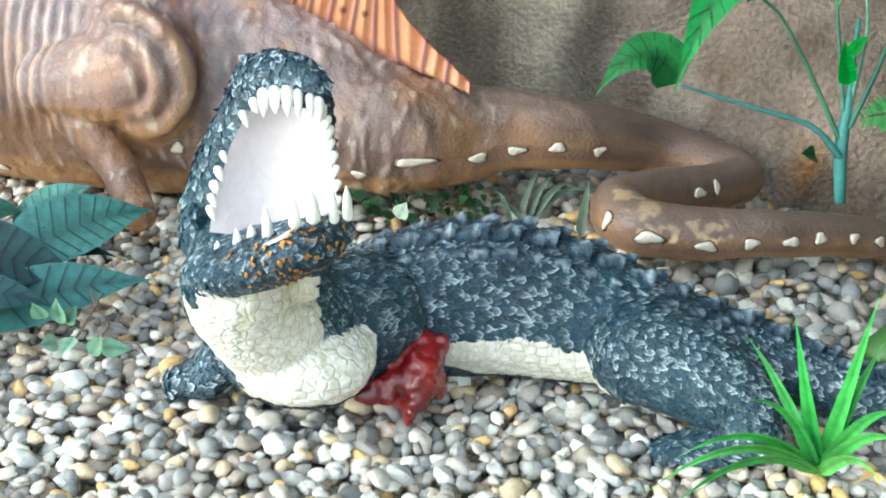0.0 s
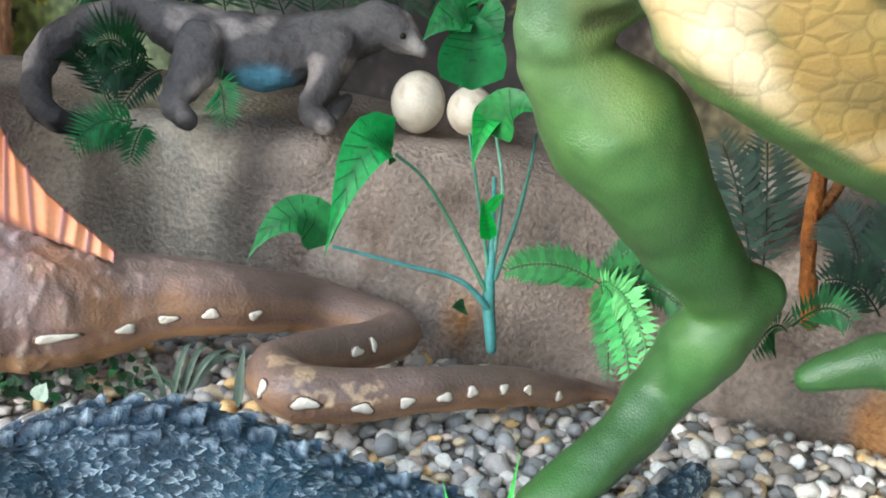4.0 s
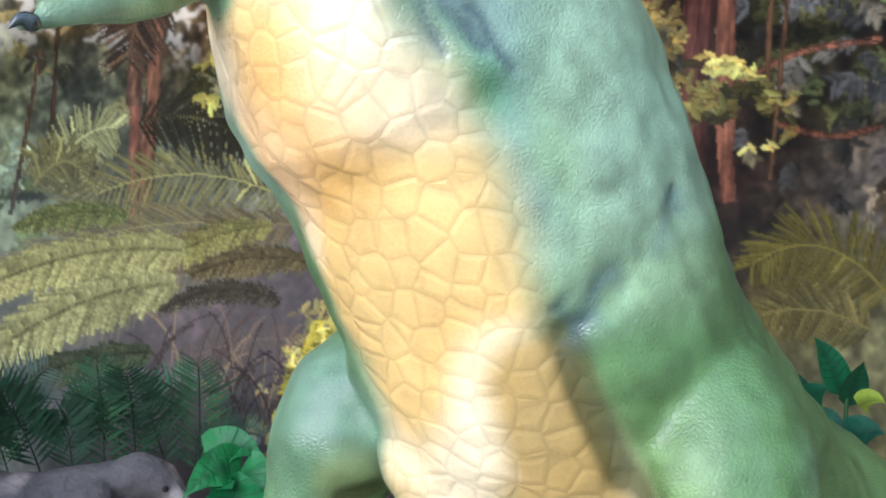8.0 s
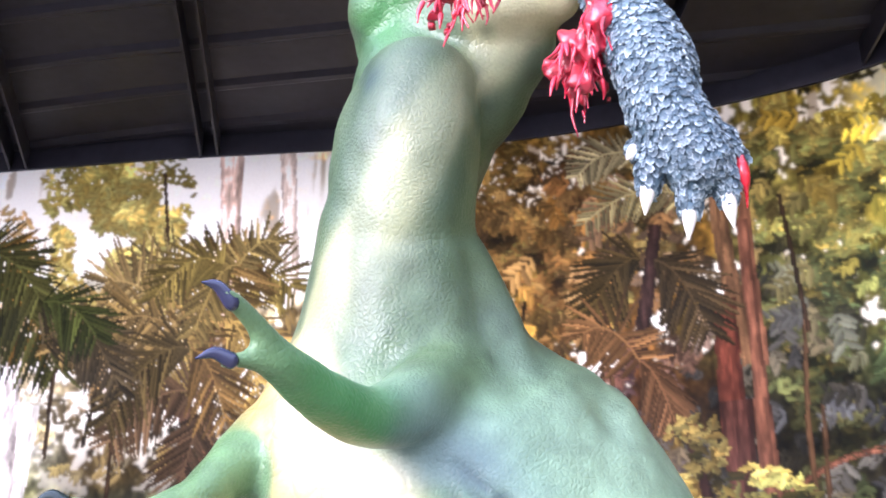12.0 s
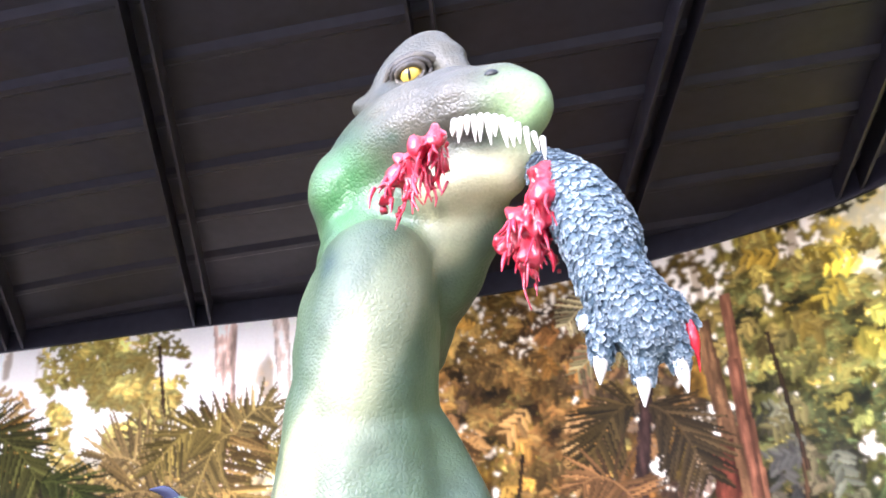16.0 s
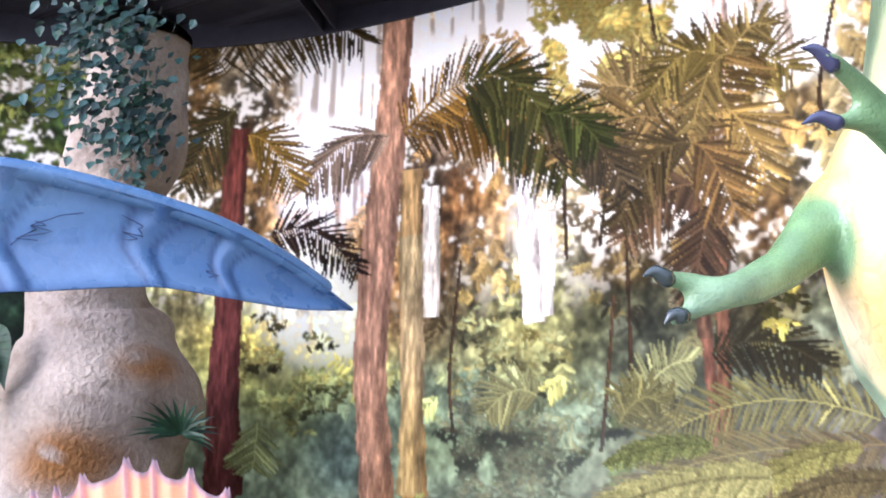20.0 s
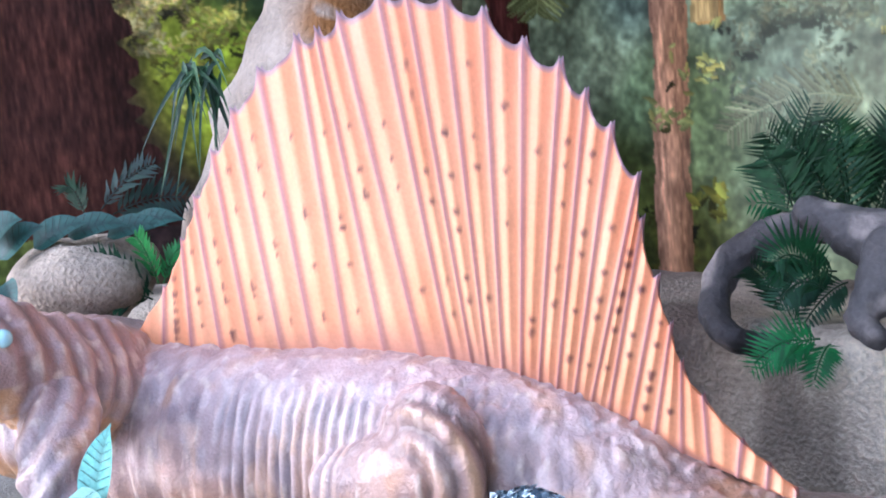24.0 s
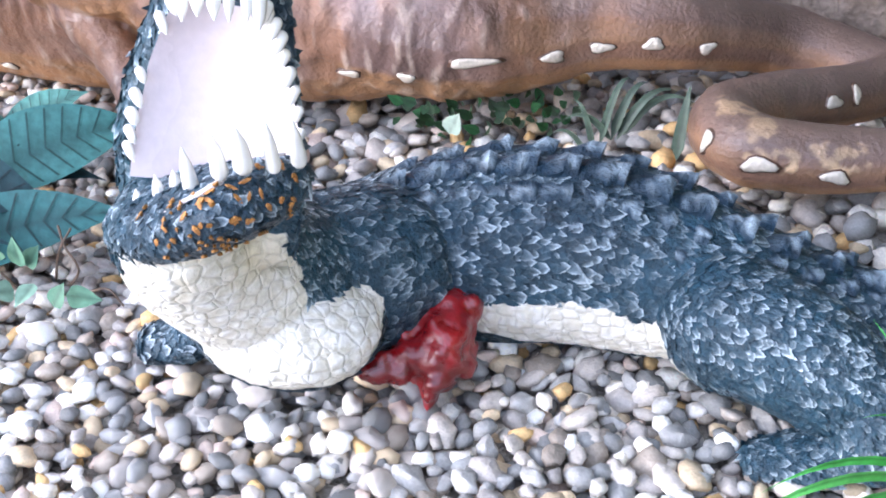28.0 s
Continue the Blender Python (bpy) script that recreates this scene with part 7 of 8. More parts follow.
co = co + no * (0.009 * (vnoise(co * 45) - 0.5) + 0.014 * (vnoise(co * 16) - 0.5))[:, None]
hide = mixed(lin("5a5654"), lin("383434"), vnoise(co * 9))
hide = mixed(hide, lin("a0948c"), ease(0.6, 0.8, vnoise(co * 14 + 3)) * 0.6)
bel = np.exp(-(np.linalg.norm((co - np.array((-1.420, 3.037, 0.799))) * np.array([0.6, 0.6, 1]), axis=1) / 0.055) ** 2)
hide = mixed(hide, lin("5c8ca0"), ease(0.25, 0.8, bel))
hide = mixed(hide, lin("b0a8a0"), np.exp(-(np.linalg.norm(co - np.array((-1.077, 3.186, 0.912)), axis=1) / 0.03) ** 2) * 0.7)
lz = Cast()
lz.add(co, fa, hide)
v, f = ball((-1.099, 3.160, 0.938), 0.008)
lz.add(v, f, lin("201810"))
tagged(new("lizard_statue", lz.mesh("lizard_statue", [GRIT])), "grey lizard statue with blue belly standing over eggs on the ledge", "statue")


def egg(c, r, h, label):
    v, f = ball((0, 0, 0), 1, 22, 14)
    v = v * np.array([r, r, h]) * (1 - 0.12 * v[:, 2:3])
    k = Cast()
    k.add(v + np.array(c), f, mixed(lin("ccc2ae"), lin("a09078"), ease(0.6, 0.8, vnoise(v * 40)) * 0.6))
    return tagged(new("egg", k.mesh("egg", [EGG])), label, "egg", "eggs on the ledge")


egg((-1.076, 3.246, 0.77), 0.071, 0.082, "cream speckled egg on the rock ledge")
egg((-0.938, 3.268, 0.76), 0.062, 0.065, "cream speckled egg on the rock ledge beside a leaf")
egg((-3.440, 1.950, 0.779), 0.052, 0.070, "white egg beside fern leaves on the ledge")


# ---- leaves ----
def blade_piece(base, tip, width, sag=0.0, fold=0.25, twist=(0, 0, 1), n=9, shape=0.45, wave=0.0):
    """A leaf blade from base to tip: folded along its midrib, drooping by sag."""
    base, tip = np.array(base, float), np.array(tip, float)
    s = np.linspace(0, 1, n)
    mid = base + (tip - base) * s[:, None] + np.array([0, 0, 1]) * (sag * 4 * s * (1 - s))[:, None]
    t = np.gradient(mid, axis=0)
    t /= np.linalg.norm(t, axis=1)[:, None]
    side = np.cross(t, np.array(twist, float))
    side /= np.linalg.norm(side, axis=1)[:, None] + 1e-9
    nrm = np.cross(side, t)
    prof = np.sin(np.pi * s ** shape) ** 0.8 * (1 - s ** 6)
    prof[0], prof[-1] = 0.03, 0.0
    v = []
    for q in (-1, -0.5, 0, 0.5, 1):
        lift = fold * abs(q) + (wave * np.sin(s * 22 + q * 2) if wave else 0)
        v.append(mid + side * (q * width * prof)[:, None] + nrm * (width * prof * lift)[:, None])
    v = np.vstack(v)
    f = [(a * n + j, a * n + j + 1, (a + 1) * n + j + 1, (a + 1) * n + j) for a in range(4) for j in range(n - 1)]
    return v, f


def leaf_mesh(base, tip, width, colour, sag=0.0, fold=0.25, twist=(0, 0, 1), n=11, shape=0.45, veins=True, wave=0.0):
    c = Cast()
    v, f = blade_piece(base, tip, width, sag, fold, twist, n, shape, wave)
    k = lin(colour)
    tone = k * (0.8 + 0.4 * vnoise(v * 30))[:, None]
    tone[2 * n:3 * n] = k * 0.6
    c.add(v, f, tone)
    if veins:
        vv = v.reshape(5, n, 3)
        for j in range(2, n - 2):
            for a, b in ((2, 4), (2, 0)):
                p, q = vv[a, j], vv[b, min(j + 1, n - 1)] * 0.9 + vv[a, j] * 0.1
                up = np.array([0.0012, -0.0012, 0.0018])
                d = (vv[2, j + 1] - vv[2, j]) * 0.13
                c.add([p + up, q + up, q + up + d, p + up + d], [(0, 1, 2, 3)], k * 0.38)
    return c.mesh("leaf", [LEAF])


def stem_mesh(nodes, colour, seg=8):
    c = Cast()
    v, f = tube(nodes, seg, 5)
    c.add(v, f, lin(colour) * (0.8 + 0.4 * vnoise(v * 30))[:, None])
    return c.mesh("stem", [LEAF])


def fern_mesh(root, tip, sag, leaf, colour, pairs=18, flatdir=(0, -1, 0.2), wide=0.18):
    """One feathered frond: midrib with paired leaflets."""
    c = Cast()
    root, tip = np.array(root, float), np.array(tip, float)
    s = np.linspace(0, 1, pairs)
    mid = root + (tip - root) * s[:, None] + np.array([0, 0, 1]) * (sag * 4 * s * (1 - s))[:, None]
    t = np.gradient(mid, axis=0)
    t /= np.linalg.norm(t, axis=1)[:, None]
    side = np.cross(t, np.array(flatdir, float))
    side /= np.linalg.norm(side, axis=1)[:, None]
    nrm = np.cross(side, t)
    v, f = tube([(*p, 0.0025) for p in mid[::2]], 5, 2)
    c.add(v, f, lin(colour) * 0.7)
    fr = np.random.RandomState(int(abs(root[0] * 1000 + tip[2] * 777)) % 9999)
    for j in range(1, pairs):
        for q in (-1, 1):
            ln = leaf * (0.3 + 0.7 * math.sin(math.pi * (0.18 + 0.78 * s[j]))) * fr.uniform(0.85, 1.1)
            way = side[j] * q + t[j] * 0.6 + nrm[j] * fr.uniform(-0.15, 0.2)
            way /= np.linalg.norm(way)
            acr = np.cross(way, nrm[j]) * ln * wide
            p = mid[j]
            c.add([p, p + way * ln * 0.35 + acr, p + way * ln, p + way * ln * 0.35 - acr], [(0, 1, 2), (0, 2, 3)], lin(colour) * fr.uniform(0.65, 1.35))
    return c.mesh("frond", [LEAF])


def plant(name, label, category, at):
    return thing(name, label, category, at=at)


# big-leaved plant in front of the ledge
big = plant("big_leaf_plant", "plastic plant with glossy green arrow-shaped leaves on long stems", "plant", (-0.726, 2.889, 0.279))
for nodes, col in (([(-0.725, 2.887, 0.273, 0.018), (-0.75, 2.913, 0.38, 0.022), (-0.757, 2.929, 0.458, 0.016), (-0.767, 2.949, 0.562, 0.009), (-0.773, 2.946, 0.669, 0.007)], "4c8a84"), ([(-0.748, 2.899, 0.371, 0.012), (-0.813, 2.863, 0.438, 0.009), (-0.931, 2.796, 0.475, 0.007), (-1.069, 2.715, 0.517, 0.005)], "4c8480"),
                   ([(-0.759, 2.910, 0.407, 0.009), (-0.834, 2.891, 0.536, 0.007), (-0.908, 2.843, 0.669, 0.005), (-0.964, 2.796, 0.728, 0.005)], "4c7c60"), ([(-0.743, 2.924, 0.435, 0.009), (-0.712, 2.958, 0.583, 0.007), (-0.692, 2.957, 0.72, 0.005), (-0.687, 2.952, 0.786, 0.005)], "3c7060"),
                   ([(-0.758, 2.924, 0.445, 0.008), (-0.803, 2.927, 0.628, 0.005), (-0.832, 2.912, 0.771, 0.005)], "4c8068"), ([(-0.754, 2.939, 0.484, 0.008), (-0.751, 2.946, 0.647, 0.005), (-0.778, 2.931, 0.789, 0.005)], "6c9c88")):
    part("stem", stem_mesh([(*q[:3], q[3] * 0.72) for q in nodes], col), big)
for b, t, w, sag, col in (((-0.973, 2.797, 0.745), (-1.054, 2.630, 0.517), 0.062, 0.10, "1c7c34"), ((-1.069, 2.697, 0.529), (-1.203, 2.557, 0.505), 0.055, 0.08, "2c7438"), ((-0.825, 2.873, 0.88), (-0.83, 2.831, 1.028), 0.075, 0.05, "14602c"), ((-0.784, 2.914, 0.817), (-0.789, 2.805, 0.716), 0.035, 0.04, "2c9438"),
                          ((-0.778, 2.887, 0.784), (-0.664, 2.845, 0.851), 0.055, 0.04, "287030"), ((-0.761, 2.909, 0.532), (-0.778, 2.874, 0.645), 0.02, 0.0, "188828"), ((-0.773, 2.925, 0.594), (-0.731, 2.908, 0.646), 0.014, 0.01, "188828"), ((-0.792, 2.866, 0.372), (-0.808, 2.803, 0.392), 0.02, 0.0, "2c6c34")):
    part("leaf", leaf_mesh(b, t, w, col, sag, 0.3, (0.2, -0.8, 0.5), wave=0.06), big)
for b, t, w in (((-0.844, 2.941, 1.029), (-0.944, 2.857, 0.973), 0.055), ((-0.836, 2.941, 1.017), (-0.848, 2.851, 0.879), 0.065), ((-0.844, 2.941, 1.035), (-0.784, 2.902, 0.938), 0.05), ((-0.932, 2.957, 1.049), (-0.798, 2.958, 1.058), 0.05)):
    part("leaf", leaf_mesh(b, t, w, "145c24", 0.03, 0.25, (0.2, -0.8, 0.5), wave=0.08), big)

# fern beside it
fern = plant("fern", "green plastic fern with arching fronds against the rock", "plant", (-0.487, 2.880, 0.476))
for t, sag, ln, col in (((-0.702, 2.864, 0.482), 0.03, 0.06, "2c6c30"), ((-0.371, 2.685, 0.353), 0.05, 0.06, "4c9c50"), ((-0.332, 2.659, 0.411), 0.05, 0.06, "6cb468"), ((-0.287, 2.813, 0.529), 0.05, 0.055, "2c6430"), ((-0.36, 2.932, 0.592), 0.04, 0.05, "285c2c"), ((-0.222, 2.738, 0.459), 0.05, 0.055, "2c5c2c"), ((-0.422, 2.726, 0.335), 0.03, 0.05, "3c7c3c"), ((-0.235, 2.925, 0.543), 0.04, 0.05, "20502a")):
    part("frond", fern_mesh((-0.491, 2.901, 0.476), t, sag, ln, col, 24), fern)

# palm fronds behind the lizard
palms = plant("palm_fronds", "dark green plastic palm fronds on the ledge behind the lizard", "plant", (-1.585, 3.272, 0.937))
pf = np.random.RandomState(8)
for b, t, ln, col in (((-1.881, 3.092, 0.931), (-1.949, 3.064, 1.087), 0.10, "1c3c20"), ((-1.813, 3.140, 0.951), (-1.866, 3.064, 1.110), 0.10, "203c24"), ((-1.714, 3.200, 0.943), (-1.653, 3.198, 1.115), 0.10, "1c3820"), ((-1.638, 3.245, 0.948), (-1.491, 3.291, 1.196), 0.10, "2c4030"),
                      ((-1.547, 3.295, 0.955), (-1.591, 3.235, 1.135), 0.09, "1c3a20"), ((-1.454, 3.343, 0.97), (-1.353, 3.353, 1.157), 0.09, "1c3c22"), ((-1.287, 3.419, 0.992), (-1.152, 3.435, 1.199), 0.08, "26502c"), ((-1.359, 3.390, 1.001), (-1.430, 3.313, 1.090), 0.08, "1c3c20"),
                      ((-1.123, 3.426, 0.98), (-1.013, 3.418, 1.055), 0.06, "1c3820"), ((-1.064, 3.446, 0.985), (-0.953, 3.435, 1.046), 0.06, "203c20"), ((-1.695, 2.893, 0.831), (-1.745, 2.807, 0.876), 0.09, "1c4424"), ((-1.681, 2.897, 0.804), (-1.734, 2.794, 0.784), 0.08, "1c4024"),
                      ((-1.456, 2.880, 0.809), (-1.423, 2.854, 0.722), 0.06, "1c6430"), ((-1.605, 2.741, 0.716), (-1.695, 2.640, 0.675), 0.06, "206830"), ((-1.774, 3.161, 0.923), (-1.813, 3.105, 1.187), 0.10, "24402a")):
    part("frond", fern_mesh(b, t, 0.03, ln * 1.25, col, 20, wide=0.055), palms)
for k in range(12):
    b = Vector((-1.93 + 0.075 * k, 3.12 + 0.026 * k, 0.93))
    t = b + Vector((pf.uniform(-0.13, 0.13), pf.uniform(-0.1, -0.02), pf.uniform(0.16, 0.3)))
    part("frond", fern_mesh(tuple(b), tuple(t), 0.03, pf.uniform(0.11, 0.14), ("16301a", "1c3820", "20401f")[k % 3], 20, wide=0.055), palms)

# fronds at the far end of the ledge
palms2 = plant("palm_fronds", "dark green palm fronds around the lizard's tail", "plant", (-1.910, 3.235, 0.89))
for b, t, ln, col in (((-1.875, 3.257, 0.889), (-1.994, 3.066, 0.967), 0.09, "286838"), ((-1.852, 3.273, 0.903), (-1.930, 3.124, 1.063), 0.10, "204428"), ((-1.830, 3.289, 0.916), (-1.807, 3.209, 1.112), 0.10, "24442c"), ((-1.805, 3.300, 0.887), (-1.695, 3.272, 1.078), 0.10, "24442c"), ((-1.839, 2.997, 0.703), (-1.897, 2.925, 0.836), 0.09, "1c3824"),
                      ((-1.788, 3.115, 0.8), (-1.865, 2.990, 0.744), 0.09, "1c4028"), ((-1.764, 3.125, 0.773), (-1.804, 2.990, 0.681), 0.08, "203c28"), ((-1.699, 2.901, 0.684), (-1.774, 2.766, 0.622), 0.07, "206c34"), ((-1.677, 2.911, 0.672), (-1.670, 2.831, 0.598), 0.07, "206430")):
    part("frond", fern_mesh(b, t, 0.02, ln, col, 16, wide=0.09), palms2)

# strap-leaved plant in the pebbles
grass = plant("strap_leaf_plant", "bright green strap-leaved plant standing in the pebbles", "plant", (-0.465, 1.971, 0.174))
for t, w, sag, col in (((-0.599, 1.895, 0.431), 0.012, 0.02, "5cb45c"), ((-0.539, 1.919, 0.481), 0.014, 0.0, "4cb04c"), ((-0.430, 1.952, 0.540), 0.014, 0.0, "54b450"), ((-0.562, 1.805, 0.370), 0.010, 0.05, "48a048"), ((-0.637, 1.655, 0.259), 0.012, 0.07, "68bc5c"), ((-0.619, 1.713, 0.296), 0.012, 0.06, "58b050"), ((-0.585, 1.621, 0.280), 0.013, 0.06, "4ca848"),
                       ((-0.349, 1.866, 0.396), 0.012, 0.05, "54a850"), ((-0.327, 1.830, 0.368), 0.012, 0.05, "60b458"), ((-0.415, 1.984, 0.444), 0.012, 0.02, "4c9c48"), ((-0.349, 1.811, 0.312), 0.012, 0.04, "70bc60"), ((-0.530, 1.920, 0.290), 0.010, 0.03, "388840")):
    part("leaf", leaf_mesh((-0.468, 1.978, 0.174), t, w, col, sag, 0.35, (0.1, -1, 0.15), 12, 0.35, False), grass)

# teal-leaved plant
teal = plant("broad_leaf_plant", "plastic plant with veined blue-green leaves beside the crocodile", "plant", (-2.004, 1.458, 0.228))
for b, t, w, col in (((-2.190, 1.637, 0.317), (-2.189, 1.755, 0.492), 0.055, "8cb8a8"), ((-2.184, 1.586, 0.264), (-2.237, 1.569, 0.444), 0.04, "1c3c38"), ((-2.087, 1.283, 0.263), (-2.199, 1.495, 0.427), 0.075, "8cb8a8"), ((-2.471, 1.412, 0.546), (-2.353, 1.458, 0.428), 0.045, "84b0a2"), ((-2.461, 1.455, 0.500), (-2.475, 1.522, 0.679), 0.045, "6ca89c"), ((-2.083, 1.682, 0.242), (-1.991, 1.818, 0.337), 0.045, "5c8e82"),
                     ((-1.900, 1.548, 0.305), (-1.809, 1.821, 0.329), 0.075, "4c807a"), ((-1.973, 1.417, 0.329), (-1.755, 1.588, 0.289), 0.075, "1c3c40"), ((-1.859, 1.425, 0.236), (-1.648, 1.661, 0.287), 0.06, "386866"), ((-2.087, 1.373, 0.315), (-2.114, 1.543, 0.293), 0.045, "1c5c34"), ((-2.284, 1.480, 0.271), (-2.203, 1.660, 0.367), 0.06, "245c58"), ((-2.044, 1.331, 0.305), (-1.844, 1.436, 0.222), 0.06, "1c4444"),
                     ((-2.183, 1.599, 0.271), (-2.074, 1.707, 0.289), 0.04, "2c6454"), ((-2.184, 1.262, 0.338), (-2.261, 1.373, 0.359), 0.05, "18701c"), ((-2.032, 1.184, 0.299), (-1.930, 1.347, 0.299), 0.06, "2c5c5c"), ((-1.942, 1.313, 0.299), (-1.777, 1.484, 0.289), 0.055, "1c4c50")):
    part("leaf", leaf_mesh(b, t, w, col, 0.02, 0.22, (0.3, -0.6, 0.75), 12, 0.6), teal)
for nodes in ([(-2.077, 1.426, 0.164, 0.00788), (-2.040, 1.455, 0.286, 0.00613), (-2.188, 1.591, 0.273, 0.00613), (-2.192, 1.640, 0.327, 0.00438)], [(-2.105, 1.350, 0.164, 0.007), (-2.085, 1.346, 0.293, 0.00525), (-2.170, 1.320, 0.342, 0.00438)], [(-2.202, 1.262, 0.164, 0.007), (-2.093, 1.282, 0.272, 0.00525), (-2.255, 1.477, 0.270, 0.00438)]):
    part("stem", stem_mesh(nodes, "3c4c40"), teal)

# dark leaves added to the broad-leaf plant: deep foliage with leaf shadows painted in
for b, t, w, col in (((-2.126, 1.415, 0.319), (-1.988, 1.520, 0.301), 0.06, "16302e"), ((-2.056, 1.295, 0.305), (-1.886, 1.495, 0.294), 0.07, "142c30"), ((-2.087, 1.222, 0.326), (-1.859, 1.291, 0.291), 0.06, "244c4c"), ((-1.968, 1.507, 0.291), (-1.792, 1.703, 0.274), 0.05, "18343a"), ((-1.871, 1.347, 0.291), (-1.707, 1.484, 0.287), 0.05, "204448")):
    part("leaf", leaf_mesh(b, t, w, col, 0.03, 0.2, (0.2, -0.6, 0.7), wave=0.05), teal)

# small sprig with twigs
sprig = plant("sprig", "small pale green sprig with dry curled twigs on the pebbles", "plant", (-1.845, 1.566, 0.110))
sr = np.random.RandomState(4)
for b, t in (((-1.699, 1.455, 0.280), (-1.707, 1.440, 0.317)), ((-1.681, 1.473, 0.268), (-1.682, 1.472, 0.321)), ((-1.676, 1.480, 0.266), (-1.664, 1.500, 0.299)), ((-1.597, 1.467, 0.236), (-1.588, 1.487, 0.272)), ((-1.651, 1.441, 0.255), (-1.654, 1.405, 0.267)), ((-1.640, 1.467, 0.258), (-1.627, 1.424, 0.244)), ((-1.608, 1.495, 0.237), (-1.560, 1.526, 0.232))):
    part("leaf", leaf_mesh(b, t, 0.017, sr.choice(["8cac94", "5c8468", "6c9478"]), 0.0, 0.2, (0.2, -0.8, 0.5), 8, 0.6, False), sprig)
for nodes in ([(-1.823, 1.587, 0.110, 0.00275), (-1.658, 1.524, 0.275, 0.00183), (-1.654, 1.549, 0.307, 0.00183)], [(-1.800, 1.584, 0.110, 0.00275), (-1.631, 1.535, 0.248, 0.00183), (-1.656, 1.535, 0.281, 0.00183), (-1.672, 1.540, 0.309, 0.00183)], [(-1.770, 1.588, 0.110, 0.00275), (-1.599, 1.554, 0.221, 0.00183), (-1.560, 1.555, 0.207, 0.00183)], [(-1.823, 1.539, 0.110, 0.00275), (-1.692, 1.448, 0.264, 0.00183)]):
    part("twig", stem_mesh(nodes, "6c5c4c", 6), sprig)

# grass tuft and small greens behind the crocodile
tuft = plant("grass_tuft", "dark green grass tuft under the reptile's tail", "plant", (-1.312, 2.437, 0.205))
for b, t, w, sag in (((-1.273, 2.412, 0.230), (-1.359, 2.375, 0.256), 0.008, 0.03), ((-1.273, 2.412, 0.230), (-1.243, 2.484, 0.323), 0.009, 0.04), ((-1.265, 2.418, 0.231), (-1.197, 2.504, 0.313), 0.009, 0.04), ((-1.143, 2.421, 0.228), (-1.161, 2.482, 0.349), 0.012, 0.02), ((-1.287, 2.397, 0.220), (-1.270, 2.470, 0.326), 0.008, 0.05), ((-1.294, 2.389, 0.214), (-1.353, 2.400, 0.290), 0.007, 0.03), ((-1.280, 2.463, 0.218), (-1.155, 2.511, 0.289), 0.008, 0.05), ((-1.288, 2.363, 0.209), (-1.359, 2.340, 0.241), 0.006, 0.03)):
    part("leaf", leaf_mesh(b, t, w, "4c5c4c", sag, 0.3, (0.1, -1, 0.2), 10, 0.35, False), tuft)
low = plant("creeping_plant", "low dark green creeping leaves below the reptile's belly", "plant", (-1.475, 2.335, 0.235))
lr = np.random.RandomState(12)
for _ in range(60):
    k = lr.rand()
    c = np.array((-1.617, 2.202, 0.251)) + (np.array((-1.412, 2.490, 0.207)) - np.array((-1.617, 2.202, 0.251))) * k + np.array([0, lr.uniform(-0.05, 0.05), lr.uniform(-0.03, 0.04)])
    part("leaf", leaf_mesh(c, c + np.array([lr.uniform(-0.03, 0.03), lr.uniform(-0.03, 0.01), lr.uniform(0.0, 0.03)]), 0.010, lr.choice(["244424", "2c5c30", "384c34"]), 0, 0.2, (0.2, -0.8, 0.5), 6, 0.6, False), low)
part("leaf", leaf_mesh((-1.457, 2.178, 0.279), (-1.447, 2.196, 0.314), 0.02, "9cac98", 0, 0.2, (0.2, -0.8, 0.5), 8, 0.6, False), low)

# undergrowth below the tall statue
under_p = plant("undergrowth", "dark ferns and fronds in the shade below the green statue", "plant", (0.036, 2.965, 0.562))
for b, t, ln, col in (((-0.174, 3.059, 0.519), (-0.292, 3.078, 0.808), 0.10, "24382c"), ((-0.149, 3.061, 0.523), (-0.191, 3.086, 0.822), 0.10, "1c3024"), ((0.07, 2.855, 0.554), (-0.024, 2.910, 0.721), 0.09, "1c3428"), ((0.093, 2.855, 0.559), (0.121, 2.910, 0.758), 0.10, "203828"), ((0.116, 2.851, 0.552), (0.226, 2.889, 0.721), 0.10, "24402c"), ((0.092, 2.800, 0.553), (-0.029, 2.774, 0.612), 0.08, "1c3424"), ((-0.072, 2.648, 0.552), (0.028, 2.608, 0.599), 0.06, "2c6434"), ((-0.081, 2.644, 0.54), (-0.137, 2.531, 0.527), 0.06, "2c5c30"), ((0.171, 2.750, 0.587), (0.253, 2.765, 0.668), 0.09, "203c28")):
    part("frond", fern_mesh(b, t, 0.03, ln, col, 18, wide=0.1), under_p)
stick = Cast()
v, f = tube([(-0.066, 3.040, 0.837, 0.017), (-0.066, 2.998, 0.743, 0.018), (-0.064, 2.947, 0.627, 0.017), (-0.034, 2.879, 0.487, 0.019)], 10, 6)
v = v + (0.008 * (vnoise(v * 60) - 0.5))[:, None]
stick.add(v, f, mixed(lin("b06c28"), lin("5c3418"), vnoise(v * 25)))
v, f = tube([(-0.013, 3.033, 0.808, 0.012), (-0.028, 3.009, 0.746, 0.013), (-0.065, 2.973, 0.685, 0.012)], 8, 5)
stick.add(v, f, lin("6c4420"))
tagged(new("branch", stick.mesh("branch", [ROCK])), "rust-brown forked branch leaning on the ledge", "branch")

# leafy plant by the printed wall
side_p = plant("leafy_plant", "dark green leafy plant against the printed wall", "plant", (0.426, 3.064, 1.164))
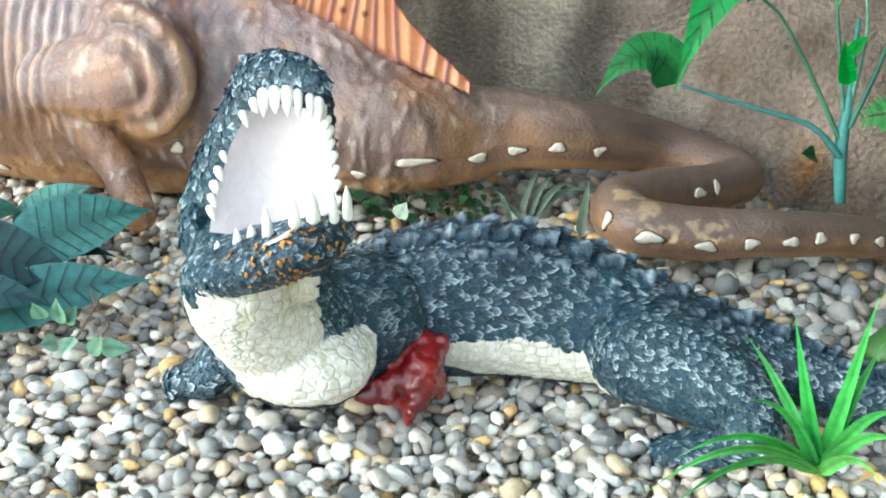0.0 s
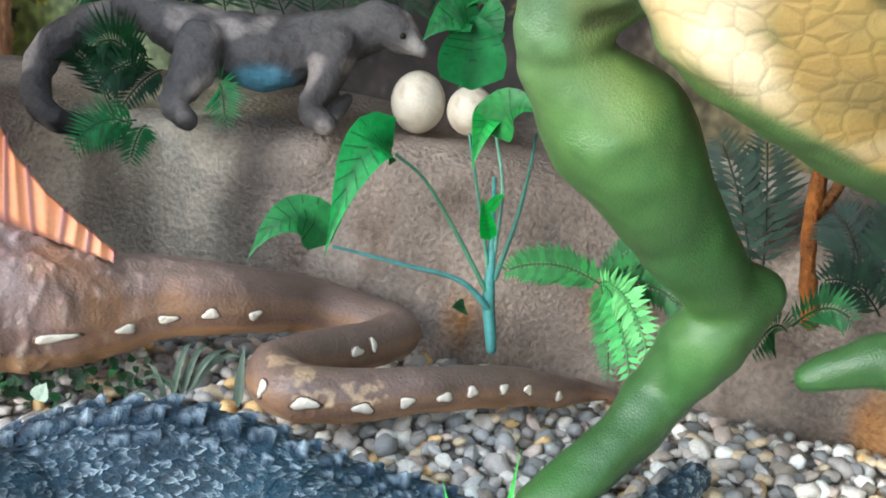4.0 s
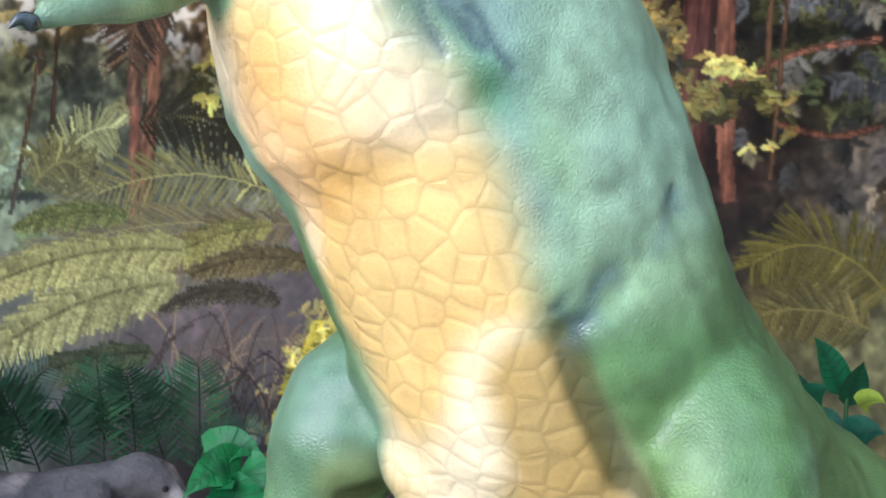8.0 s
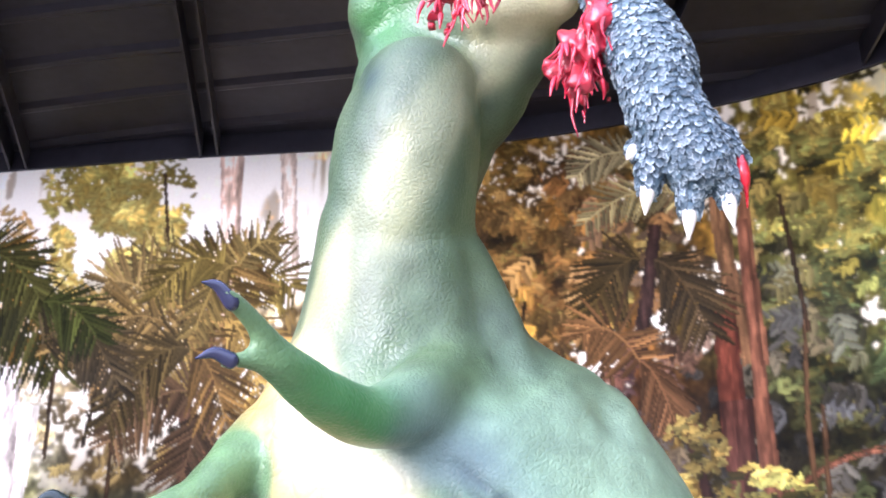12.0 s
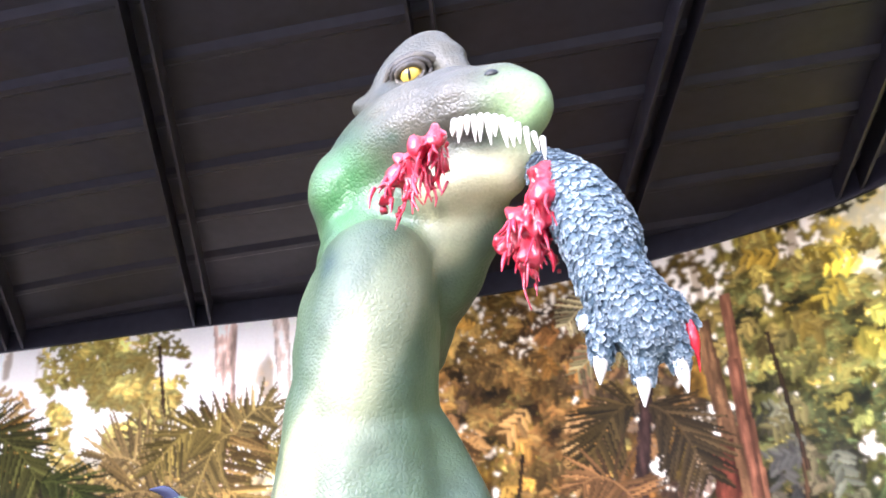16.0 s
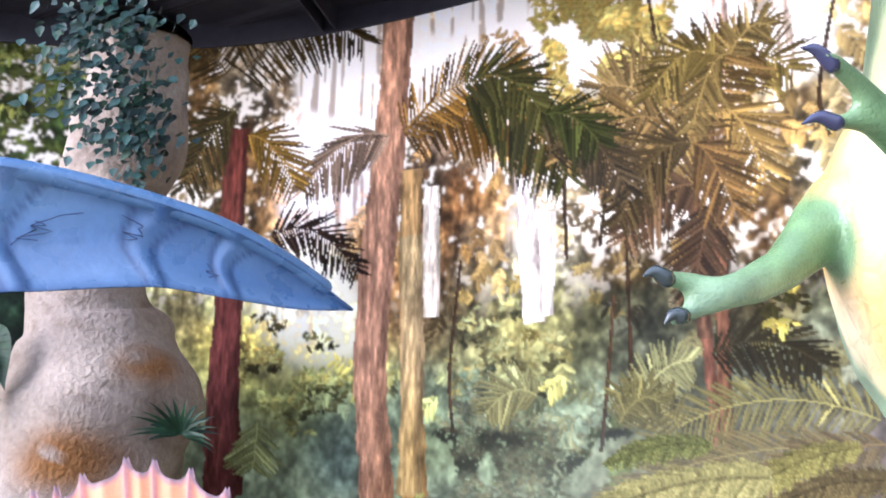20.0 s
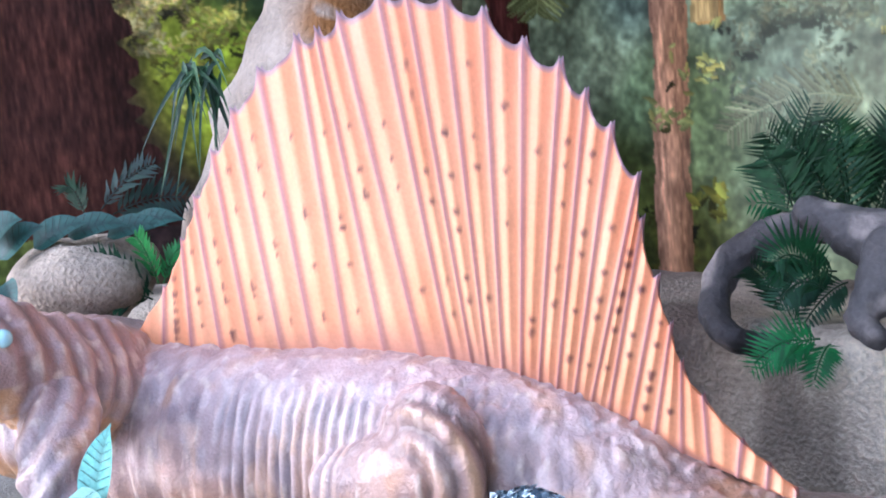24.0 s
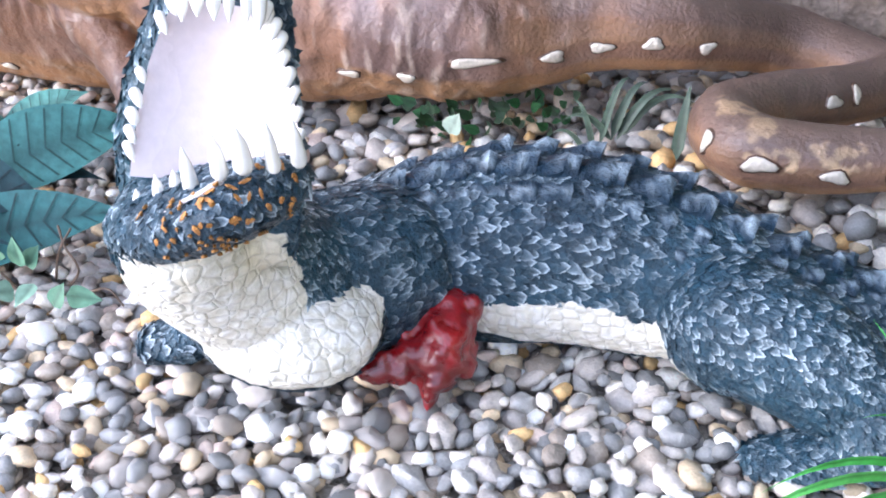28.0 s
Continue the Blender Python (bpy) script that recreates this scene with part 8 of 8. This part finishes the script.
for b, t, w, col in (((0.424, 3.023, 1.287), (0.355, 2.989, 1.408), 0.035, "1c5c34"), ((0.436, 3.019, 1.264), (0.455, 2.969, 1.363), 0.03, "184c2c"), ((0.359, 3.032, 1.234), (0.302, 2.996, 1.339), 0.03, "1c4c30"), ((0.362, 2.979, 1.215), (0.417, 2.917, 1.215), 0.04, "184830"), ((0.428, 2.965, 1.199), (0.487, 2.902, 1.222), 0.04, "1c5038"), ((0.339, 2.986, 1.260), (0.383, 2.930, 1.302), 0.03, "1c5434"), ((0.447, 2.966, 1.270), (0.486, 2.907, 1.283), 0.025, "88982c")):
    part("leaf", leaf_mesh(b, t, w, col, 0.01, 0.25, (0.2, -0.9, 0.3), 10, 0.55), side_p)
for nodes in ([(0.42, 3.017, 1.098, 0.005), (0.432, 3.017, 1.217, 0.005), (0.433, 3.012, 1.300, 0.004), (0.448, 3.010, 1.325, 0.004)], [(0.376, 3.024, 1.093, 0.005), (0.359, 3.032, 1.234, 0.004)]):
    part("stem", stem_mesh(nodes, "3c5c34", 6), side_p)

# creeper on the pillar, tufts beside it
vine = plant("creeper", "blue-green creeper leaves climbing the rock pillar", "plant", (-2.844, 2.544, 2.582))
vr = np.random.RandomState(31)
vm = Cast()
for x, y, sx, sy, cnt in ((170, 140, 70, 110, 240), (270, 200, 50, 130, 200), (220, 60, 90, 40, 130), (250, 250, 60, 60, 90)):
    for _ in range(cnt):
        a = np.array((-2.810, 2.386, 2.634))
        ex, ey = (np.array((-2.707, 2.507, 2.652)) - a) / 100, (np.array((-2.842, 2.427, 2.478)) - a) / 100
        p = a + ex * (x - 170 + vr.normal() * sx * 0.6) + ey * (y - 140 + vr.normal() * sy * 0.6) + np.array([0.06, -0.1, 0]) * vr.uniform(0.0, 1.2)
        v, f = blade_piece(p, p + np.array([vr.uniform(-0.03, 0.03), vr.uniform(-0.03, 0), vr.uniform(-0.045, 0.01)]), 0.014, 0, 0.2, (0.5, -0.8, 0.3), 5, 0.6)
        vm.add(v, f, lin(vr.choice(["1c3430", "2c4c44", "24402c", "34504a"])) * vr.uniform(0.4, 1.0))
tagged(part("leaf", vm.mesh("leaf", [LEAF]), vine), "small creeper leaves", kind="stuff")
palm_t = plant("palm_tuft", "dark green fan palm tuft beside the rock pillar", "plant", (-2.863, 2.846, 1.639))
for k in range(22):
    a = math.radians(-30 + k * 11)
    b = np.array((-2.863, 2.846, 1.630))
    ex, ey = (np.array((-2.747, 2.975, 1.624)) - b) / 100, (np.array((-2.849, 2.841, 1.804)) - b) / 100
    part("leaf", leaf_mesh(b, b + ex * 75 * math.cos(a) + ey * 62 * math.sin(a) + np.array([0.02, -0.04, 0]) * (k % 3), 0.008, ("1c3424", "28482c", "203c28")[k % 3], 0.01, 0.2, (0.5, -0.8, 0.2), 6, 0.4, False), palm_t)
hang = plant("hanging_grass", "long dark green grass blades hanging on the pillar's flank", "plant", (-3.302, 2.221, 1.436))
hr = np.random.RandomState(14)
for k in range(26):
    b = np.array((-3.303, 2.221, 1.428))
    ex, ey = (np.array((-3.218, 2.368, 1.423)) - b) / 100, (np.array((-3.298, 2.222, 1.599)) - b) / 100
    p = b + ex * hr.uniform(-30, 40) + ey * hr.uniform(-20, 20)
    part("leaf", leaf_mesh(p, p + ex * hr.uniform(-90, 90) - ey * hr.uniform(20, 230) + np.array([0.03, -0.05, 0]), 0.009, hr.choice(["1c3420", "2c4c2c", "3c5c34"]), hr.uniform(0.02, 0.08), 0.3, (0.5, -0.8, 0.2), 7, 0.4, False), hang)
big_d = plant("dark_leaf_cluster", "large dark green leaves hanging beside the rock pillar", "plant", (-3.330, 2.342, 1.787))
for b, t, w, col in (((-3.285, 2.381, 1.945), (-3.291, 2.186, 1.864), 0.07, "1c4020"), ((-3.274, 2.414, 1.892), (-3.274, 2.250, 1.710), 0.08, "1c3c20"), ((-3.266, 2.430, 1.874), (-3.247, 2.311, 1.605), 0.07, "183820"), ((-3.315, 2.356, 1.840), (-3.300, 2.189, 1.788), 0.05, "8c9c1c"), ((-3.269, 2.412, 1.927), (-3.167, 2.426, 1.740), 0.06, "183418")):
    part("leaf", leaf_mesh(b, t, w, col, 0.02, 0.25, (0.5, -0.8, 0.2), 10, 0.6), big_d)
# rock and greens at the far left of the ledge
v, f = ball((-3.431, 1.861, 0.849), (0.26, 0.2, 0.12), 26, 14)
v = v + (0.06 * (vnoise(v * 7) - 0.5) + 0.02 * (vnoise(v * 20) - 0.5))[:, None]
bo = Cast()
bo.add(v, f, mixed(lin("b8a894"), lin("6c6258"), vnoise(v * 8)))
tagged(new("boulder", bo.mesh("boulder", [ROCK])), "rounded pale artificial boulder on the ledge", "boulder")
far_p = plant("fern_clump", "dark green fern clump beside the boulder", "plant", (-3.339, 1.960, 0.857))
for b, t, ln, col in (((-3.217, 1.968, 0.802), (-3.291, 1.830, 0.914), 0.09, "1c3c28"), ((-3.213, 1.987, 0.831), (-3.248, 1.950, 0.963), 0.09, "2c6c30"), ((-3.207, 2.001, 0.829), (-3.195, 2.057, 0.919), 0.08, "206428"), ((-3.215, 1.965, 0.786), (-3.262, 1.851, 0.785), 0.08, "1c4028"), ((-3.473, 1.951, 1.034), (-3.418, 2.101, 1.153), 0.10, "142820"), ((-3.460, 1.978, 1.014), (-3.374, 2.178, 1.044), 0.10, "142c20"), ((-3.489, 1.905, 1.023), (-3.509, 1.872, 1.110), 0.10, "183020")):
    part("frond", fern_mesh(b, t, 0.02, ln, col, 14, wide=0.1), far_p)
gar = plant("leaf_garland", "dark teal leaf garland lying on the ledge", "plant", (-3.487, 1.748, 0.978))
for b, t, w in (((-3.464, 1.639, 0.931), (-3.385, 1.749, 1.016), 0.05), ((-3.438, 1.728, 0.951), (-3.343, 1.862, 1.011), 0.05), ((-3.410, 1.818, 0.973), (-3.302, 1.960, 0.991), 0.045), ((-3.370, 1.917, 0.961), (-3.257, 2.059, 0.98), 0.04), ((-3.359, 1.615, 0.88), (-3.291, 1.610, 0.779), 0.03), ((-3.476, 1.619, 0.981), (-3.405, 1.696, 1.038), 0.05), ((-3.347, 1.977, 0.97), (-3.237, 2.104, 0.992), 0.04)):
    part("leaf", leaf_mesh(b, t, w, "20443c", 0.02, 0.25, (0.4, -0.6, 0.6), 10, 0.6), gar)
